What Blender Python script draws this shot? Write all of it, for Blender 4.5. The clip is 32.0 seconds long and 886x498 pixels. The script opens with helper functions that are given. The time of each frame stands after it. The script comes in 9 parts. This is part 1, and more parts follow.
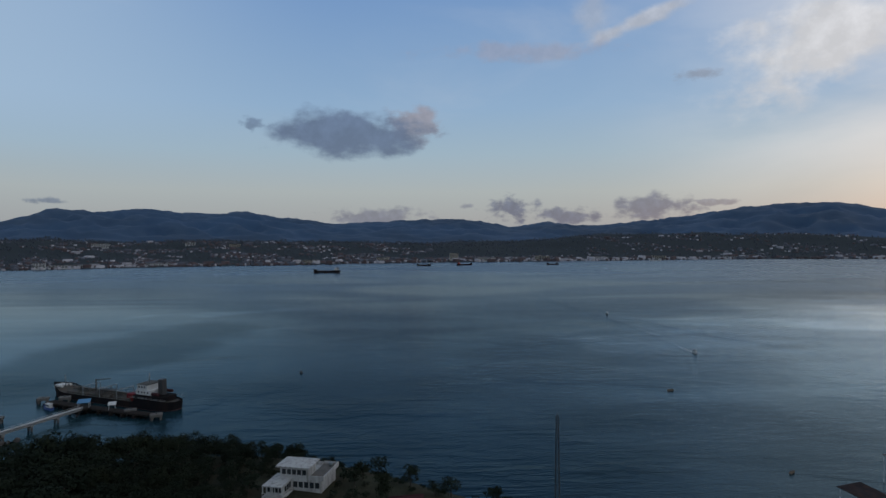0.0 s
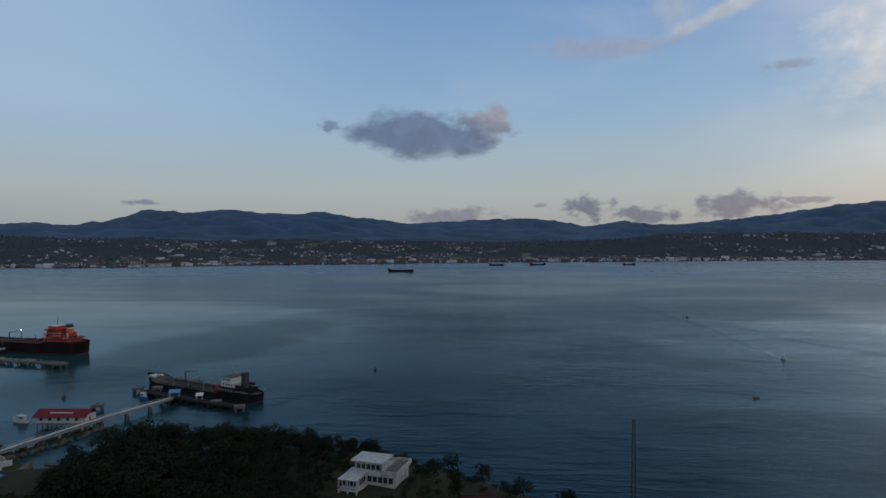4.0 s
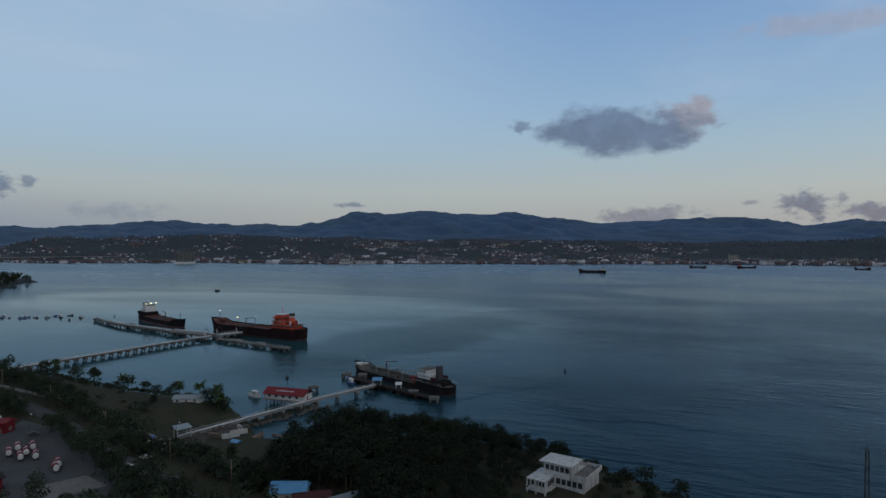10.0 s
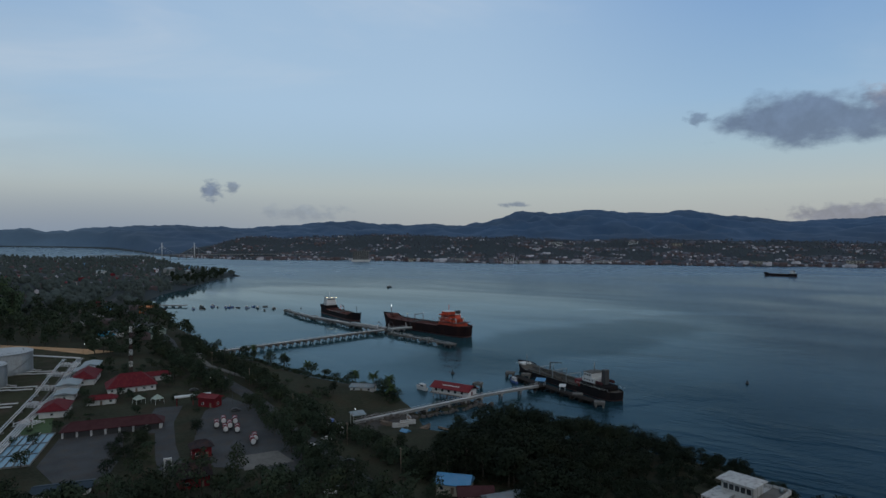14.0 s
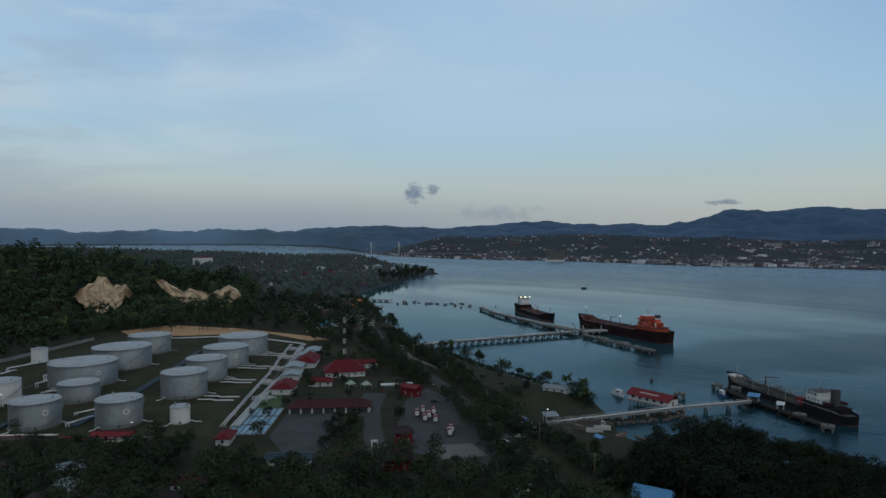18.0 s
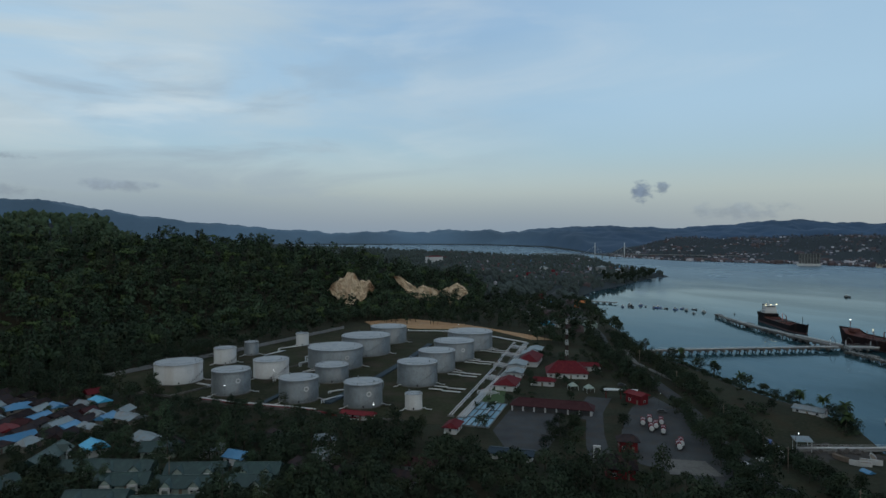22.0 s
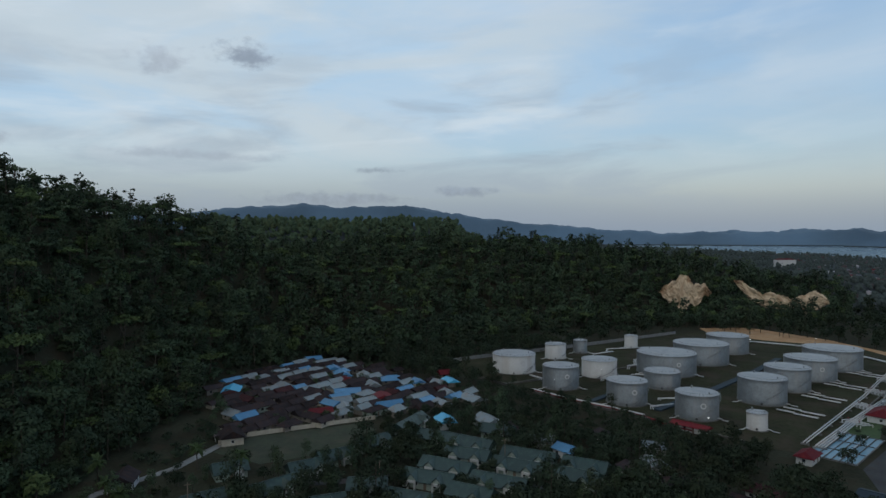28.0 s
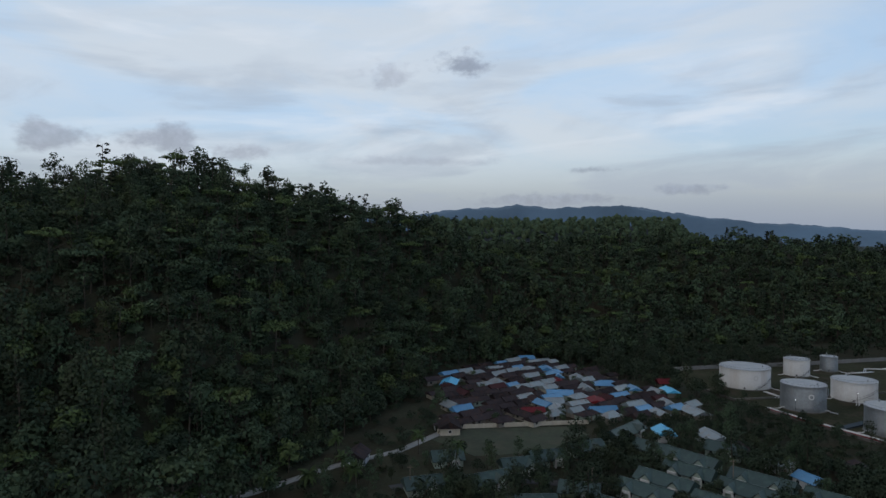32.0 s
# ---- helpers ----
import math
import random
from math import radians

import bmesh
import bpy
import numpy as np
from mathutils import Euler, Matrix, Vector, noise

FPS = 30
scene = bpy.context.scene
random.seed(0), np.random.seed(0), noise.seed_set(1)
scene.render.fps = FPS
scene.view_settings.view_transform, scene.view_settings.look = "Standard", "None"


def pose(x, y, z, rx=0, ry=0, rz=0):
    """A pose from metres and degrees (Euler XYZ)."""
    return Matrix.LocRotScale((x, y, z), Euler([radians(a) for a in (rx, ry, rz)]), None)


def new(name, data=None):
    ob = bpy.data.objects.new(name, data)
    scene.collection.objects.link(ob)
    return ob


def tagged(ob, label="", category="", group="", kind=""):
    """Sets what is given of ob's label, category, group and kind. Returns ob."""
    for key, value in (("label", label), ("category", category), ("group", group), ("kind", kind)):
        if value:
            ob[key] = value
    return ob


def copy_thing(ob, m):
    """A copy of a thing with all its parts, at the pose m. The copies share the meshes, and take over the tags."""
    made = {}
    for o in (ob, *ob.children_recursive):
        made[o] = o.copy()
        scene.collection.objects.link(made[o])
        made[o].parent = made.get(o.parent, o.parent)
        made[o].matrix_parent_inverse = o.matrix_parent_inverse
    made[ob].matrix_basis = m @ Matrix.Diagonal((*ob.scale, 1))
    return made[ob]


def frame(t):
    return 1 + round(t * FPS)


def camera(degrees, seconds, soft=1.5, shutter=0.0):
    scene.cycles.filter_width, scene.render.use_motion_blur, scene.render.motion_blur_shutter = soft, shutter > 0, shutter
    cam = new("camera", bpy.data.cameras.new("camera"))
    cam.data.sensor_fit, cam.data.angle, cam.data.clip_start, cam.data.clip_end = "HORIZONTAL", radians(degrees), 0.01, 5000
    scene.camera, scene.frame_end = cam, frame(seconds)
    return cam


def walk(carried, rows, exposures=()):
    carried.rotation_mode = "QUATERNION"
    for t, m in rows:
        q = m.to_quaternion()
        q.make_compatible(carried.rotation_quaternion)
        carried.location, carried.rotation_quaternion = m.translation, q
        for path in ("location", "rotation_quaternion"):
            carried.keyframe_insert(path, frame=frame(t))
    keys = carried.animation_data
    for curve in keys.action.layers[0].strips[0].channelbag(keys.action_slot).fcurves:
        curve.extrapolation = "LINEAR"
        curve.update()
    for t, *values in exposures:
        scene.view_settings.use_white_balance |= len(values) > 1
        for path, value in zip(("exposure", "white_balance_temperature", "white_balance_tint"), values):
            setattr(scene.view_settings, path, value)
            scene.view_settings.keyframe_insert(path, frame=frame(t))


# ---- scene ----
cam = camera(70.65, 32.0)
EYE = (0.0, 0.0, 85.0)


def aim(yaw, pitch, roll):
    """The drone hovers on one spot and turns: yaw to the left, pitch up, roll, in degrees."""
    return pose(*EYE, 90 + pitch, 0, yaw) @ pose(0, 0, 0, 0, 0, roll)


PATH = [
    (0.0, aim(0.00, -1.17, -0.25)),
    (0.5, aim(0.78, -1.16, -0.24)),
    (1.0, aim(1.97, -1.15, -0.22)),
    (1.5, aim(3.04, -1.16, -0.21)),
    (2.0, aim(3.85, -1.15, -0.21)),
    (2.5, aim(4.58, -1.17, -0.23)),
    (4.5, aim(7.57, -1.18, -0.25)),
    (5.0, aim(8.64, -1.18, -0.26)),
    (5.5, aim(9.52, -1.16, -0.25)),
    (6.0, aim(10.49, -1.15, -0.22)),
    (6.5, aim(11.58, -1.13, -0.20)),
    (7.0, aim(12.70, -1.12, -0.20)),
    (7.5, aim(14.05, -1.11, -0.21)),
    (8.0, aim(15.76, -1.13, -0.21)),
    (8.5, aim(17.73, -1.13, -0.21)),
    (9.0, aim(19.79, -1.13, -0.19)),
    (9.5, aim(21.77, -1.13, -0.18)),
    (10.0, aim(23.96, -1.13, -0.15)),
    (10.5, aim(26.22, -1.14, -0.13)),
    (11.0, aim(28.79, -1.15, -0.12)),
    (11.5, aim(30.80, -1.13, -0.13)),
    (12.0, aim(32.40, -1.13, -0.14)),
    (12.5, aim(33.69, -1.13, -0.15)),
    (13.0, aim(35.21, -1.11, -0.15)),
    (13.5, aim(37.08, -1.12, -0.14)),
    (15.5, aim(44.65, -1.12, -0.11)),
    (16.0, aim(47.01, -1.11, -0.10)),
    (16.5, aim(49.54, -1.11, -0.07)),
    (17.0, aim(51.83, -1.12, -0.05)),
    (17.5, aim(54.10, -1.11, -0.01)),
    (18.0, aim(56.57, -1.11, -0.01)),
    (18.5, aim(59.20, -1.11, -0.01)),
    (19.0, aim(61.89, -1.10, -0.01)),
    (19.5, aim(64.58, -1.09, -0.02)),
    (20.0, aim(67.13, -1.08, -0.02)),
    (20.5, aim(69.76, -1.07, -0.01)),
    (21.0, aim(72.26, -1.06, 0.01)),
    (21.5, aim(74.71, -1.07, 0.02)),
    (22.0, aim(76.79, -1.07, 0.02)),
    (22.5, aim(78.94, -1.07, 0.00)),
    (23.0, aim(81.29, -1.08, 0.01)),
    (23.5, aim(83.81, -1.06, 0.02)),
    (24.0, aim(86.28, -1.04, 0.02)),
    (24.5, aim(88.83, -1.04, 0.01)),
    (25.0, aim(91.36, -1.05, 0.03)),
    (25.5, aim(93.83, -1.05, 0.03)),
    (27.5, aim(103.56, -1.04, -0.01)),
    (28.0, aim(106.28, -1.03, -0.02)),
    (28.5, aim(108.99, -1.02, -0.02)),
    (29.0, aim(111.52, -0.99, -0.01)),
    (29.5, aim(113.87, -0.99, -0.01)),
    (30.0, aim(116.42, -0.98, -0.00)),
    (30.5, aim(118.77, -0.98, 0.01)),
    (31.0, aim(121.01, -0.95, 0.04)),
    (31.5, aim(123.27, -0.96, 0.05)),
    (32.0, aim(125.64, -0.96, 0.05)),
]
walk(cam, PATH, [(0, -0.12, 6350, 12), (6, -0.10, 6350, 11), (13, 0.02, 6420, 10), (19, 0.12, 6400, 5), (23, 0.12, 6400, 4), (28, 0.20, 6500, 8), (32, 0.32, 6600, 13)])


# ---- world: dusk sky with thin cirrus and a few grey clouds; no direct sun ----
SUN_AZ, SUN_EL = -48.0, 3.0          # where the sun went down, degrees to the left of +y
world = bpy.data.worlds.new("dusk_sky")
scene.world = world
world.use_nodes = True
wn, wl = world.node_tree.nodes, world.node_tree.links
wn.clear()


def wmath(op, a, b=None, c=None, clamp=False):
    n = wn.new("ShaderNodeMath")
    n.operation, n.use_clamp = op, clamp
    for i, v in enumerate((a, b, c)):
        if v is None:
            continue
        if isinstance(v, (int, float)):
            n.inputs[i].default_value = v
        else:
            wl.new(v, n.inputs[i])
    return n.outputs[0]


def wsmooth(x, lo, hi):
    n = wn.new("ShaderNodeMapRange")
    n.interpolation_type = "SMOOTHSTEP"
    wl.new(x, n.inputs["Value"])
    n.inputs["From Min"].default_value, n.inputs["From Max"].default_value = lo, hi
    return n.outputs["Result"]


def wnoise(vec, scale, detail=5.0, rough=0.55, distort=0.0):
    n = wn.new("ShaderNodeTexNoise")
    wl.new(vec, n.inputs["Vector"])
    n.inputs["Scale"].default_value, n.inputs["Detail"].default_value = scale, detail
    n.inputs["Roughness"].default_value, n.inputs["Distortion"].default_value = rough, distort
    return n.outputs["Fac"]


def wmix(fac, a, b):
    n = wn.new("ShaderNodeMix")
    n.data_type = "RGBA"
    for sock, v in ((n.inputs["Factor"], fac), (n.inputs["A"], a), (n.inputs["B"], b)):
        if isinstance(v, (int, float)):
            sock.default_value = v
        elif isinstance(v, tuple):
            sock.default_value = (*v, 1)
        else:
            wl.new(v, sock)
    return n.outputs["Result"]


wtc = wn.new("ShaderNodeTexCoord")
wsep = wn.new("ShaderNodeSeparateXYZ")
wl.new(wtc.outputs["Generated"], wsep.inputs[0])
SX, SY, SZ = wsep.outputs
AZ = wmath("DEGREES", wmath("ARCTAN2", wmath("MULTIPLY", SX, -1.0), SY))
EL = wmath("DEGREES", wmath("ARCSINE", SZ))
wcomb = wn.new("ShaderNodeCombineXYZ")
wl.new(AZ, wcomb.inputs[0]), wl.new(EL, wcomb.inputs[1])
AZEL = wcomb.outputs[0]
wwide = wn.new("ShaderNodeCombineXYZ")
wl.new(wmath("MULTIPLY", AZ, 0.6), wwide.inputs[0]), wl.new(wmath("ADD", EL, 7.3), wwide.inputs[1])
WIDE = wwide.outputs[0]
wstretch = wn.new("ShaderNodeCombineXYZ")
wl.new(wmath("MULTIPLY", AZ, 0.3), wstretch.inputs[0])
wl.new(EL, wstretch.inputs[1])

sky = wn.new("ShaderNodeTexSky")
sky.sky_type, sky.sun_disc = "NISHITA", False
sky.sun_elevation, sky.sun_rotation = radians(SUN_EL), radians(-SUN_AZ)
ramp = wn.new("ShaderNodeValToRGB")
cr = ramp.color_ramp
stops = ((0.0, (0.325, 0.36, 0.385)), (0.025, (0.36, 0.385, 0.39)), (0.07, (0.40, 0.45, 0.455)), (0.13, (0.34, 0.46, 0.545)),
         (0.20, (0.275, 0.425, 0.60)), (0.36, (0.18, 0.32, 0.56)), (0.45, (0.095, 0.20, 0.39)), (0.60, (0.055, 0.125, 0.28)), (1.0, (0.032, 0.078, 0.18)))
cr.elements[0].position, cr.elements[0].color = stops[0][0], (*stops[0][1], 1)
cr.elements[1].position, cr.elements[1].color = stops[-1][0], (*stops[-1][1], 1)
for p_, c_ in stops[1:-1]:
    cr.elements.new(p_).color = (*c_, 1)
wl.new(SZ, ramp.inputs[0])
SKYCOL = ramp.outputs[0]
# towards the land side the sky is covered by a paler, greyer veil
veil = wmath("MULTIPLY", wsmooth(AZ, 45, 118), wsmooth(EL, 2.0, 9))
veil_n = wsmooth(wnoise(wstretch.outputs[0], 0.16, 6, 0.55, 0.6), 0.32, 0.66)
SKYCOL = wmix(wmath("MULTIPLY", wsmooth(AZ, 55, 112), wmath("MULTIPLY", wsmooth(EL, 4, 13), wsmooth(EL, 50, 22))), SKYCOL, (0.36, 0.50, 0.66))
SKYCOL = wmix(wmath("MULTIPLY", wmath("MULTIPLY", veil, veil_n), 0.8), SKYCOL, (0.475, 0.53, 0.58))
SKYCOL = wmix(wmath("MULTIPLY", wmath("MULTIPLY", wmath("MULTIPLY", wsmooth(AZ, 8, 40), wsmooth(AZ, 82, 55)), wmath("MULTIPLY", wsmooth(EL, 5, 12), wsmooth(EL, 34, 20))), 0.65), SKYCOL, (0.40, 0.535, 0.675))
SKYCOL = wmix(wmath("MULTIPLY", wmath("MULTIPLY", wsmooth(AZ, 78, 104), wsmooth(EL, 8, 1.5)), 0.75), SKYCOL, (0.235, 0.30, 0.385))
# bluer, dimmer air low over the inner bay
SKYCOL = wmix(wmath("MULTIPLY", wmath("MULTIPLY", wsmooth(AZ, 30, 72), wsmooth(EL, 5.5, 0.3)), 0.85), SKYCOL, (0.205, 0.265, 0.35))
# bands of grey stratus over the land
wband = wn.new("ShaderNodeCombineXYZ")
wl.new(wmath("MULTIPLY", AZ, 0.22), wband.inputs[0]), wl.new(wmath("ADD", EL, wmath("MULTIPLY", AZ, 0.03)), wband.inputs[1])
BAND = wband.outputs[0]
LAND = wsmooth(AZ, 62, 100)
bands = wmath("MULTIPLY", wmath("MULTIPLY", LAND, wsmooth(wnoise(BAND, 0.30, 6, 0.55, 0.4), 0.46, 0.66)), wmath("MULTIPLY", wsmooth(EL, 1, 4), wsmooth(EL, 22, 9)))
SKYCOL = wmix(wmath("MULTIPLY", bands, 0.6), SKYCOL, (0.275, 0.335, 0.42))
bands = wmath("MULTIPLY", wmath("MULTIPLY", LAND, wsmooth(wnoise(BAND, 0.21, 6, 0.55, 0.5), 0.50, 0.70)), wsmooth(EL, 4, 9))
SKYCOL = wmix(wmath("MULTIPLY", bands, 0.55), SKYCOL, (0.575, 0.63, 0.69))
# high cirrus streaks everywhere, brighter near the sunset
cirrus = wmath("MULTIPLY", wsmooth(wnoise(wstretch.outputs[0], 0.11, 6, 0.55, 0.5), 0.48, 0.78), wsmooth(EL, 5, 15))
SKYCOL = wmix(wmath("MULTIPLY", cirrus, 0.45), SKYCOL, (0.56, 0.60, 0.66))
glow = wmath("MULTIPLY", wmath("MULTIPLY", wsmooth(AZ, -10, -42), wsmooth(EL, -1, 9)), wsmooth(wnoise(wstretch.outputs[0], 0.13, 5, 0.5, 0.3), 0.28, 0.68))
SKYCOL = wmix(wmath("MULTIPLY", glow, 0.75), SKYCOL, (0.80, 0.79, 0.77))
# unseen pale sky above the view, added to brighten reflections in the inner bay
bay_sky_fill = wmath("MULTIPLY", wmath("MULTIPLY", wsmooth(AZ, 34, 52), wsmooth(AZ, 112, 84)), wmath("MULTIPLY", wsmooth(EL, 22.5, 33), wsmooth(EL, 56, 40)))
SKYCOL = wmix(wmath("MULTIPLY", bay_sky_fill, 0.95), SKYCOL, (0.62, 0.82, 0.90))
# bright sky higher up on the sunset side, added to lift the water below
sunset_sky_fill = wmath("MULTIPLY", wsmooth(AZ, -2, -34), wmath("MULTIPLY", wsmooth(EL, 22, 32), wsmooth(EL, 60, 44)))
SKYCOL = wmix(wmath("MULTIPLY", sunset_sky_fill, 0.8), SKYCOL, (0.98, 0.95, 0.91))


def cloud(col, az, el, w, h, amount, tint, scale=0.55, ragged=1.5, soft=0.75, tilt=0.0):
    """Lays one soft cloud, centred on (az, el) and w by h degrees across each way, over the sky colour."""
    u = wmath("DIVIDE", wmath("SUBTRACT", AZ, az), w)
    v = wmath("DIVIDE", wmath("MULTIPLY_ADD", wmath("SUBTRACT", AZ, az), tilt, wmath("SUBTRACT", EL, el)), h)
    d = wmath("SQRT", wmath("ADD", wmath("MULTIPLY", u, u), wmath("MULTIPLY", v, v)))
    n = wmath("MULTIPLY", wmath("SUBTRACT", wnoise(WIDE, scale * 1.25, 8, 0.58), 0.5), ragged * 1.6)
    m = wsmooth(wmath("ADD", wmath("SUBTRACT", 1.0, d), n), 0.02, soft)
    lit = wmath("ADD", wmath("MULTIPLY", v, 0.16), wmath("MULTIPLY", wmath("SUBTRACT", wnoise(AZEL, scale * 1.8, 6, 0.6), 0.42), 1.5), None, True)
    shade = wmix(lit, tuple(c * 0.86 for c in tint), tuple(min(1, c * 1.38) for c in tint))
    return wmix(wmath("MULTIPLY", m, amount), col, shade)


GREY = (0.125, 0.178, 0.285)
SKYCOL = cloud(SKYCOL, 2.6, 10.0, 2.8, 2.1, 0.8, (0.31, 0.29, 0.335), 0.6, 1.1, 0.55)
SKYCOL = cloud(SKYCOL, 8.4, 9.2, 8.4, 2.5, 0.93, GREY, 0.30, 1.0, 0.5)
SKYCOL = cloud(SKYCOL, 16.8, 9.9, 1.2, 0.7, 0.7, GREY, 1.2)
SKYCOL = cloud(SKYCOL, 59.15, 4.0, 1.15, 1.15, 0.9, (0.15, 0.20, 0.30), 1.1)
SKYCOL = cloud(SKYCOL, 57.5, 4.3, 0.75, 0.7, 0.8, (0.17, 0.22, 0.31), 1.4)
SKYCOL = cloud(SKYCOL, 6.0, 1.8, 5.0, 1.1, 0.85, (0.20, 0.225, 0.29), 0.7, 1.5, 0.6)
SKYCOL = cloud(SKYCOL, -6.3, 2.5, 2.6, 1.3, 0.95, (0.145, 0.18, 0.26), 0.8, 1.6, 0.6)
SKYCOL = cloud(SKYCOL, -11.4, 1.7, 3.6, 1.0, 0.95, (0.155, 0.19, 0.265), 0.8, 1.5, 0.6)
SKYCOL = cloud(SKYCOL, -18.4, 2.5, 4.2, 1.4, 0.95, (0.165, 0.20, 0.275), 0.7, 1.5, 0.6)
SKYCOL = cloud(SKYCOL, -23.6, 2.75, 2.0, 0.35, 0.8, (0.20, 0.23, 0.30), 1.2, 1.0, 0.4)
SKYCOL = cloud(SKYCOL, -2.2, 2.75, 0.8, 0.25, 0.7, (0.20, 0.23, 0.30), 1.4)
SKYCOL = cloud(SKYCOL, -31.0, 14.8, 9.5, 5.6, 0.92, (0.70, 0.71, 0.72), 0.22, 1.4, 0.9, 0.25)
SKYCOL = cloud(SKYCOL, -18.0, 18.2, 7.5, 0.9, 0.75, (0.52, 0.54, 0.58), 0.4, 1.0, 0.8, 0.32)
SKYCOL = cloud(SKYCOL, -13.5, 19.5, 2.0, 3.5, 0.5, (0.46, 0.50, 0.57), 0.35, 1.2, 0.9, 0.4)
SKYCOL = cloud(SKYCOL, -22.1, 13.3, 2.6, 0.6, 0.6, (0.25, 0.28, 0.35), 0.8)
SKYCOL = cloud(SKYCOL, -7.0, 16.2, 10.0, 1.0, 0.45, (0.36, 0.34, 0.40), 0.4)
SKYCOL = cloud(SKYCOL, 32.5, 2.9, 1.6, 0.28, 0.8, (0.16, 0.21, 0.29), 1.4)
SKYCOL = cloud(SKYCOL, 51.3, 2.2, 4.5, 0.9, 0.6, (0.24, 0.29, 0.36), 0.7)
SKYCOL = cloud(SKYCOL, 123.6, 15.6, 3.2, 1.3, 0.8, (0.21, 0.25, 0.33), 0.6)
SKYCOL = cloud(SKYCOL, 130.5, 14.6, 2.6, 1.5, 0.55, (0.30, 0.34, 0.42), 0.6)
SKYCOL = cloud(SKYCOL, 157.7, 7.9, 3.4, 1.7, 0.8, (0.26, 0.30, 0.38), 0.5)
SKYCOL = cloud(SKYCOL, 149.5, 8.2, 3.4, 1.6, 0.8, (0.25, 0.29, 0.37), 0.5)
SKYCOL = cloud(SKYCOL, 143.4, 7.3, 2.6, 1.0, 0.7, (0.27, 0.31, 0.39), 0.6)
SKYCOL = cloud(SKYCOL, 116.0, 3.5, 9.0, 0.8, 0.75, (0.23, 0.28, 0.36), 0.6)
SKYCOL = cloud(SKYCOL, 104.2, 4.2, 3.4, 0.6, 0.7, (0.22, 0.27, 0.36), 0.7)
SKYCOL = cloud(SKYCOL, 112.3, 6.1, 2.2, 0.35, 0.7, (0.24, 0.29, 0.37), 1.0)
SKYCOL = cloud(SKYCOL, 128.0, 7.0, 9.0, 0.6, 0.5, (0.30, 0.35, 0.44), 0.5)
wadd = wn.new("ShaderNodeMix")
wadd.data_type, wadd.blend_type = "RGBA", "ADD"
wadd.inputs["Factor"].default_value = 0.012
wl.new(SKYCOL, wadd.inputs["A"]), wl.new(sky.outputs[0], wadd.inputs["B"])
wbg = wn.new("ShaderNodeBackground")
wbg.inputs["Strength"].default_value = 1.0
wl.new(wadd.outputs["Result"], wbg.inputs["Color"])
wout = wn.new("ShaderNodeOutputWorld")
wl.new(wbg.outputs[0], wout.inputs["Surface"])


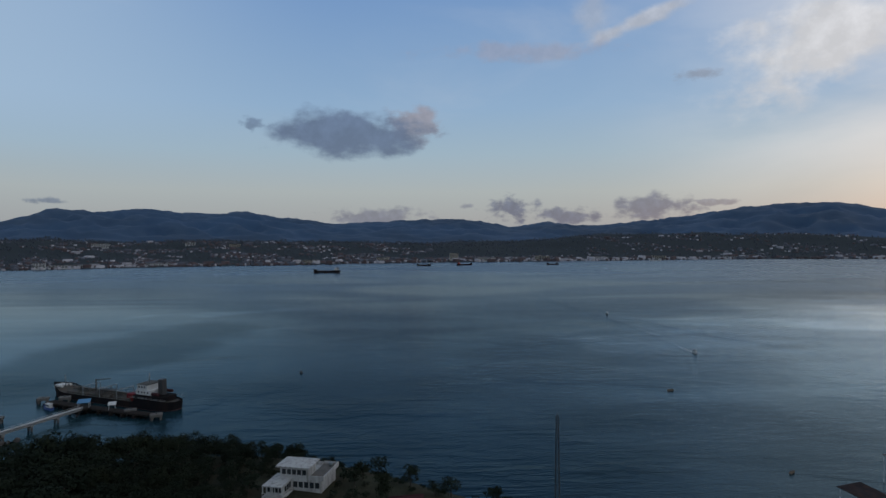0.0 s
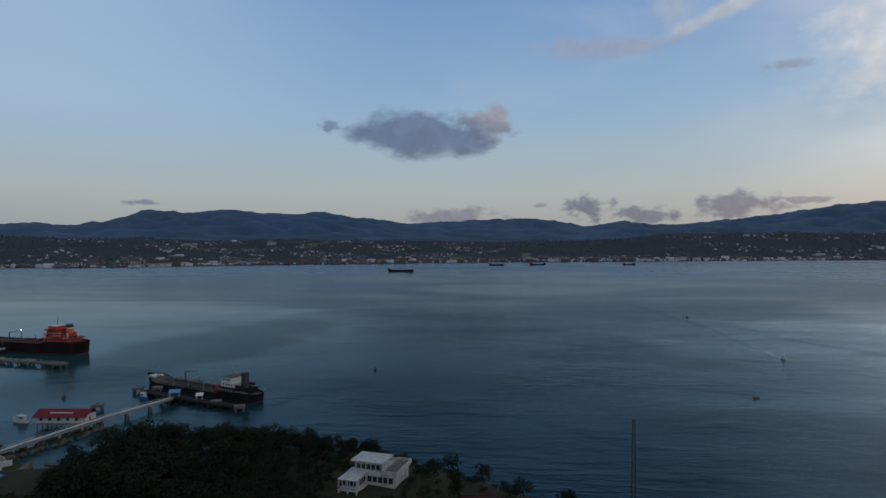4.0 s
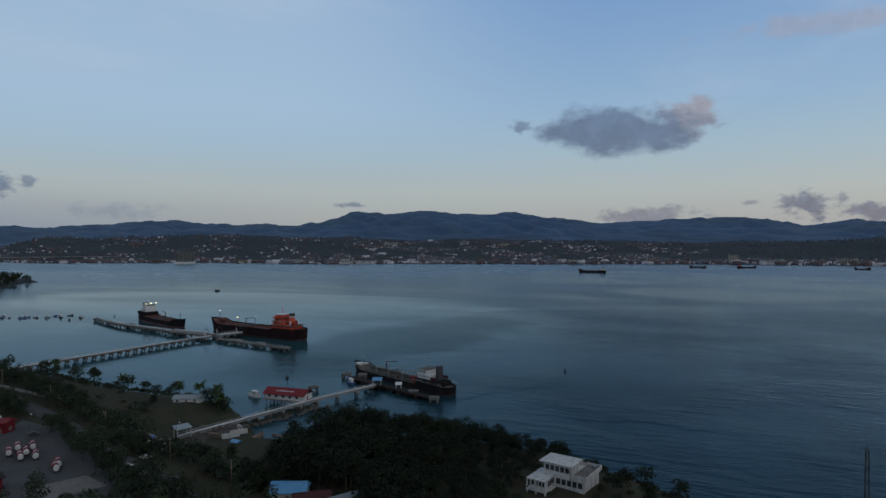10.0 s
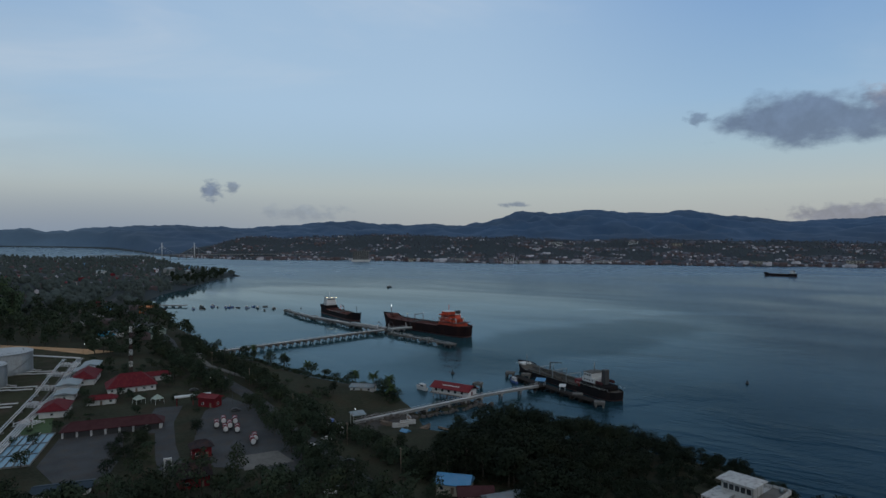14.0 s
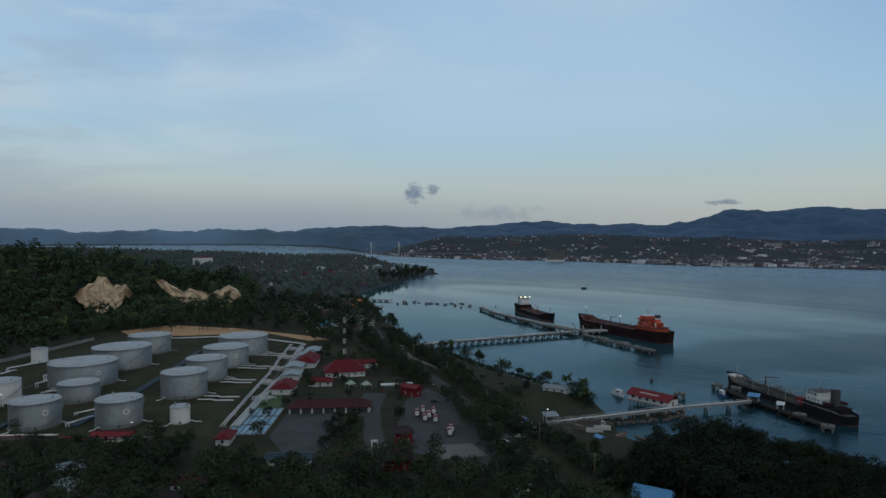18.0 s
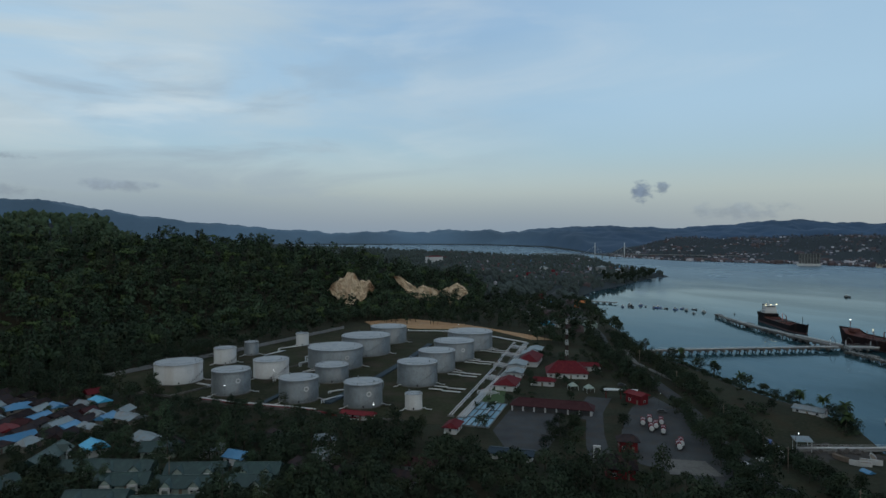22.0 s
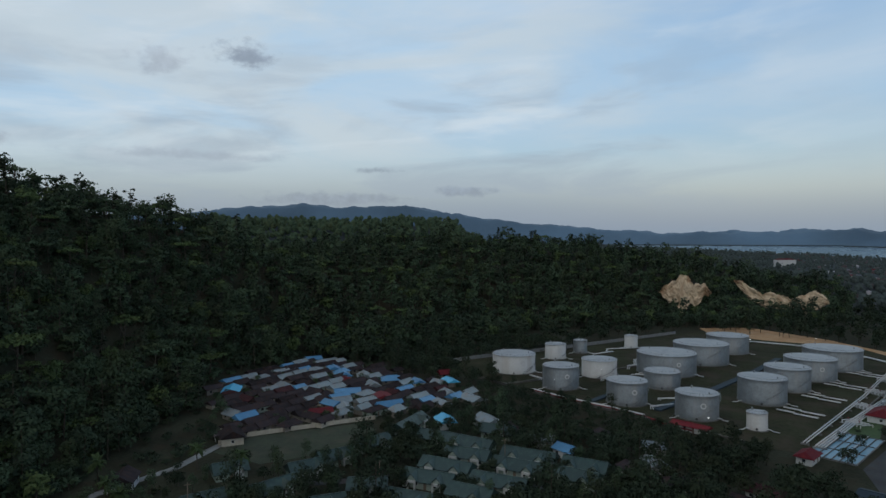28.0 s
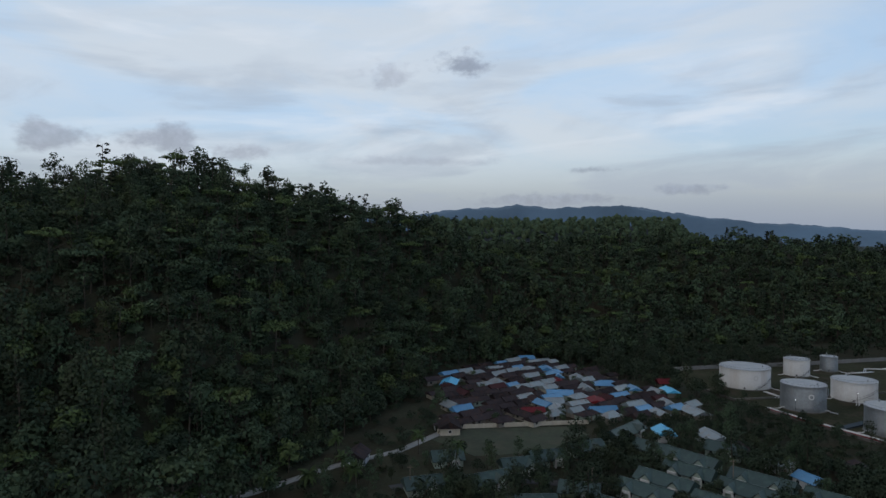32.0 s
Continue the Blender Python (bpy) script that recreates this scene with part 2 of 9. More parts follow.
# ---- materials ----
def mat(name, col, rough=0.7, metal=0.0, vary=0.25, scale=0.6, fine=8.0, bump=0.15, stain=None, stain_amount=0.35, rnd=0.0, island=0.0):
    """A weathered surface: base colour with two scales of noise, an optional stain colour, and fine relief."""
    m = bpy.data.materials.new(name)
    m.use_nodes = True
    nt = m.node_tree
    n, l = nt.nodes, nt.links
    b = n["Principled BSDF"]
    b.inputs["Roughness"].default_value, b.inputs["Metallic"].default_value = rough, metal
    geo = n.new("ShaderNodeNewGeometry")
    big, small = n.new("ShaderNodeTexNoise"), n.new("ShaderNodeTexNoise")
    for t, s, d in ((big, scale, 4.0), (small, fine, 3.0)):
        l.new(geo.outputs["Position"], t.inputs["Vector"])
        t.inputs["Scale"].default_value, t.inputs["Detail"].default_value = s, d
    add = n.new("ShaderNodeMath")
    add.operation = "ADD"
    l.new(big.outputs["Fac"], add.inputs[0]), l.new(small.outputs["Fac"], add.inputs[1])
    val = add.outputs[0]
    if rnd or island:
        src = n.new("ShaderNodeObjectInfo").outputs["Random"] if rnd else geo.outputs["Random Per Island"]
        sc = n.new("ShaderNodeMath")
        sc.operation = "MULTIPLY_ADD"
        l.new(src, sc.inputs[0])
        sc.inputs[1].default_value = rnd or island
        l.new(val, sc.inputs[2])
        sub = n.new("ShaderNodeMath")
        sub.operation = "SUBTRACT"
        l.new(sc.outputs[0], sub.inputs[0])
        sub.inputs[1].default_value = (rnd or island) / 2
        val = sub.outputs[0]
    rng = n.new("ShaderNodeMapRange")
    l.new(val, rng.inputs["Value"])
    rng.inputs["From Min"].default_value, rng.inputs["From Max"].default_value = 0.55, 1.45
    mix = n.new("ShaderNodeMix")
    mix.data_type = "RGBA"
    l.new(rng.outputs["Result"], mix.inputs["Factor"])
    mix.inputs["A"].default_value = (*[c * (1 - vary) for c in col], 1)
    mix.inputs["B"].default_value = (*[min(1, c * (1 + vary)) for c in col], 1)
    out = mix.outputs["Result"]
    if stain:
        st = n.new("ShaderNodeTexNoise")
        mp = n.new("ShaderNodeMapping")
        mp.inputs["Scale"].default_value = (1, 1, 0.12)
        l.new(geo.outputs["Position"], mp.inputs["Vector"]), l.new(mp.outputs[0], st.inputs["Vector"])
        st.inputs["Scale"].default_value, st.inputs["Detail"].default_value = scale * 1.7, 6.0
        sr = n.new("ShaderNodeMapRange")
        sr.inputs["From Min"].default_value, sr.inputs["From Max"].default_value = 0.48, 0.70
        sr.inputs["To Max"].default_value = stain_amount
        l.new(st.outputs["Fac"], sr.inputs["Value"])
        m2 = n.new("ShaderNodeMix")
        m2.data_type = "RGBA"
        l.new(sr.outputs["Result"], m2.inputs["Factor"]), l.new(out, m2.inputs["A"])
        m2.inputs["B"].default_value = (*stain, 1)
        out = m2.outputs["Result"]
    l.new(out, b.inputs["Base Color"])
    if bump:
        bp = n.new("ShaderNodeBump")
        bp.inputs["Strength"].default_value, bp.inputs["Distance"].default_value = bump, 0.05
        l.new(small.outputs["Fac"], bp.inputs["Height"]), l.new(bp.outputs[0], b.inputs["Normal"])
    return m


def lamp_mat(name, col, strength):
    m = bpy.data.materials.new(name)
    m.use_nodes = True
    b = m.node_tree.nodes["Principled BSDF"]
    b.inputs["Base Color"].default_value = (*col, 1)
    b.inputs["Emission Color"].default_value, b.inputs["Emission Strength"].default_value = (*col, 1), strength
    return m


def water_mat():
    """Calm strait water: dark depth under a glossy skin with fine ripples, wave trains and glassy slicks."""
    m = bpy.data.materials.new("strait_water")
    m.use_nodes = True
    n, l = m.node_tree.nodes, m.node_tree.links
    n.clear()
    geo = n.new("ShaderNodeNewGeometry")

    def tex(scale, detail, stretch, rot, distort=0.0):
        mp = n.new("ShaderNodeMapping")
        mp.inputs["Scale"].default_value, mp.inputs["Rotation"].default_value = stretch, (0, 0, radians(rot))
        l.new(geo.outputs["Position"], mp.inputs["Vector"])
        t = n.new("ShaderNodeTexNoise")
        l.new(mp.outputs[0], t.inputs["Vector"])
        t.inputs["Scale"].default_value, t.inputs["Detail"].default_value, t.inputs["Distortion"].default_value = scale, detail, distort
        return t.outputs["Fac"]

    def math_(op, a, b, c=None):
        q = n.new("ShaderNodeMath")
        q.operation = op
        for k, v in enumerate((a, b, c)):
            if isinstance(v, (int, float)):
                q.inputs[k].default_value = v
            elif v is not None:
                l.new(v, q.inputs[k])
        return q.outputs[0]

    def band(v, lo, hi, to0, to1):
        q = n.new("ShaderNodeMapRange")
        q.interpolation_type = "SMOOTHSTEP"
        l.new(v, q.inputs["Value"])
        for key, val in (("From Min", lo), ("From Max", hi), ("To Min", to0), ("To Max", to1)):
            q.inputs[key].default_value = val
        return q.outputs["Result"]

    slick_n = tex(0.0032, 5, (0.55, 1.3, 1), 20, 1.2)
    streak_n = tex(0.011, 4, (0.25, 1.6, 1), 8, 0.6)
    trains = band(tex(0.012, 3, (0.8, 1.2, 1), 60, 0.8), 0.46, 0.62, 0.15, 1.0)
    swell = math_("MULTIPLY", math_("MULTIPLY_ADD", tex(0.085, 2, (0.30, 2.0, 1), -24), 2.2, math_("MULTIPLY", tex(0.20, 3, (0.40, 1.6, 1), -34), 1.5)), trains)
    waves = math_("ADD", swell, math_("MULTIPLY_ADD", tex(0.16, 3, (0.45, 1.5, 1), -30), 1.3, math_("MULTIPLY", tex(0.9, 2, (0.7, 1.2, 1), 15), 0.8)))
    bp = n.new("ShaderNodeBump")
    bp.inputs["Distance"].default_value = 0.7
    far = n.new("ShaderNodeVectorMath")
    far.operation = "LENGTH"
    l.new(geo.outputs["Position"], far.inputs[0])
    bay_dist = n.new("ShaderNodeVectorMath")
    bay_dist.operation = "DISTANCE"
    l.new(geo.outputs["Position"], bay_dist.inputs[0])
    bay_dist.inputs[1].default_value = (-640, 400, 0)
    # calmer in the lee of the piers and the wooded point
    lee = band(math_("MULTIPLY_ADD", slick_n, 160, bay_dist.outputs["Value"]), 240, 760, 1.0, 0.0)
    calm = math_("MULTIPLY_ADD", lee, -0.72, 1.0)
    l.new(math_("MULTIPLY", calm, math_("MULTIPLY", band(slick_n, 0.42, 0.60, 0.30, 0.42), band(far.outputs["Value"], 180, 1000, 1.0, 0.16))), bp.inputs["Strength"])
    l.new(waves, bp.inputs["Height"])
    fr = n.new("ShaderNodeFresnel")
    fr.inputs["IOR"].default_value = 1.333
    l.new(bp.outputs[0], fr.inputs["Normal"])
    f = math_("MULTIPLY", fr.outputs[0], math_("MULTIPLY_ADD", fr.outputs[0], 0.36, 0.44))
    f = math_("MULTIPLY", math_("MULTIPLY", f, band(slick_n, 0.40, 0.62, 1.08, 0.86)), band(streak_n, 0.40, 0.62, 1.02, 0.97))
    # sky reflection dimmed with distance through the mix factor
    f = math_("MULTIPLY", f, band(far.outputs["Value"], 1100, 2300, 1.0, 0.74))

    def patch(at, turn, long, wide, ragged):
        """How far a place lies from the middle of a patch of altered reflection; 1 at its ragged edge."""
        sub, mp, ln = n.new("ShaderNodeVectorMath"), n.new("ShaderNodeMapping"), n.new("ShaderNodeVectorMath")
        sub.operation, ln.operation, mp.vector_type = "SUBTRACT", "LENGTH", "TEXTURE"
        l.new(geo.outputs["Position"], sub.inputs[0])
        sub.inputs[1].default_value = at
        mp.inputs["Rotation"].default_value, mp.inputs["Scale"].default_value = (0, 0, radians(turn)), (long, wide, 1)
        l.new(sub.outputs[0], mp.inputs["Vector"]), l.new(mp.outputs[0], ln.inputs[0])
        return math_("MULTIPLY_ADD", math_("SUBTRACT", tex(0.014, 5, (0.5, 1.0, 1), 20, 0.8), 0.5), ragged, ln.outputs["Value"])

    # dark wind-ruffled patch: its dimmer sky reflection is put into the factor
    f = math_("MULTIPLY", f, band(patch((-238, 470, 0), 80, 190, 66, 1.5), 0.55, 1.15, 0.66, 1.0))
    # bright slick beyond it, reflection raised in the same way
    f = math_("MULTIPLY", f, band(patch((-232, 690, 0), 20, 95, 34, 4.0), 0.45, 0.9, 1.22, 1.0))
    # sunset glitter on the right, put in as a broad area of stronger reflection
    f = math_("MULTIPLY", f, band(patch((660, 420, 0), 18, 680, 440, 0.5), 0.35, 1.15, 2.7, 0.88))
    # brighter sky reflection over the inner bay, added to the factor
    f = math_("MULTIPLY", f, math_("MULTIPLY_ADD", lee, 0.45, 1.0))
    deep = n.new("ShaderNodeBsdfDiffuse")
    # teal water, lighter in the inner bay with part of the sky's reflection painted in
    bay_tone = n.new("ShaderNodeMix")
    bay_tone.data_type = "RGBA"
    l.new(lee, bay_tone.inputs["Factor"])
    bay_tone.inputs["A"].default_value, bay_tone.inputs["B"].default_value = (0.006, 0.018, 0.026, 1), (0.018, 0.048, 0.058, 1)
    l.new(bay_tone.outputs["Result"], deep.inputs["Color"])
    skin = n.new("ShaderNodeBsdfAnisotropic")
    tint = n.new("ShaderNodeMix")
    tint.data_type = "RGBA"
    tint.inputs["A"].default_value, tint.inputs["B"].default_value = (0.60, 0.84, 0.98, 1), (0.80, 0.91, 1.0, 1)
    l.new(band(fr.outputs[0], 0.15, 0.6, 0.0, 1.0), tint.inputs["Factor"])
    l.new(tint.outputs["Result"], skin.inputs["Color"])
    l.new(math_("MULTIPLY", calm, math_("ADD", band(slick_n, 0.42, 0.60, 0.08, 0.17), band(far.outputs["Value"], 300, 2200, 0.0, 0.17))), skin.inputs["Roughness"])
    l.new(bp.outputs[0], skin.inputs["Normal"])
    mix = n.new("ShaderNodeMixShader")
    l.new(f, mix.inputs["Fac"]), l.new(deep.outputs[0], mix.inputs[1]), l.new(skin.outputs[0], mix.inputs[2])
    out = n.new("ShaderNodeOutputMaterial")
    l.new(mix.outputs[0], out.inputs["Surface"])
    return m


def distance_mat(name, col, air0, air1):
    """Far hills with kilometres of evening air put into emission: a faint blue light, paler up the inner bay and in
    drifts of smoke.
    """
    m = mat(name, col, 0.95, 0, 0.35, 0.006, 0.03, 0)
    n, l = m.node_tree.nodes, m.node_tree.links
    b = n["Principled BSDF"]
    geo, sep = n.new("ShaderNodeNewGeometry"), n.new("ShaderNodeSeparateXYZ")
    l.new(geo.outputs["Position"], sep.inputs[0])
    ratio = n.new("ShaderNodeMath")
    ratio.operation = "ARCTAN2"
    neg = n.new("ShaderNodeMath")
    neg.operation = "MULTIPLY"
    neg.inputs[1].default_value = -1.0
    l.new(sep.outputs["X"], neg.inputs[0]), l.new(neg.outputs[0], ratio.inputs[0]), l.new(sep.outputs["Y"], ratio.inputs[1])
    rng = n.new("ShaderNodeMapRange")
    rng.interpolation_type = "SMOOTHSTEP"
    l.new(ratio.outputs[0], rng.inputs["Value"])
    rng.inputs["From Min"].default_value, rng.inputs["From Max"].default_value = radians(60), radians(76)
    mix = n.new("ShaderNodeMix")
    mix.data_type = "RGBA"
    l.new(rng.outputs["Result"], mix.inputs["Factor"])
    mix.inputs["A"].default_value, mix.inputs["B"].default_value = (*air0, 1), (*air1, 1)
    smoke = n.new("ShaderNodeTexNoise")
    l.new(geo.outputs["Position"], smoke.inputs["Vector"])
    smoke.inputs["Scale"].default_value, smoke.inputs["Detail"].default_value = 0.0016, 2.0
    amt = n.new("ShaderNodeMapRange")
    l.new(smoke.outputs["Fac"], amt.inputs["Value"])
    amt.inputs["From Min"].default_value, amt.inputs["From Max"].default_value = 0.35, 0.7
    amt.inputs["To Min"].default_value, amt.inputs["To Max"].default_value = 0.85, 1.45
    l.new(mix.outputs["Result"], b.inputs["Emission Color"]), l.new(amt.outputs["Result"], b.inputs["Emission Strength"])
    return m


def land_mat():
    """Soil and rough grass near by; farther off bush, paler and bluer with haze put into its colour."""
    m = mat("soil_and_grass", (0.030, 0.033, 0.022), 0.95, 0, 0.5, 0.05, 0.9, 0.4, (0.040, 0.030, 0.020), 0.7)
    n, l = m.node_tree.nodes, m.node_tree.links
    b = n["Principled BSDF"]
    old = b.inputs["Base Color"].links[0].from_socket
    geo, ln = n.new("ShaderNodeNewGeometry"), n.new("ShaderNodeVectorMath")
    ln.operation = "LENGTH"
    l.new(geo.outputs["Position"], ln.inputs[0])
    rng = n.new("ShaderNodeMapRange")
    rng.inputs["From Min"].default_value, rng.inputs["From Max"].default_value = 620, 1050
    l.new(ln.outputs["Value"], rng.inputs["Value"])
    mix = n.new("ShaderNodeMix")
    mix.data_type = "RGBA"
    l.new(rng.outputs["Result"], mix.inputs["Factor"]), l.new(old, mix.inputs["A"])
    # bush colour with the bluish haze of distance mixed in
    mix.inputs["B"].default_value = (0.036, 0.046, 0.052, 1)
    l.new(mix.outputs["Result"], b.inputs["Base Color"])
    return m


M_WATER = water_mat()
M_GROUND = land_mat()
M_GRASS = mat("mown_grass", (0.029, 0.032, 0.018), 0.95, 0, 0.6, 0.045, 0.5, 0.4, (0.052, 0.042, 0.031), 0.95)
M_MEADOW = mat("rough_meadow", (0.021, 0.030, 0.014), 0.95, 0, 0.6, 0.06, 0.6, 0.4, (0.050, 0.044, 0.026), 0.7)
M_LAWN = mat("short_green_lawn", (0.030, 0.062, 0.016), 0.95, 0, 0.35, 0.2, 1.0, 0.3)
M_ASPHALT = mat("worn_asphalt", (0.054, 0.058, 0.062), 0.9, 0, 0.35, 0.12, 2.5, 0.2, (0.065, 0.056, 0.050), 0.6)
M_CONCRETE = mat("weathered_concrete", (0.170, 0.178, 0.178), 0.85, 0, 0.25, 0.25, 2.0, 0.2, (0.13, 0.12, 0.11), 0.5)
M_BRUSHWALL = mat("damp_weathered_plaster", (0.16, 0.15, 0.13), 0.85, 0, 0.3, 0.4, 3.0, 0.15, (0.08, 0.07, 0.06), 0.5, rnd=0.6)
M_CONC_DARK = mat("stained_concrete", (0.10, 0.097, 0.09), 0.9, 0, 0.3, 0.3, 2.5, 0.25, (0.05, 0.05, 0.045), 0.6)
M_EARTH = mat("bare_orange_earth", (0.36, 0.21, 0.10), 0.95, 0, 0.3, 0.08, 0.8, 0.5, (0.45, 0.33, 0.2), 0.5)
M_EARTHDARK = mat("dark_trodden_earth", (0.026, 0.022, 0.019), 0.95, 0, 0.4, 0.15, 1.2, 0.4, (0.05, 0.04, 0.033), 0.6)
M_CLIFF = mat("cut_limestone_face", (0.50, 0.40, 0.28), 0.95, 0, 0.4, 0.07, 0.7, 0.6, (0.24, 0.125, 0.06), 0.85)
M_STEEL = mat("galvanised_tank_steel", (0.194, 0.218, 0.234), 0.42, 0.55, 0.26, 0.30, 1.1, 0.08, (0.24, 0.245, 0.245), 0.6)
M_TANKWHITE = mat("white_tank_paint", (0.48, 0.495, 0.495), 0.6, 0, 0.12, 0.15, 1.2, 0.06, (0.28, 0.22, 0.17), 0.35)
M_TANKROOF = mat("tank_roof_plate", (0.240, 0.258, 0.276), 0.55, 0.1, 0.2, 0.2, 1.5, 0.05, (0.38, 0.37, 0.36), 0.4)
M_WHITE = mat("white_paint", (0.46, 0.48, 0.485), 0.6, 0, 0.12, 0.4, 4.0, 0.08, (0.35, 0.32, 0.28), 0.35)
M_VILLA = mat("rain_streaked_white_render", (0.36, 0.37, 0.37), 0.75, 0, 0.2, 0.5, 3.0, 0.1, (0.14, 0.14, 0.13), 0.75)
M_CREAM = mat("cream_wall_plaster", (0.40, 0.375, 0.31), 0.8, 0, 0.18, 0.4, 4.0, 0.1, (0.25, 0.22, 0.18), 0.4, rnd=0.5)
M_MINT = mat("pale_mint_plaster", (0.24, 0.30, 0.265), 0.8, 0, 0.15, 0.4, 4.0, 0.1, (0.25, 0.25, 0.2), 0.3)
M_PIPE = mat("white_pipe_paint", (0.46, 0.48, 0.49), 0.5, 0, 0.12, 0.5, 4.0, 0.05, (0.35, 0.25, 0.18), 0.3)
M_REDROOF = mat("red_roof_tiles", (0.090, 0.014, 0.020), 0.7, 0, 0.25, 0.5, 5.0, 0.3, (0.16, 0.03, 0.025), 0.5)
M_DULLRED = mat("dull_maroon_roof_tiles", (0.046, 0.020, 0.023), 0.75, 0, 0.3, 0.4, 4.0, 0.3, (0.06, 0.03, 0.03), 0.5)
M_REDPAINT = mat("red_paint", (0.125, 0.016, 0.023), 0.5, 0, 0.2, 0.5, 4.0, 0.08, (0.2, 0.05, 0.03), 0.4)
M_BLUEROOF = mat("blue_sheet_roof", (0.055, 0.19, 0.35), 0.45, 0.0, 0.2, 0.3, 3.0, 0.1, (0.10, 0.20, 0.34), 0.5, rnd=0.4)
M_CYANROOF = mat("bright_cyan_sheet_roof", (0.06, 0.36, 0.58), 0.45, 0.0, 0.15, 0.3, 3.0, 0.1)
M_BROWNROOF = mat("rusted_sheet_roof", (0.027, 0.023, 0.026), 0.85, 0.0, 0.5, 0.35, 3.0, 0.2, (0.07, 0.038, 0.028), 0.5, rnd=0.7)
M_ZINCROOF = mat("zinc_sheet_roof", (0.165, 0.205, 0.225), 0.5, 0.2, 0.2, 0.3, 3.0, 0.1, (0.20, 0.14, 0.11), 0.5, rnd=0.6)
M_GREENROOF = mat("dark_green_sheet_roof", (0.013, 0.036, 0.034), 0.5, 0.0, 0.2, 0.35, 3.0, 0.1, (0.05, 0.10, 0.08), 0.4, rnd=0.5)
M_ORANGE = mat("orange_building_paint", (0.40, 0.13, 0.03), 0.7, 0, 0.15, 0.3, 3.0, 0.1)
M_GLASS = mat("dark_window_glass", (0.02, 0.025, 0.03), 0.12, 0, 0.2, 1.0, 4.0, 0)
M_WOOD = mat("grey_timber", (0.14, 0.11, 0.085), 0.85, 0, 0.3, 0.8, 6.0, 0.3)
M_TARRED = mat("tarred_timber", (0.020, 0.018, 0.017), 0.95, 0, 0.4, 0.4, 3.0, 0.3, (0.04, 0.03, 0.025), 0.5)
M_BARK = mat("bark", (0.045, 0.038, 0.028), 0.9, 0, 0.3, 1.0, 6.0, 0.4)
M_HULLBLACK = mat("black_hull_paint", (0.010, 0.010, 0.012), 0.75, 0, 0.3, 0.15, 1.2, 0.05, (0.034, 0.020, 0.016), 0.5)
M_HULLRED = mat("dark_red_hull_paint", (0.013, 0.008, 0.009), 0.75, 0, 0.3, 0.12, 1.0, 0.05, (0.035, 0.016, 0.013), 0.5)
M_BOOT = mat("red_antifouling", (0.060, 0.016, 0.014), 0.7, 0, 0.3, 0.2, 1.0, 0.05)
M_DECKRED = mat("oxide_red_deck", (0.085, 0.026, 0.020), 0.8, 0, 0.3, 0.2, 1.5, 0.1, (0.07, 0.03, 0.025), 0.5)
M_DECKGREY = mat("grey_green_deck", (0.052, 0.052, 0.045), 0.8, 0, 0.3, 0.2, 1.5, 0.1, (0.09, 0.05, 0.035), 0.5)
M_SHIPORANGE = mat("signal_orange_paint", (0.42, 0.045, 0.014), 0.55, 0, 0.15, 0.3, 2.0, 0.05, (0.3, 0.06, 0.03), 0.35)
M_DARKSTEEL = mat("dark_steel", (0.045, 0.047, 0.05), 0.6, 0.4, 0.25, 0.5, 4.0, 0.05)
M_POOL = mat("blue_basin_lining", (0.07, 0.19, 0.28), 0.35, 0, 0.15, 0.25, 2.0, 0.03, (0.16, 0.24, 0.28), 0.4)
M_POOLWALL = mat("blue_channel_paint", (0.014, 0.030, 0.046), 0.95, 0, 0.2, 0.25, 2.0, 0.05)
M_BLUEPAINT = mat("blue_boat_paint", (0.03, 0.07, 0.22), 0.5, 0, 0.2, 0.5, 3.0, 0.05)
M_LEAF = mat("broad_leaf_foliage", (0.047, 0.074, 0.044), 0.8, 0, 0.62, 0.035, 0.13, 0, (0.066, 0.078, 0.036), 0.6, island=0.10)
M_LEAF_FRESH = mat("fresh_leaf_foliage", (0.066, 0.100, 0.042), 0.8, 0, 0.45, 0.05, 0.2, 0, (0.088, 0.098, 0.036), 0.5, island=0.10)
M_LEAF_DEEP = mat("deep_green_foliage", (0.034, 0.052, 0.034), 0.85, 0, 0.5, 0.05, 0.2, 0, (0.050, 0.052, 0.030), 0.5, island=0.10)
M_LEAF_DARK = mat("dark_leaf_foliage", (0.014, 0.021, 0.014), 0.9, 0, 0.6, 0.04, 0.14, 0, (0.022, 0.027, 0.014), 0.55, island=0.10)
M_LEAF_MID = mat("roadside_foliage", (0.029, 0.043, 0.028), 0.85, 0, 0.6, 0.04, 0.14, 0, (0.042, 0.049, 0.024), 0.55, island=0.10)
# leaves lightened and blued: haze over the settlement put into their colour
M_LEAF_FAR = mat("settlement_foliage_hazed", (0.050, 0.066, 0.064), 0.9, 0, 0.4, 0.012, 0.05, 0, (0.065, 0.075, 0.068), 0.5, island=0.05)
M_PALM = mat("palm_frond", (0.038, 0.060, 0.024), 0.6, 0, 0.35, 0.2, 1.5, 0, None, 0, island=0.5)
M_ROCK = mat("shore_rock", (0.055, 0.050, 0.046), 0.9, 0, 0.35, 0.3, 2.0, 0.5)
# bluish base colour carries the haze across the strait
M_BANK = mat("far_wooded_bank_hazed", (0.040, 0.050, 0.066), 0.95, 0, 0.5, 0.012, 0.08, 0)
# the hills glow faintly to carry the haze of distance
M_HILL = distance_mat("far_hills_haze_glow", (0.010, 0.018, 0.024), (0.0045, 0.0165, 0.043), (0.024, 0.046, 0.078))
M_LAMP = lamp_mat("cold_work_lamp", (0.95, 0.97, 1.0), 5.0)
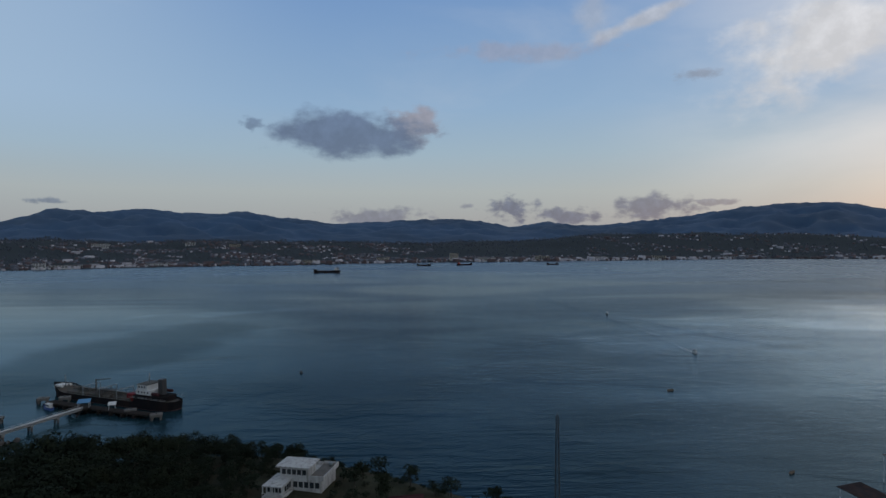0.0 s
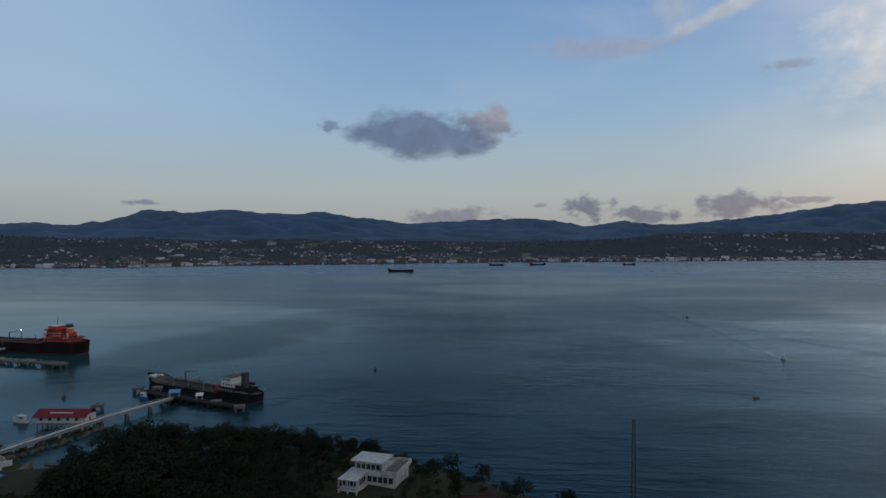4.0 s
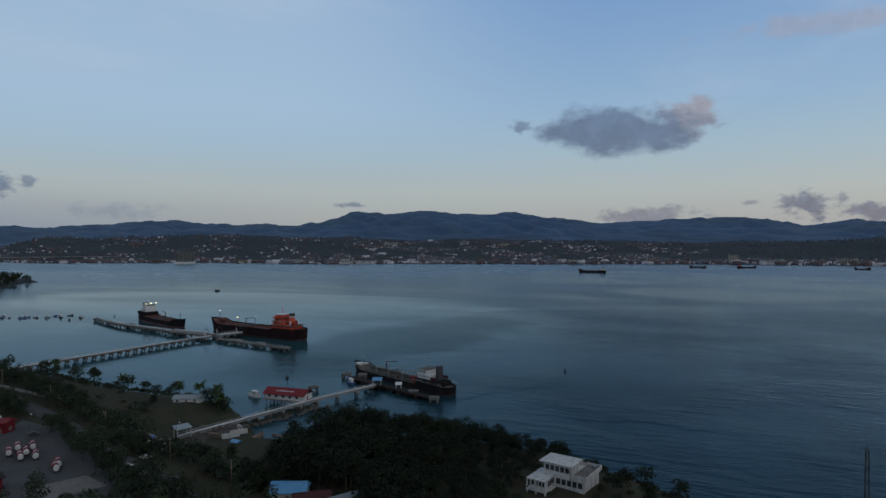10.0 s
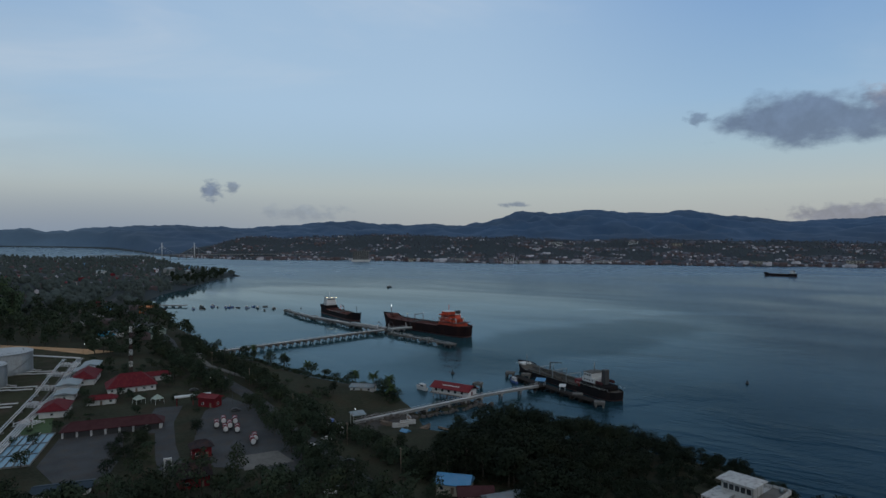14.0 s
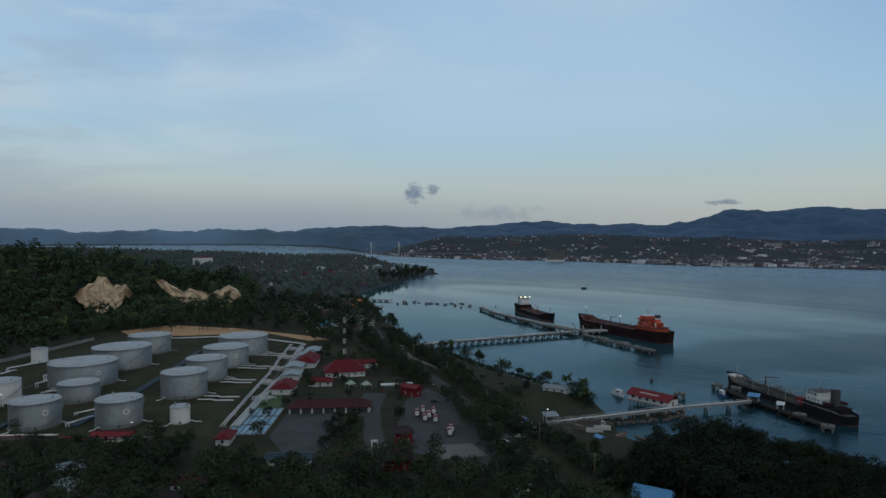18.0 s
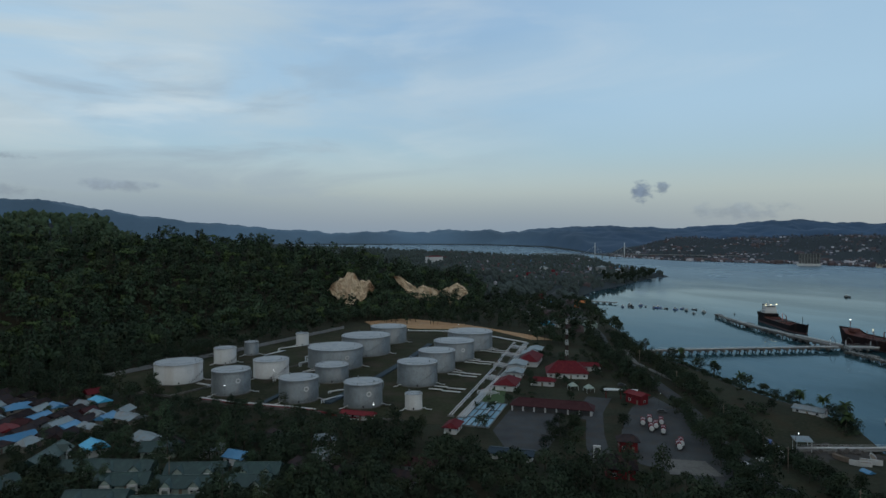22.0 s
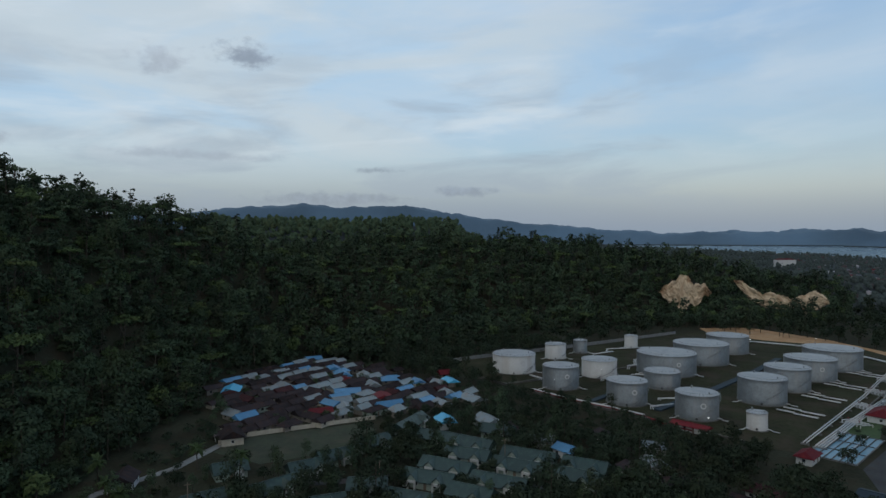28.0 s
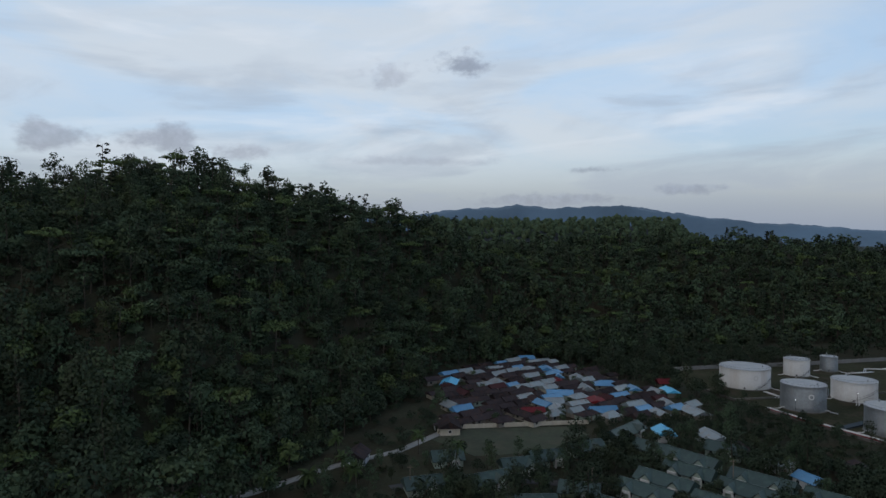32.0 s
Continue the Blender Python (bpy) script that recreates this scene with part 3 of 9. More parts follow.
M_LAMPWARM = lamp_mat("warm_deck_lamp", (1.0, 0.80, 0.46), 5.0)
TOWN = [mat("far_town_wall_" + k, c, 0.85, 0, 0.3, 0.02, 0.1, 0, island=0.6) for k, c in
        (("pale", (0.33, 0.33, 0.36)), ("rust", (0.066, 0.048, 0.052)), ("grey", (0.085, 0.095, 0.12)))]
for m_ in (M_LEAF, M_LEAF_FRESH, M_LEAF_DEEP, M_LEAF_DARK, M_LEAF_MID, M_LEAF_FAR, M_PALM, M_HULLBLACK, M_HULLRED, M_ASPHALT, M_GROUND, M_GRASS, M_REDROOF, M_DULLRED, M_REDPAINT, M_TARRED, M_BROWNROOF):
    m_.node_tree.nodes["Principled BSDF"].inputs["Specular IOR Level"].default_value = 0.06


def let_light_through(m, share):
    """Leaves let part of the light that falls on them through."""
    n, l = m.node_tree.nodes, m.node_tree.links
    b = n["Principled BSDF"]
    thin, mix = n.new("ShaderNodeBsdfTranslucent"), n.new("ShaderNodeMixShader")
    l.new(b.inputs["Base Color"].links[0].from_socket, thin.inputs["Color"])
    mix.inputs["Fac"].default_value = share
    l.new(b.outputs[0], mix.inputs[1]), l.new(thin.outputs[0], mix.inputs[2])
    l.new(mix.outputs[0], n["Material Output"].inputs["Surface"])


for m_ in (M_LEAF, M_LEAF_FRESH, M_LEAF_DEEP, M_LEAF_DARK, M_LEAF_MID, M_PALM):
    let_light_through(m_, 0.15)


# ---- builders ----
def bulk_mesh(name, verts, faces, material, smooth=False, normals=None):
    """A large mesh from arrays: verts (n, 3), faces (m, k); normals (n, 3) round off the shading of foliage."""
    me = bpy.data.meshes.new(name)
    v, f = np.asarray(verts, dtype=np.float32), np.asarray(faces, dtype=np.int32)
    k = f.shape[1]
    me.vertices.add(len(v))
    me.vertices.foreach_set("co", v.ravel())
    me.loops.add(f.size)
    me.loops.foreach_set("vertex_index", f.ravel())
    me.polygons.add(len(f))
    me.polygons.foreach_set("loop_start", np.arange(0, f.size, k, dtype=np.int32))
    if smooth:
        me.polygons.foreach_set("use_smooth", np.ones(len(f), dtype=bool))
    me.materials.append(material)
    me.update(calc_edges=True)
    if normals is not None:
        at = me.attributes.new("custom_normal", "FLOAT_VECTOR", "POINT")
        at.data.foreach_set("vector", np.asarray(normals, dtype=np.float32).ravel())
    return me


def box(bm, x0, y0, z0, x1, y1, z1, m=None):
    """Adds a box to bm."""
    vs = [bm.verts.new((x, y, z)) for z in (z0, z1) for x, y in ((x0, y0), (x1, y0), (x1, y1), (x0, y1))]
    if m is not None:
        for v in vs:
            v.co = m @ v.co
    for a in ((3, 2, 1, 0), (4, 5, 6, 7), (0, 1, 5, 4), (1, 2, 6, 5), (2, 3, 7, 6), (3, 0, 4, 7)):
        bm.faces.new([vs[i] for i in a])


def tube(bm, a, b, r0, r1=None, seg=8, cap=True):
    """Adds a round bar from a to b."""
    a, b = Vector(a), Vector(b)
    r1 = r0 if r1 is None else r1
    q = (b - a).to_track_quat("Z", "Y").to_matrix()
    rings = []
    for p, r in ((a, r0), (b, r1)):
        rings.append([bm.verts.new(p + q @ Vector((r * math.cos(2 * math.pi * i / seg), r * math.sin(2 * math.pi * i / seg), 0))) for i in range(seg)])
    for i in range(seg):
        f = bm.faces.new((rings[0][i], rings[0][(i + 1) % seg], rings[1][(i + 1) % seg], rings[1][i]))
        f.smooth = seg > 6
    if cap:
        bm.faces.new(rings[0][::-1])
        bm.faces.new(rings[1])


def run(bm, pts, r, seg=6):
    for a, b in zip(pts, pts[1:]):
        tube(bm, a, b, r, r, seg)


def finish(bm, name, material):
    me = bpy.data.meshes.new(name)
    bmesh.ops.recalc_face_normals(bm, faces=bm.faces)
    bm.to_mesh(me)
    bm.free()
    me.materials.append(material)
    return me


def part(name, bm, material, parent, label="", at=None):
    """Links a bmesh (or a mesh) as one mesh object under a thing or a part."""
    me = finish(bm, name, material) if isinstance(bm, bmesh.types.BMesh) else bm
    ob = new(name, me)
    ob.parent = parent
    if at is not None:
        ob.matrix_local = at
    if label:
        ob["label"] = label
    return ob


def thing(name, m, label, category, group="", kind=""):
    ob = new(name)
    ob.empty_display_size = 0.5
    ob.matrix_world = m
    return tagged(ob, label, category, group, kind)


def solo(name, bm, material, label, category, group="", kind=""):
    me = finish(bm, name, material) if isinstance(bm, bmesh.types.BMesh) else bm
    return tagged(new(name, me), label, category, group, kind)


# ---- the plan: coast, hills and levels ----
COAST = np.array([(1500, -400), (600, 60), (300, 90), (150, 118), (60, 160), (12, 198), (-30, 226), (-66, 240), (-100, 242), (-130, 230), (-152, 216),
                  (-178, 208), (-206, 230), (-234, 246), (-295, 243), (-371, 252), (-412, 238), (-440, 255), (-477, 276), (-560, 298), (-650, 335),
                  (-750, 355), (-843, 408), (-900, 452), (-1014, 572), (-1090, 640), (-1183, 742), (-1195, 785), (-1320, 820), (-1500, 850),
                  (-1800, 950), (-2300, 1130), (-2480, 1160), (-2560, 865), (-2733, 546), (-2900, 200), (-3200, -300), (-3500, -1500), (0, -3500), (2500, -2000)], dtype=float)
# hill behind: bearing, start of the slope, distance and height of the crest
HILL = np.array([(58, 2000, 2400, 0), (70, 900, 1200, 6), (75, 650, 830, 26), (80, 610, 800, 34), (84, 600, 780, 47), (88, 600, 780, 56), (92, 580, 760, 66), (96, 550, 740, 70),
                 (102, 490, 700, 73), (109, 430, 680, 74), (116, 405, 640, 70), (122, 370, 560, 68), (126, 335, 520, 82), (130, 300, 500, 94),
                 (134, 265, 470, 100), (140, 215, 450, 111), (146, 170, 430, 116), (151, 140, 420, 117), (156, 130, 420, 108), (162, 120, 420, 97), (178, 120, 420, 60), (195, 220, 500, 20)], dtype=float)
FAR_SHORE = np.array([(-180, 3000), (-60, 3000), (-35, 2619), (-11, 2104), (14.5, 1928), (35, 1981), (44.5, 2216), (52, 2346), (57, 2450), (62, 2900), (67, 3800), (74, 4120), (105, 4200), (180, 4250)], dtype=float)
# crest line of the mountains across the strait: bearing and elevation in degrees
CREST = np.array([(-70, 0.6), (-42, 1.2), (-35, 1.9), (-32, 2.5), (-27, 2.4), (-21, 1.55), (-13, 0.75), (-9.5, 1.2), (-6, 0.75), (-3, 1.4), (1, 1.5), (10, 1.1), (14, 1.6), (18, 2.15),
                  (21.5, 1.9), (25, 2.3), (28, 2.1), (32, 2.15), (35.3, 1.2), (37.5, 1.0), (41, 1.1), (44, 1.0), (46.5, 1.35), (49.2, 1.3), (51.5, 1.1), (54.2, 0.9), (57, 0.72), (59, 0.8), (62, 0.95), (65, 0.9), (68, 0.7), (71.3, 0.4), (73, 0.62), (76, 0.62), (78.4, 0.38), (80.5, 0.5), (83, 0.42), (87, 0.35),
                  (93, 0.8), (101, 1.5), (105, 2.1), (110, 2.9), (116, 2.7), (119, 3.0), (124, 2.6), (130, 1.9), (150, 1.0)], dtype=float)


def polar(x, y):
    return np.hypot(x, y), np.degrees(np.arctan2(-x, y))


def smooth01(t):
    t = np.clip(t, 0, 1)
    return t * t * (3 - 2 * t)


def inside(poly, x, y):
    """Whether points lie within a polygon."""
    x, y = np.asarray(x, float), np.asarray(y, float)
    hit = np.zeros(x.shape, bool)
    for (ax, ay), (bx, by) in zip(poly, np.roll(poly, -1, axis=0)):
        cross = (ay > y) != (by > y)
        with np.errstate(divide="ignore", invalid="ignore"):
            xi = ax + (y - ay) * (bx - ax) / (by - ay if by != ay else 1e-9)
        hit ^= cross & (x < xi)
    return hit


def line_distance(pts, x, y, closed=False):
    x, y = np.asarray(x, float), np.asarray(y, float)
    best = np.full(x.shape, 1e9)
    pts = np.asarray(pts, float)
    ends = np.roll(pts, -1, axis=0) if closed else pts[1:]
    for (ax, ay), (bx, by) in zip(pts, ends):
        dx, dy = bx - ax, by - ay
        t = np.clip(((x - ax) * dx + (y - ay) * dy) / (dx * dx + dy * dy + 1e-9), 0, 1)
        best = np.minimum(best, np.hypot(x - ax - t * dx, y - ay - t * dy))
    return best


def lumps(x, y, size):
    """Smooth rolling noise, about -1 to 1."""
    a, b = x / size, y / size
    return (np.sin(a * 1.7 + 1.3 * np.sin(b * 1.1 + 0.4)) + np.sin(b * 1.9 + 1.1 * np.sin(a * 0.9 + 2.1)) + np.sin((a + b) * 1.2 + 0.7) * 0.7) / 2.7


def lift(r):
    """Beyond 3 km the sheet is drawn in, so that all of it lies within 5 km; it rises to keep each place at its true bearing and dip."""
    r = np.asarray(r, float)
    true = 3000 + (np.clip(r, 3000, 6000) - 3000) * (1 + np.clip(r - 3000, 0, 3000) / 450)
    return np.where(r > 3000, 85 - 85 * np.clip(r, 3000, 6000) / true, 0.0)


def ground_z(x, y):
    """Height of the ground sheet (the sea bed too) at arrays of places."""
    x, y = np.asarray(x, float), np.asarray(y, float)
    r, az = polar(x, y)
    d = line_distance(COAST, x, y, True) * np.where(inside(COAST, x, y), 1, -1)
    z = np.clip(d * 0.35, -4, 6) + np.clip(d - 60, 0, 4000) * 0.0
    azw = np.where(az < -100, az + 360, az)
    r0, r1, h = (np.interp(azw, HILL[:, 0], HILL[:, i]) for i in (1, 2, 3))
    t = smooth01((r - r0) / (r1 - r0))
    bumps = lumps(x, y, 45) * 5 + lumps(x + 300, y, 19) * 2
    rise = np.maximum(h - 6, 0) * t * (1 - 0.35 * smooth01((r - r1) / 260)) + bumps * np.minimum(t * 4, 1) * (h > 12)
    z = z + np.where((azw > 62) & (azw < 198) & (d > 0), rise, 0)
    far = np.exp(-((r - 1500) / 330) ** 2) * smooth01((azw - 99) / 8) * smooth01((134 - azw) / 8)
    z = np.where(d > 0, np.maximum(z, far * (114 + lumps(x, y, 160) * 8)), z)
    for a0, a1, rq, top in ((82.6, 87.7, 662, 39), (74.2, 82.1, 702, 17)):
        shelf = top * smooth01((r - rq) / 16) * smooth01((790 - r) / 60) * smooth01((azw - a0) / 0.9) * smooth01((a1 - azw) / 0.9)
        z = np.where(d > 0, np.maximum(z, shelf), z)
    z = z + np.where(d > 0, 4 * np.exp(-(((x + 46) / 34) ** 2 + ((y - 186) / 24) ** 2)), 0)
    root_ = line_distance([(-206, 182), (-196, 214)], x, y)
    z = np.where((d > 0) & (root_ < 40), np.minimum(z, 2.5 + np.maximum(0, root_ - 15) * 0.2), z)
    z = np.maximum(z, np.where(r < 400, 1.3 - 0.45 * line_distance([(-203, 189), (-186, 261)], x, y), -9))
    rs = np.interp(az, FAR_SHORE[:, 0], FAR_SHORE[:, 1])
    f = r - rs
    top = np.interp(az, [-30, -14, -5, 6, 16, 30, 38, 46, 56, 60, 64], [92, 80, 46, 46, 56, 60, 78, 84, 80, 56, 24]) + lumps(x, y, 150) * 10 + lumps(x + 200, y, 52) * 5
    bank = np.where(f > 0, np.clip(f * 0.2, 0, 3) + top * smooth01((f - 50) / 760) * (1 - smooth01((r - 3150) / 320)) + lumps(x, y, 80) * 4 * smooth01((f - 80) / 200), -4)
    front = (az > -62) & (az < 110)
    z = np.where(front, np.maximum(z, bank), z)
    return z + lift(r)


def gz(x, y):
    return float(ground_z(np.array([x]), np.array([y]))[0])


def polar_sheet(name, az0, az1, na, rings, zf, material, smooth=True):
    az = np.radians(np.linspace(az0, az1, na))
    A, R = np.meshgrid(az, rings, indexing="ij")
    X, Y = -np.sin(A) * R, np.cos(A) * R
    V = np.stack([X, Y, zf(X, Y)], -1).reshape(-1, 3)
    i, j = np.meshgrid(np.arange(na - 1), np.arange(len(rings) - 1), indexing="ij")
    k = (i * len(rings) + j).ravel()
    F = np.stack([k, k + 1, k + 1 + len(rings), k + len(rings)], 1)
    return bulk_mesh(name, V, F, material, smooth)


RINGS = np.concatenate([[0.0], np.linspace(20, 800, 140), np.geomspace(812, 4880, 84)])
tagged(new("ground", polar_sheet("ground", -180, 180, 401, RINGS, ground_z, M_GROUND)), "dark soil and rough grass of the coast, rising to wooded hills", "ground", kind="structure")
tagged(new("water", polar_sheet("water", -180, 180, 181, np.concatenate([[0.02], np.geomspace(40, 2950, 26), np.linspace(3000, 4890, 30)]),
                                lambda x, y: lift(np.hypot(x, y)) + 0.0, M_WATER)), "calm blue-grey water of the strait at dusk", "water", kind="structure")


def crest_z(x, y):
    r, az = polar(x, y)
    e = np.interp(np.where(az < -100, az + 360, az), CREST[:, 0], CREST[:, 1])
    e = e + lumps(x, y, 95) * 0.12 + lumps(x + 500, y, 41) * 0.09 + lumps(x, y + 300, 17) * 0.06 + lumps(x + 90, y + 40, 7.5) * 0.025
    peak = 85 + 4650 * np.tan(np.radians(e))
    t = np.clip((r - 3150) / 1500, 0, 1)
    low = lift(r) + 30
    spur = 1 - np.abs(lumps(x, y, 130) + 0.45 * lumps(x + 700, y, 55))
    ridge = smooth01(t) * (1 - 0.30 * (1 - spur) * (1 - t) * 1.6) + 0.16 * (spur - 0.6) * t * (1 - t) * 3
    z = low + (peak - low) * np.clip(ridge, -0.05, 1.0)
    rs = np.interp(az, FAR_SHORE[:, 0], FAR_SHORE[:, 1])
    shore = smooth01((r - np.maximum(rs, 3000) - 60) / 250)
    return np.where(r > 4657, peak - (r - 4655) * 0.9, lift(r) - 6 + (z - lift(r) + 6) * shore)


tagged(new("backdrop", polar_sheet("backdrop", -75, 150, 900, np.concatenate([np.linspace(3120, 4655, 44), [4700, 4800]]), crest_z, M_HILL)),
       "wooded mountain ridges far across the strait and inland, blue with painted haze", "mountains", kind="structure")


# ---- roads, yards, walls and bare earth ----
DEPOT = [(-252, 66), (-290, 88), (-432, 172), (-470, 180), (-520, 165), (-560, 62), (-545, 42), (-445, -42), (-385, -104), (-352, -92), (-312, -34), (-268, 30)]
YARD = [(-243, 72), (-285, 92), (-345, 125), (-432, 176), (-410, 202), (-340, 190), (-276, 180), (-205, 156), (-158, 138), (-172, 108), (-200, 80)]
VILLAGE = [(-205, -149), (-262, -204), (-310, -208), (-362, -190), (-346, -131), (-316, -87), (-292, -56), (-270, -78), (-241, -113)]
FIELD = [(-196, -146), (-216, -142), (-243, -110), (-238, -98), (-208, -104), (-190, -122)]
MAIN_ROAD = [(-60, 128), (-110, 132), (-150, 140), (-200, 158), (-271, 181), (-330, 196), (-400, 212), (-460, 238), (-560, 272), (-660, 300), (-780, 330), (-900, 400)]
COAST_ROAD = [(-196, 176), (-215, 186), (-284, 200), (-354, 208), (-398, 224)]
MEADOW = [(-166, -138), (-196, -148), (-243, -110), (-238, -92), (-205, -96), (-190, -112), (-166, -118)]
TRACK = [(-70, -165), (-123, -160), (-154, -156), (-178, -148), (-205, -148)]
ESTATE_ROADS = [[(-150, -128), (-172, -114), (-186, -84), (-195, -70), (-195, -48), (-197, -24)]]


def densify(pts, step):
    out = []
    for a, b in zip(pts, pts[1:]):
        n = max(1, int(math.dist(a, b) / step))
        out += [(a[0] + (b[0] - a[0]) * i / n, a[1] + (b[1] - a[1]) * i / n) for i in range(n)]
    return out + [pts[-1]]


def strip(name, pts, width, above, material, label, category="road", kind="structure", thick=0.0):
    """A ribbon that follows the ground along a line, with a little depth at its edges."""
    p = np.array(densify(pts, 6.0))
    t = np.gradient(p, axis=0)
    t /= np.linalg.norm(t, axis=1)[:, None]
    nrm = np.stack([-t[:, 1], t[:, 0]], 1)
    cols = []
    for o, dz in ((-width / 2 - 0.15, -0.5), (-width / 2, 0), (0, 0.04), (width / 2, 0), (width / 2 + 0.15, -0.5)):
        q = p + nrm * o
        cols.append(np.column_stack([q, np.maximum(ground_z(q[:, 0], q[:, 1]), ground_z(p[:, 0], p[:, 1])) + above + dz + (thick if dz >= 0 else 0)]))
    V = np.stack(cols, 1).reshape(-1, 3)
    i, j = np.meshgrid(np.arange(len(p) - 1), np.arange(4), indexing="ij")
    k = (i * 5 + j).ravel()
    return tagged(new(name, bulk_mesh(name, V, np.stack([k, k + 5, k + 6, k + 1], 1)[:, ::-1], material)), label, category, kind=kind)


def slab(name, poly, above, material, label, category="ground", kind="structure", depth=0.6):
    """A flat area of paving, lawn or earth laid on the level ground."""
    bm = bmesh.new()
    z = max(gz(x, y) for x, y in poly) + above
    topv = [bm.verts.new((x, y, z)) for x, y in poly]
    low = [bm.verts.new((x, y, z - depth)) for x, y in poly]
    bm.faces.new(topv)
    for i in range(len(poly)):
        k = (i + 1) % len(poly)
        bm.faces.new((topv[i], low[i], low[k], topv[k]))
    return solo(name, bm, material, label, category, kind=kind)


def wall_line(name, pts, height, thick, material, label, base=None):
    """A boundary wall: panels between pillars, with a coping."""
    root = thing(name, Matrix(), label, "wall", kind="structure")
    for a, b in zip(pts, pts[1:]):
        n = max(1, int(math.dist(a, b) / 9))
        for i in range(n):
            p = Vector(a).lerp(Vector(b), i / n)
            q = Vector(a).lerp(Vector(b), (i + 1) / n)
            z = (gz(*p) + gz(*q)) / 2 - 0.3 if base is None else base
            ln = (q - p).length
            m = Matrix.Translation((p.x, p.y, z)) @ Matrix.Rotation(math.atan2(q.y - p.y, q.x - p.x), 4, "Z")
            bm = bmesh.new()
            box(bm, 0.2, -thick / 2, 0, ln - 0.2, thick / 2, height, m)
            part("panel", bm, material, root)
            bm = bmesh.new()
            box(bm, -0.2, -thick * 0.8, 0, 0.2, thick * 0.8, height + 0.25, m)
            part("pillar", bm, material, root)
    return root


strip("road_main", MAIN_ROAD, 7.5, 0.10, M_ASPHALT, "grey asphalt coast road between trees")
strip("road_coast", COAST_ROAD, 3.0, 0.12, M_CONC_DARK, "narrow worn concrete lane along the shore")
strip("road_track", TRACK, 3.4, 0.12, M_CONCRETE, "pale concrete lane below the wooded hill")
for er in ESTATE_ROADS:
    strip("road_estate", er, 4.2, 0.12, M_ASPHALT, "narrow asphalt lane between green-roofed houses")
slab("pavement_depot", DEPOT, 0.04, M_GRASS, "rough grass and soil round the storage tanks", "ground")
slab("pavement_yard", YARD, 0.03, M_GROUND, "soil and grass of the depot's office yard", "ground")
slab("pavement_parking", [(-276, 172), (-262, 152), (-240, 135), (-212, 118), (-196, 116), (-164, 134), (-176, 142), (-205, 153), (-250, 170)], 0.09, M_ASPHALT, "dark asphalt yard where tanker trucks park", "yard")
slab("pavement_court", [(-243, 78), (-272, 96), (-262, 116), (-232, 102), (-210, 86), (-222, 76)], 0.09, M_ASPHALT, "dark asphalt court beside the blue basins", "yard")
slab("pavement_drive", [(-284, 140), (-262, 124), (-230, 112), (-200, 100), (-197, 107), (-228, 120), (-256, 134), (-278, 150)], 0.13, M_ASPHALT, "asphalt drive between lawns", "road")
slab("pavement_lawn", [(-252, 116), (-230, 106), (-208, 96), (-205, 101), (-228, 112), (-248, 122)], 0.17, M_GRASS, "square of rough lawn in the yard", "lawn")
slab("pavement_lawn_basin", [(-315, 101), (-310, 107), (-279, 95), (-287, 84)], 0.16, M_LAWN, "square of bright mown lawn beside the basin", "lawn")
slab("pavement_pale", [(-198, 127), (-192, 140), (-178, 137), (-184, 121)], 0.14, M_CONC_DARK, "pale worn concrete pad in the truck yard", "yard")
slab("pavement_field", FIELD, 0.05, M_MEADOW, "open grass field below the village wall", "field")
slab("pavement_scrap", [(-204, 186), (-195, 184), (-188, 190), (-185, 202), (-188, 213), (-195, 214), (-199, 205), (-203, 196)], 0.03, M_EARTHDARK, "bare brown ground with scrap beside the jetty", "ground")
slab("pavement_earth", [(-585, 62), (-600, 104), (-545, 150), (-470, 186), (-448, 192), (-452, 176), (-512, 160), (-530, 102), (-556, 66)], 0.12, M_EARTH, "strip of bare orange earth behind the tanks", "ground")
wall_line("wall_depot", [(-360, -104), (-379, -108), (-403, -88), (-445, -46), (-500, 2), (-545, 40)], 2.6, 0.3, M_CONCRETE, "pale concrete perimeter wall at the foot of the hill")
wall_line("wall_village", [(-203, -148), (-214, -145), (-228, -130), (-244, -113), (-252, -104)], 2.0, 0.3, M_CREAM, "cream-painted wall in front of the village")


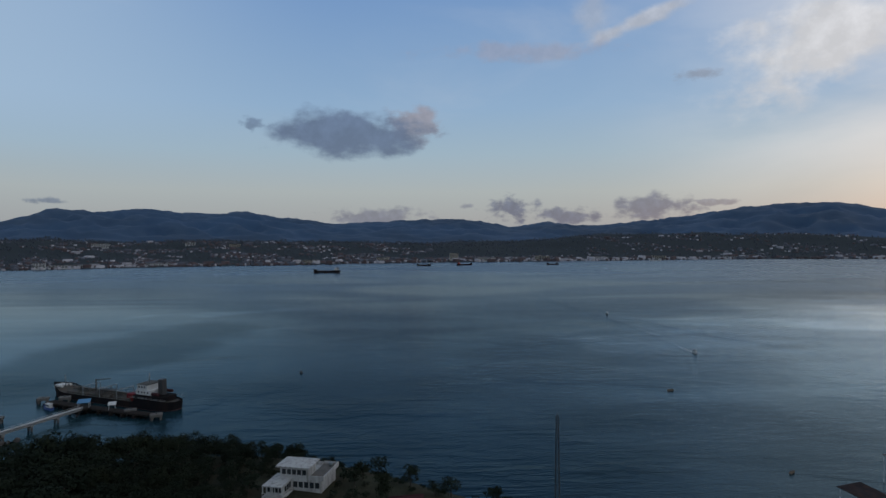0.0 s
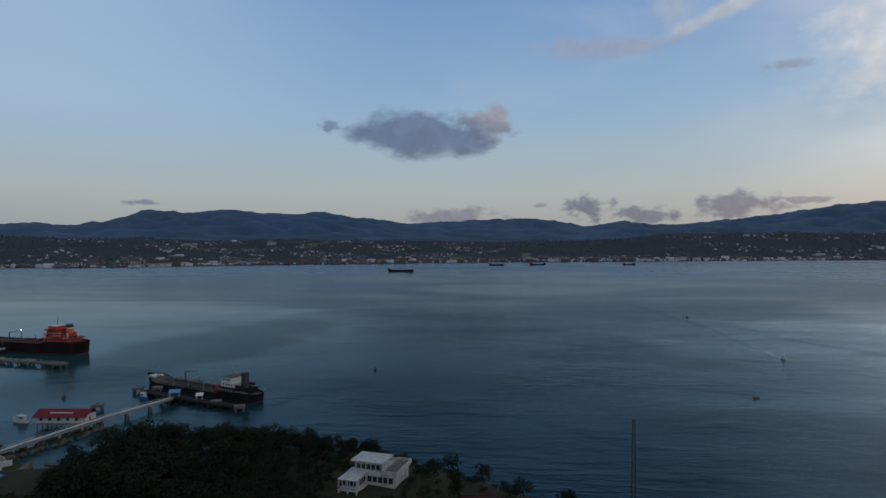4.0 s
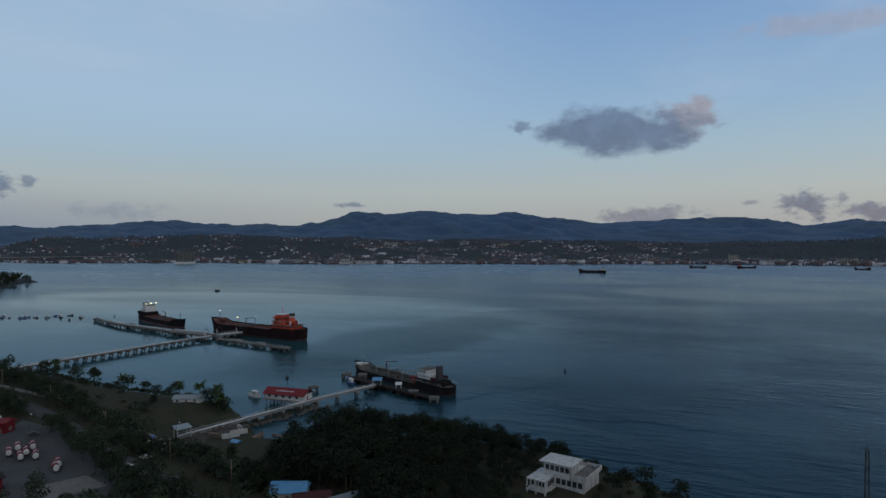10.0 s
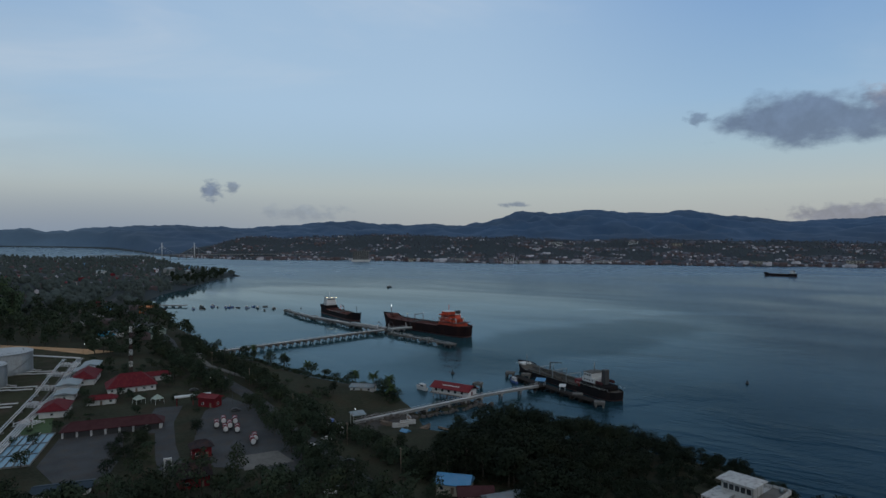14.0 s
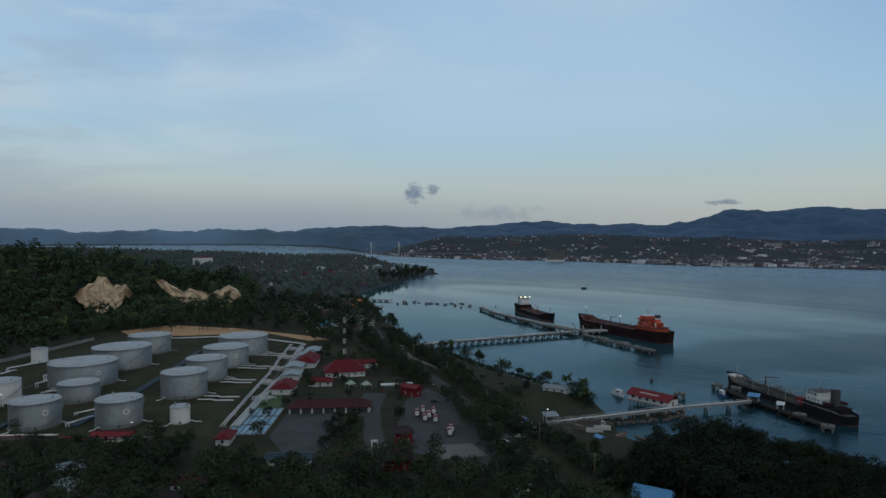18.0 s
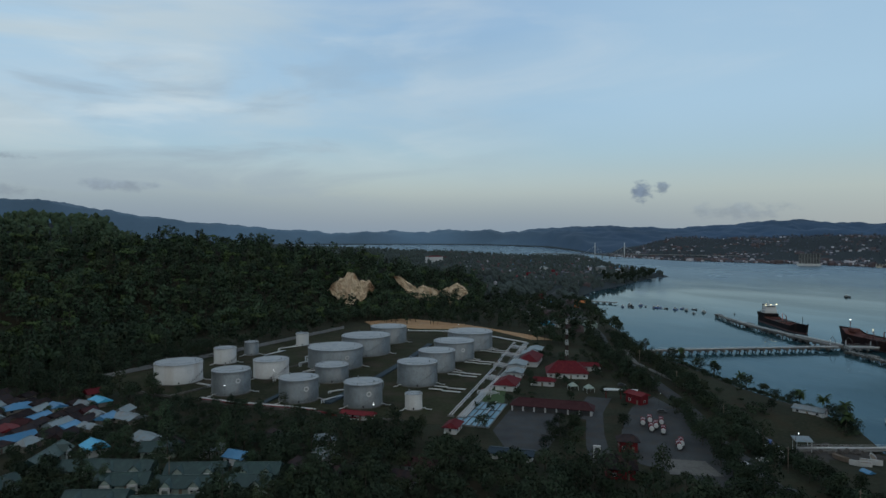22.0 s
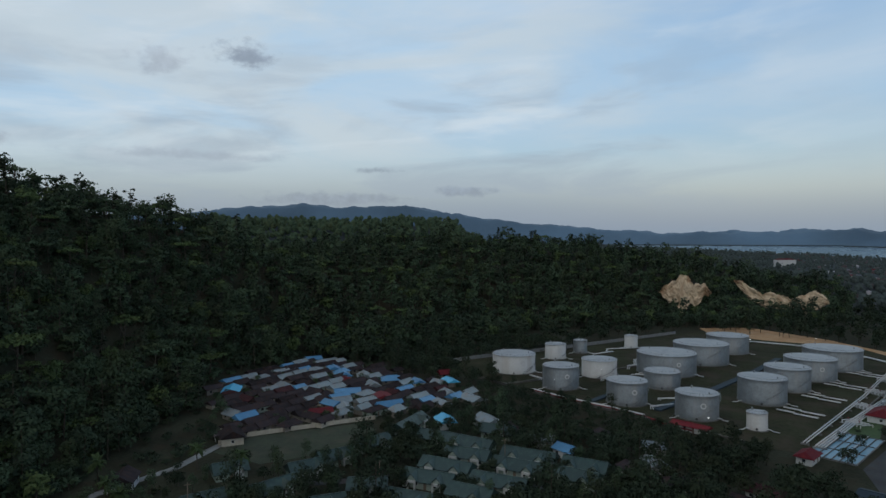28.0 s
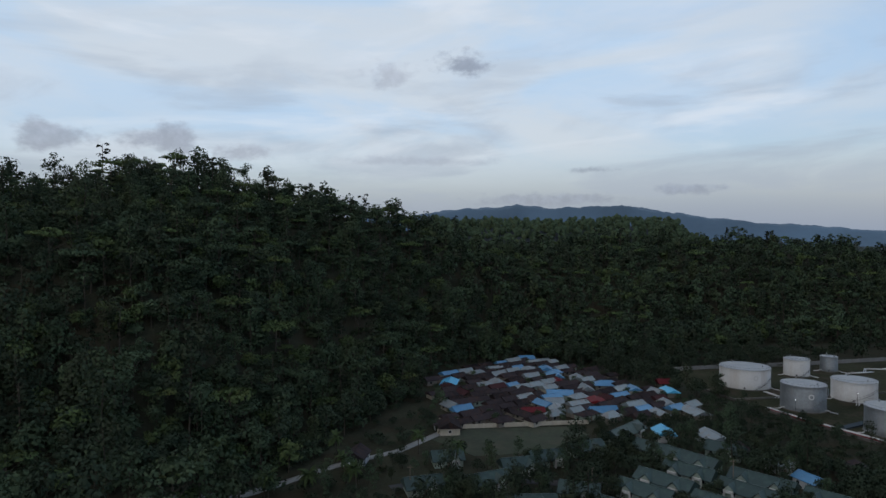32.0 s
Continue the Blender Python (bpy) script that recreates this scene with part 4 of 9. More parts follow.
def cliff(name, r0, crest, foot, label, seed):
    """A quarried face: gullied rock leaning back into the hill between a crest line and a foot line, both given as (bearing, height)."""
    rng = np.random.default_rng(seed)
    na, nh = 90, 24
    c_, f_ = np.array(crest, float), np.array(foot, float)
    ph = rng.uniform(0, 6, 8)
    V = []
    for i in range(na):
        u = i / (na - 1)
        az = c_[0, 0] + (c_[-1, 0] - c_[0, 0]) * u
        a = math.radians(az)
        topz = np.interp(az, c_[:, 0], c_[:, 1]) + 1.6 * math.sin(u * 17 + ph[0]) + 0.8 * math.sin(u * 41 + ph[1]) + rng.normal(0, 0.4)
        lowz = np.interp(az, f_[:, 0], f_[:, 1]) + 1.6 * math.sin(u * 23 + ph[6]) + 1.0 * math.sin(u * 53 + ph[7]) + rng.normal(0, 0.5)
        for j in range(nh):
            f = j / (nh - 1)
            z = min(lowz, topz - 0.5) + max(0.5, topz - lowz) * f
            back = (z - 8) * 0.42 + 0.8 * math.sin(u * 21 + f * 4 + ph[2]) + 0.6 * math.sin(u * 47 + ph[3] - f * 6) + 0.9 * math.sin(f * 9 + u * 5 + ph[4]) * f + rng.uniform(-1.3, 1.3) + 0.8 * math.sin(u * 27 + 6 * math.sin(f * 4 + ph[5]))
            V.append((-math.sin(a) * (r0 + back), math.cos(a) * (r0 + back), z))
    i, j = np.meshgrid(np.arange(na - 1), np.arange(nh - 1), indexing="ij")
    k = (i * nh + j).ravel()
    return tagged(new(name, bulk_mesh(name, V, np.stack([k, k + 1, k + 1 + nh, k + nh], 1), M_CLIFF)), label, "cliff", kind="structure")


cliff("cliff_west", 640, [(83.0, 34), (83.6, 39), (84.4, 42), (85.0, 47), (85.6, 47.5), (86.2, 42), (86.8, 36), (87.3, 31)],
      [(83.0, 32), (83.7, 26), (84.3, 18), (84.7, 20), (85.2, 12), (85.5, 11), (85.8, 18), (86.5, 25), (87.3, 30)], "pale quarried limestone face among dark trees", 4)
cliff("cliff_east", 682, [(74.5, 27), (75.0, 32), (75.8, 32), (76.6, 29), (77.6, 27), (78.8, 31), (79.8, 34), (80.6, 39), (81.3, 43)],
      [(74.5, 24), (75.2, 17), (76.2, 10), (76.8, 14), (77.3, 10), (78.2, 15), (78.7, 13), (79.5, 20), (80.5, 28), (81.3, 39)], "long orange and cream quarry cut in the wooded slope", 9)


# ---- storage tanks ----


def tank(x, y, R, h, shellmat, label, emblem=True, stair=True, turn=0.0):
    """A welded steel storage tank: plated shell, wind girder, shallow cone roof with vents, spiral stair, nozzles and a ring base."""
    z = 6.07
    root = thing("storage_tank", pose(x, y, z), label, "tank", "storage tanks")
    seg = 56
    bm = bmesh.new()
    courses = max(4, int(h / 1.9))
    rings = []
    for i in range(courses):
        z0, z1 = 0.25 + (h - 0.25) * i / courses, 0.25 + (h - 0.25) * (i + 1) / courses
        r = R - 0.012 * i
        for zz in (z0 + 0.03, z1 - 0.0):
            rings.append([bm.verts.new((r * math.cos(2 * math.pi * k / seg), r * math.sin(2 * math.pi * k / seg), zz)) for k in range(seg)])
    for a, b in zip(rings, rings[1:]):
        for k in range(seg):
            bm.faces.new((a[k], a[(k + 1) % seg], b[(k + 1) % seg], b[k])).smooth = True
    part("shell", bm, shellmat, root)
    bm = bmesh.new()
    apex = h + R * 0.085
    prev = None
    for rr, zz in ((R + 0.10, h - 0.10), (R + 0.10, h + 0.06), (R * 0.66, h + 0.06 + (apex - h) * 0.36), (R * 0.33, h + 0.06 + (apex - h) * 0.70), (0.35, apex)):
        ring = [bm.verts.new((rr * math.cos(2 * math.pi * k / seg), rr * math.sin(2 * math.pi * k / seg), zz)) for k in range(seg)]
        if prev:
            for k in range(seg):
                bm.faces.new((prev[k], prev[(k + 1) % seg], ring[(k + 1) % seg], ring[k]))
        prev = ring
    bm.faces.new(prev)
    part("roof", bm, M_TANKROOF, root, "pale grey cone roof")
    bm = bmesh.new()
    for k in range(seg):
        a, b = (2 * math.pi * q / seg for q in (k, k + 1))
        box(bm, 0, 0, 0, 1, 0.16, 0.16, Matrix.Translation((math.cos(a) * (R + 0.02), math.sin(a) * (R + 0.02), h - 0.5)) @ Matrix.Rotation(a + math.pi / 2 + math.pi / seg, 4, "Z")
            @ Matrix.Diagonal((2 * math.pi * R / seg, 1, 1, 1)) @ Matrix.Translation((0, -0.14, 0)))
    part("wind_girder", bm, shellmat, root)
    bm = bmesh.new()
    tube(bm, (0, 0, -0.3), (0, 0, 0.28), R + 0.55, R + 0.35, 48)
    part("ring_base", bm, M_CONC_DARK, root, "stained concrete ring base")
    for k in range(2):
        a = turn + 1.1 + k * 2.6
        bm = bmesh.new()
        px, py = math.cos(a) * R * 0.7, math.sin(a) * R * 0.7
        tube(bm, (px, py, h + (apex - h) * 0.28), (px, py, h + (apex - h) * 0.28 + 1.0), 0.3, 0.3, 10)
        tube(bm, (px, py, h + (apex - h) * 0.28 + 1.0), (px, py, h + (apex - h) * 0.28 + 1.15), 0.5, 0.2, 10)
        part("roof_vent", bm, M_TANKROOF, root)
    face = math.atan2(-y, -x)
    if stair:
        bm, rail = bmesh.new(), bmesh.new()
        n, span = int(h / 0.28), 1.7 * (12 / max(R, 9))
        pts = []
        for i in range(n):
            a = face + turn + span * i / n
            m = Matrix.Rotation(a, 4, "Z") @ Matrix.Translation((R + 0.02, 0, 0.5 + (h - 0.6) * i / n))
            box(bm, 0, -0.14, 0, 0.6, 0.14, 0.04, m)
            if i % 3 == 0:
                p = m @ Vector((0.6, 0, 0))
                tube(rail, p, p + Vector((0, 0, 1.0)), 0.03, 0.03, 4, False)
                pts.append(p + Vector((0, 0, 1.0)))
        run(rail, pts, 0.04, 4)
        run(bm, [p - Vector((0, 0, 1.05)) for p in pts], 0.06, 4)
        stairm = M_DARKSTEEL if shellmat is M_TANKWHITE else M_STEEL
        part("stair", bm, stairm, root, "spiral stair treads")
        part("handrail", rail, stairm, root)
    bm = bmesh.new()
    top = []
    for k in range(33):
        a = 2 * math.pi * k / 32
        p = Vector(((R - 0.1) * math.cos(a), (R - 0.1) * math.sin(a), h + 0.05))
        tube(bm, p, p + Vector((0, 0, 1.0)), 0.025, 0.025, 4, False)
        top.append(p + Vector((0, 0, 1.0)))
    run(bm, top, 0.03, 4)
    part("top_rail", bm, M_DARKSTEEL, root)
    if emblem:
        bm = bmesh.new()
        for rr, dd, in ((1.25, 0.05),):
            m = Matrix.Rotation(face + turn * 0.2 + 0.35, 4, "Z") @ Matrix.Translation((R + 0.02, 0, h * 0.62)) @ Matrix.Rotation(math.pi / 2, 4, "Y")
            vs = [[bm.verts.new(m @ Vector((q * math.cos(2 * math.pi * k / 24), q * math.sin(2 * math.pi * k / 24), 0.04))) for k in range(24)] for q in (0.75, rr)]
            for k in range(24):
                bm.faces.new((vs[0][k], vs[0][(k + 1) % 24], vs[1][(k + 1) % 24], vs[1][k]))
        part("ring_mark", bm, M_WHITE, root, "faded white ring mark on the shell")
    for k, a in enumerate((face - 0.9, face + 1.2)):
        bm = bmesh.new()
        d = Vector((math.cos(a), math.sin(a), 0))
        run(bm, [d * (R - 0.1) + Vector((0, 0, 0.8)), d * (R + 1.6) + Vector((0, 0, 0.8)), d * (R + 2.2) + Vector((0, 0, 0.35)), d * (R + 5.0) + Vector((0, 0, 0.35))], 0.22, 8)
        part("nozzle_pipe", bm, M_PIPE, root, "white outlet pipe")
    bm = bmesh.new()
    tube(bm, Vector((math.cos(face), math.sin(face), 0)) * (R - 0.05) + Vector((0, 0, 1.0)), Vector((math.cos(face), math.sin(face), 0)) * (R + 0.3) + Vector((0, 0, 1.0)), 0.45, 0.45, 12)
    part("manhole", bm, M_DARKSTEEL, root)
    return root


GREY_T = "grey steel storage tank with a pale cone roof"
WHITE_T = "white rust-streaked storage tank with a pale roof"
for x, y, R, h, white, em in ((-368, -63.5, 12.6, 10.4, 1, 1), (-413.7, -43.9, 6.8, 9.5, 1, 1), (-437.6, -29.6, 4.7, 8.8, 0, 0), (-468.2, 4.1, 4.6, 8.8, 1, 0),
                              (-334.6, -32.7, 9.5, 11.6, 0, 1), (-368.3, -14.2, 9.9, 9.6, 1, 0), (-388.7, 23.3, 16.6, 11.9, 0, 1), (-427.5, 46.3, 16.6, 12.2, 0, 0),
                              (-469.5, 67.9, 13.6, 11.8, 0, 0), (-430.4, 120.9, 16.0, 12.0, 0, 0), (-395.3, 100.2, 13.3, 11.6, 0, 1), (-363.7, 81.6, 11.0, 11.6, 0, 0),
                              (-332.3, 63.7, 10.9, 11.8, 0, 0), (-349.9, 18.9, 9.2, 8.6, 0, 0), (-312.0, 0.9, 9.5, 10.8, 0, 1), (-295.8, 30.6, 9.1, 10.8, 0, 1)):
    tank(x, y, R, h, M_TANKWHITE if white else M_STEEL, (WHITE_T if white else GREY_T) + (", slender" if R < 7 else ", very broad" if R > 15 else ""), em, R > 6, random.uniform(-0.6, 0.6))
tank(-282.5, 52.4, 4.0, 7.2, M_TANKWHITE, "small white tank half hidden by shrubs beside the fence", False, False)


# ---- pipe tracks, basins, bunds ----
def pipe_track(pts, count, gap, r, name, label, z=0.9, sleeper=True, material=None):
    """Parallel pipes on low sleepers along a line."""
    root = thing(name, Matrix(), label, "pipeline", "pipe tracks")
    P = [Vector((x, y, gz(x, y) + 0.1)) for x, y in pts]
    for c in range(count):
        bm = bmesh.new()
        line = []
        for i, p in enumerate(P):
            d = (P[min(i + 1, len(P) - 1)] - P[max(i - 1, 0)]).normalized()
            n = Vector((-d.y, d.x, 0))
            line.append(p + n * (c - (count - 1) / 2) * gap + Vector((0, 0, z)))
        run(bm, line, r, 8)
        part("pipe", bm, material or M_PIPE, root)
    if sleeper:
        for q in densify(pts, 14.0):
            bm = bmesh.new()
            box(bm, -count * gap / 2 - 0.4, -0.25, -0.3, count * gap / 2 + 0.4, 0.25, z - r)
            a = math.atan2(pts[-1][1] - pts[0][1], pts[-1][0] - pts[0][0])
            part("sleeper", bm, M_CONCRETE, root, at=pose(q[0], q[1], gz(*q) + 0.1, 0, 0, math.degrees(a) + 90))
    return root


pipe_track([(-262, 70), (-300, 92), (-347, 121), (-390, 142), (-436, 166)], 4, 1.0, 0.26, "pipe_track", "rack of white pipes along the edge of the depot")
pipe_track([(-266, 66), (-310, 90), (-352, 113), (-394, 134), (-440, 158)], 2, 1.1, 0.24, "pipe_track", "pair of white pipes beside the main rack")
pipe_track([(-436, 166), (-470, 150), (-505, 120), (-515, 90)], 2, 1.2, 0.35, "pipe_track", "white pipes along the rear bund")
for tx, ty in ((-332, 63.7), (-363.7, 81.6), (-395, 100), (-430, 121)):
    d = Vector((0.5, 0.86))
    for k in (0, 1):
        o = Vector((tx + 11 + 5 * k, ty + 7 - 4 * k))
        pipe_track([(o.x, o.y), (o.x + 4, o.y + 6), (o.x + 6, o.y + 6), (o.x + 11, o.y + 14)], 2, 1.0, 0.22, "pipe_spur", "short white pipe spur from a tank", 0.5, False)
for a, b in (((-388, 2), (-410, 12)), ((-372, 4), (-376, 14)), ((-352, -12), (-366, 4)), ((-345, -45), (-356, -52)), ((-318, 16), (-326, 30)), ((-300, 12), (-312, 22)), ((-420, -20), (-446, -8)), ((-440, -12), (-470, 16)), ((-400, 6), (-440, 20))):
    pipe_track([a, ((a[0] + b[0]) / 2 + 1, a[1]), b], 2, 1.1, 0.25, "pipe_spur", "short white pipe run between tanks", 0.5, False)
pipe_track([(-322, -46), (-310, -30), (-296, -4), (-288, 8)], 2, 1.0, 0.35, "pipe_track", "white and rust-red pipes along the near bund", 0.8, True)
pipe_track([(-319, -45), (-307, -29), (-293, -3), (-285, 9), (-274, 18), (-268, 30)], 1, 1.0, 0.4, "red_pipe", "thick red pipe along the near bund", 0.9, True, M_REDPAINT)


def manifold(x, y, rot, n, w):
    """Cluster of upright valves and cross pipes beside the rack."""
    root = thing("valve_manifold", pose(x, y, gz(x, y), 0, 0, rot), "white valve manifold with cross pipes beside the rack", "manifold", "valve manifolds")
    for i in range(n):
        bm = bmesh.new()
        xx = -w / 2 + w * i / max(1, n - 1)
        run(bm, [(xx, -3.2, 0.2), (xx, -3.2, 1.3), (xx, 3.0, 1.3), (xx, 3.0, 0.2)], 0.2)
        p = part("pipe", bm, M_PIPE, root)
        bm = bmesh.new()
        tube(bm, (xx, 0, 1.3), (xx, 0, 2.1), 0.16, 0.10, 6)
        tube(bm, (xx, 0, 2.05), (xx, 0, 2.15), 0.42, 0.42, 10)
        part("valve", bm, M_PIPE if i % 3 else M_REDPAINT, p)
    bm = bmesh.new()
    box(bm, -w / 2 - 1, -3.6, -0.3, w / 2 + 1, 3.6, 0.12)
    part("plinth", bm, M_CONCRETE, root)


for x, y, n, w in ((-300, 94, 6, 9), (-330, 108, 7, 11), (-362, 124, 8, 13), (-394, 140, 8, 13), (-420, 154, 6, 10)):
    manifold(x, y, 29, n, w)


def bund(pts, h=1.3, w=1.0, material=None, name="bund_wall", label="low grassed bund between tanks"):
    root = thing(name, Matrix(), label, "wall", "bund walls")
    for a, b in zip(pts, pts[1:]):
        ln = math.dist(a, b)
        bm = bmesh.new()
        box(bm, 0, -w / 2, 0, ln, w / 2, h)
        part("wall_run", bm, material or M_CONC_DARK, root, at=pose(a[0], a[1], 6.0, 0, 0, math.degrees(math.atan2(b[1] - a[1], b[0] - a[0]))))
    return root


bund([(-300, 14), (-345, 42), (-400, 72), (-450, 96)], 0.7, 4.0, M_POOLWALL, "drain_channel", "dark blue painted drain channel between the tank rows")
bund([(-302, -18), (-322, -8), (-340, 2)], 0.7, 3.0, M_POOLWALL, "drain_channel", "dark blue painted drain channel between the tank rows")
bund([(-262, 44), (-282, 12), (-318, -46), (-350, -88)], 1.1, 0.5)
bund([(-330, -62), (-390, -2), (-450, 60)], 0.9, 0.6)
bund([(-280, 80), (-350, 118), (-430, 160)], 0.9, 0.5)


def basin(x, y, w, d, rot, nx, ny):
    """Open treatment basin divided by low walls into shallow blue cells."""
    root = thing("treatment_basin", pose(x, y, 6.1, 0, 0, rot), "pale blue lined settling basin divided into cells", "basin")
    bm = bmesh.new()
    box(bm, 0, 0, -0.2, w, d, 0.25)
    part("floor_lining", bm, M_POOL, root, "wet pale blue lining")
    for i in range(nx + 1):
        bm = bmesh.new()
        box(bm, w * i / nx - 0.14, 0.3, -0.2, w * i / nx + 0.14, d - 0.3, 0.5)
        part("divider_wall", bm, M_CONC_DARK if 0 < i < nx else M_CONCRETE, root)
    for j in range(ny + 1):
        bm = bmesh.new()
        box(bm, -0.2, d * j / ny - 0.14, -0.2, w + 0.2, d * j / ny + 0.14, 0.55)
        part("divider_wall", bm, M_CONC_DARK if 0 < j < ny else M_CONCRETE, root)
    bm = bmesh.new()
    run(bm, [(0.5, d * 0.33, 1.2), (w - 0.5, d * 0.33, 1.2)], 0.12)
    part("pipe", bm, M_PIPE, root)


basin(-246, 77, 38, 15.5, 149, 3, 6)


# ---- masts, poles and lamps ----
def lattice_mast(x, y, h, w0, w1, bands, label):
    root = thing("lattice_mast", pose(x, y, gz(x, y)), label, "mast")
    n = max(6, int(h / 3))
    for i in range(n):
        z0, z1 = h * i / n, h * (i + 1) / n
        a, b = w0 + (w1 - w0) * i / n, w0 + (w1 - w0) * (i + 1) / n
        bm = bmesh.new()
        c0 = [Vector((sx * a / 2, sy * a / 2, z0)) for sx, sy in ((-1, -1), (1, -1), (1, 1), (-1, 1))]
        c1 = [Vector((sx * b / 2, sy * b / 2, z1)) for sx, sy in ((-1, -1), (1, -1), (1, 1), (-1, 1))]
        for k in range(4):
            tube(bm, c0[k], c1[k], 0.09, 0.09, 5, False)
            tube(bm, c0[k], c1[(k + 1) % 4], 0.05, 0.05, 4, False)
            tube(bm, c1[k], c1[(k + 1) % 4], 0.05, 0.05, 4, False)
        part("mast_section", bm, (M_DULLRED, M_WHITE)[i % 2] if bands else M_DARKSTEEL, root)
    bm = bmesh.new()
    tube(bm, (0, 0, h), (0, 0, h + h * 0.06), 0.06, 0.03, 5)
    part("spike", bm, M_DARKSTEEL, root)
    return root


lattice_mast(-341, 155, 31, 1.5, 0.8, True, "red and white banded lattice radio mast")
lattice_mast(36, 197, 32, 1.5, 0.7, False, "thin dark lattice mast standing by the shore")


def lamp_post(x, y, h, warm=False, group="yard lamps", reach=1.2, glow=0.22):
    root = thing("lamp_post", pose(x, y, gz(x, y)), "thin grey steel lamp post with a lit head", "street lamp", group)
    bm = bmesh.new()
    tube(bm, (0, 0, -0.4), (0, 0, h), 0.10, 0.06, 6)
    tube(bm, (0, 0, h - 0.05), (reach, 0, h + 0.2), 0.05, 0.05, 5)
    part("pole", bm, M_DARKSTEEL, root)
    bm = bmesh.new()
    box(bm, reach - 0.1, -0.18, h + 0.12, reach + 0.6, 0.18, h + 0.26)
    part("lamp_head", bm, M_DARKSTEEL, root)
    bm = bmesh.new()
    bmesh.ops.create_icosphere(bm, subdivisions=1, radius=glow, matrix=Matrix.Translation((reach + 0.25, 0, h + 0.02)))
    part("bulb", bm, M_LAMPWARM if warm else M_LAMP, root, "glowing lamp bulb")
    return root


for x, y in ((-348, -12), (-318, -34), (-482, 84), (-452, 174), (-500, 130), (-202, 187), (-268, 32)):
    lamp_post(x, y, 7.5)
for x, y in ((-262, 166), (-300, 176), (-338, 150)):
    lamp_post(x, y, 6.0, glow=0.12)


def power_pole(x, y, h=9):
    root = thing("power_pole", pose(x, y, gz(x, y), 0, 0, random.uniform(0, 180)), "bare timber power pole with a crossarm", "pole", "power poles")
    bm = bmesh.new()
    tube(bm, (0, 0, -0.5), (0, 0, h), 0.16, 0.11, 7)
    part("shaft", bm, M_WOOD, root)
    bm = bmesh.new()
    box(bm, -0.9, -0.06, h - 0.7, 0.9, 0.06, h - 0.55)
    part("crossarm", bm, M_WOOD, root)


for x, y in ((-141, 152), (-176, 160), (-232, 178), (-290, 194), (-350, 208), (-150, -120), (-182, -74), (-214, -40)):
    power_pole(x, y)


# ---- ships ----
def hull_parts(root, L, B, deck, bow, stern, hullmat, deckmat, boot=0.7):
    """Lofted hull along +x (bow): plating with sheer and flare, a boot-topping band, deck, and bulwark."""
    n = 40

    def half(u, z):
        full = min(1, 0.42 + 0.58 * math.sqrt(u / 0.11)) if u < 0.11 else 1.0
        k = max(0.0, (u - 0.80) / 0.20)
        flare = 0.35 * max(0, z) / max(deck + bow, 1) * k
        f = full * (1 - k ** 2.0) + flare * (1 - k) ** 0.5 * 0.8
        return B / 2 * max(0.012, f) * (0.90 if z < -0.5 else 1.0)

    def sheer(u):
        return deck + bow * smooth01((u - 0.86) / 0.06) + stern * smooth01((0.27 - u) / 0.03) + 1.4 * max(0, (u - 0.7) / 0.3) ** 2

    def skin(lo, hi, m, name, label=""):
        bm = bmesh.new()
        rows = []
        for i in range(n + 1):
            u = i / n
            rake = lambda z: (max(0, z) * 0.30 if i == n else 0) - (max(0, z) * 0.12 if i == 0 else 0)
            zs = [lo(u), (lo(u) + hi(u)) / 2, hi(u)]
            row = []
            for s in (-1, 1):
                row.append([bm.verts.new((L * (u - 0.5) + rake(z), s * half(u, z), z)) for z in zs])
            rows.append(row)
        for a, b in zip(rows, rows[1:]):
            for s in (0, 1):
                for k in (0, 1):
                    f = bm.faces.new((a[s][k], b[s][k], b[s][k + 1], a[s][k + 1]))
                    f.smooth = True
        for row in (rows[0], rows[-1]):
            for k in (0, 1):
                bm.faces.new((row[0][k], row[1][k], row[1][k + 1], row[0][k + 1]))
        return part(name, bm, m, root, label)

    skin(lambda u: -2.0, lambda u: boot, M_BOOT, "boot_topping", "dull red paint along the waterline")
    skin(lambda u: boot, lambda u: float(sheer(u)) + 1.0, hullmat, "hull")
    bm = bmesh.new()
    rows = [[bm.verts.new((L * (i / n - 0.5), s * half(i / n, deck) * 0.985, float(sheer(i / n)))) for s in (-1, 1)] for i in range(n + 1)]
    for a, b in zip(rows, rows[1:]):
        bm.faces.new((a[0], b[0], b[1], a[1]))
    part("deck", bm, deckmat, root)
    return sheer


def block(root, name, x0, x1, w, z0, z1, m, label="", taper=0.0):
    bm = bmesh.new()
    box(bm, x0, -w / 2, z0, x1, w / 2, z1)
    if taper:
        for v in bm.verts:
            if v.co.z > z1 - 0.01:
                v.co.x -= taper * (1 if v.co.x > (x0 + x1) / 2 else -0.2)
    bmesh.ops.bevel(bm, geom=bm.edges[:], offset=0.12, segments=1, affect="EDGES")
    return part(name, bm, m, root, label)


def portholes(root, x0, x1, w, z, count, size=0.9, h=0.8):
    for s in (-1, 1):
        for i in range(count):
            bm = bmesh.new()
            x = x0 + (x1 - x0) * (i + 0.5) / count
            box(bm, x - size / 2, s * w / 2 - 0.06, z, x + size / 2, s * w / 2 + 0.06, z + h)
            part("window", bm, M_GLASS, root)


def bridge_windows(root, x, w, z, count, h=1.1):
    for i in range(count):
        bm = bmesh.new()
        y = -w / 2 + w * (i + 0.5) / count
        box(bm, x - 0.05, y - w / count * 0.38, z, x + 0.06, y + w / count * 0.38, z + h)
        part("window", bm, M_GLASS, root)


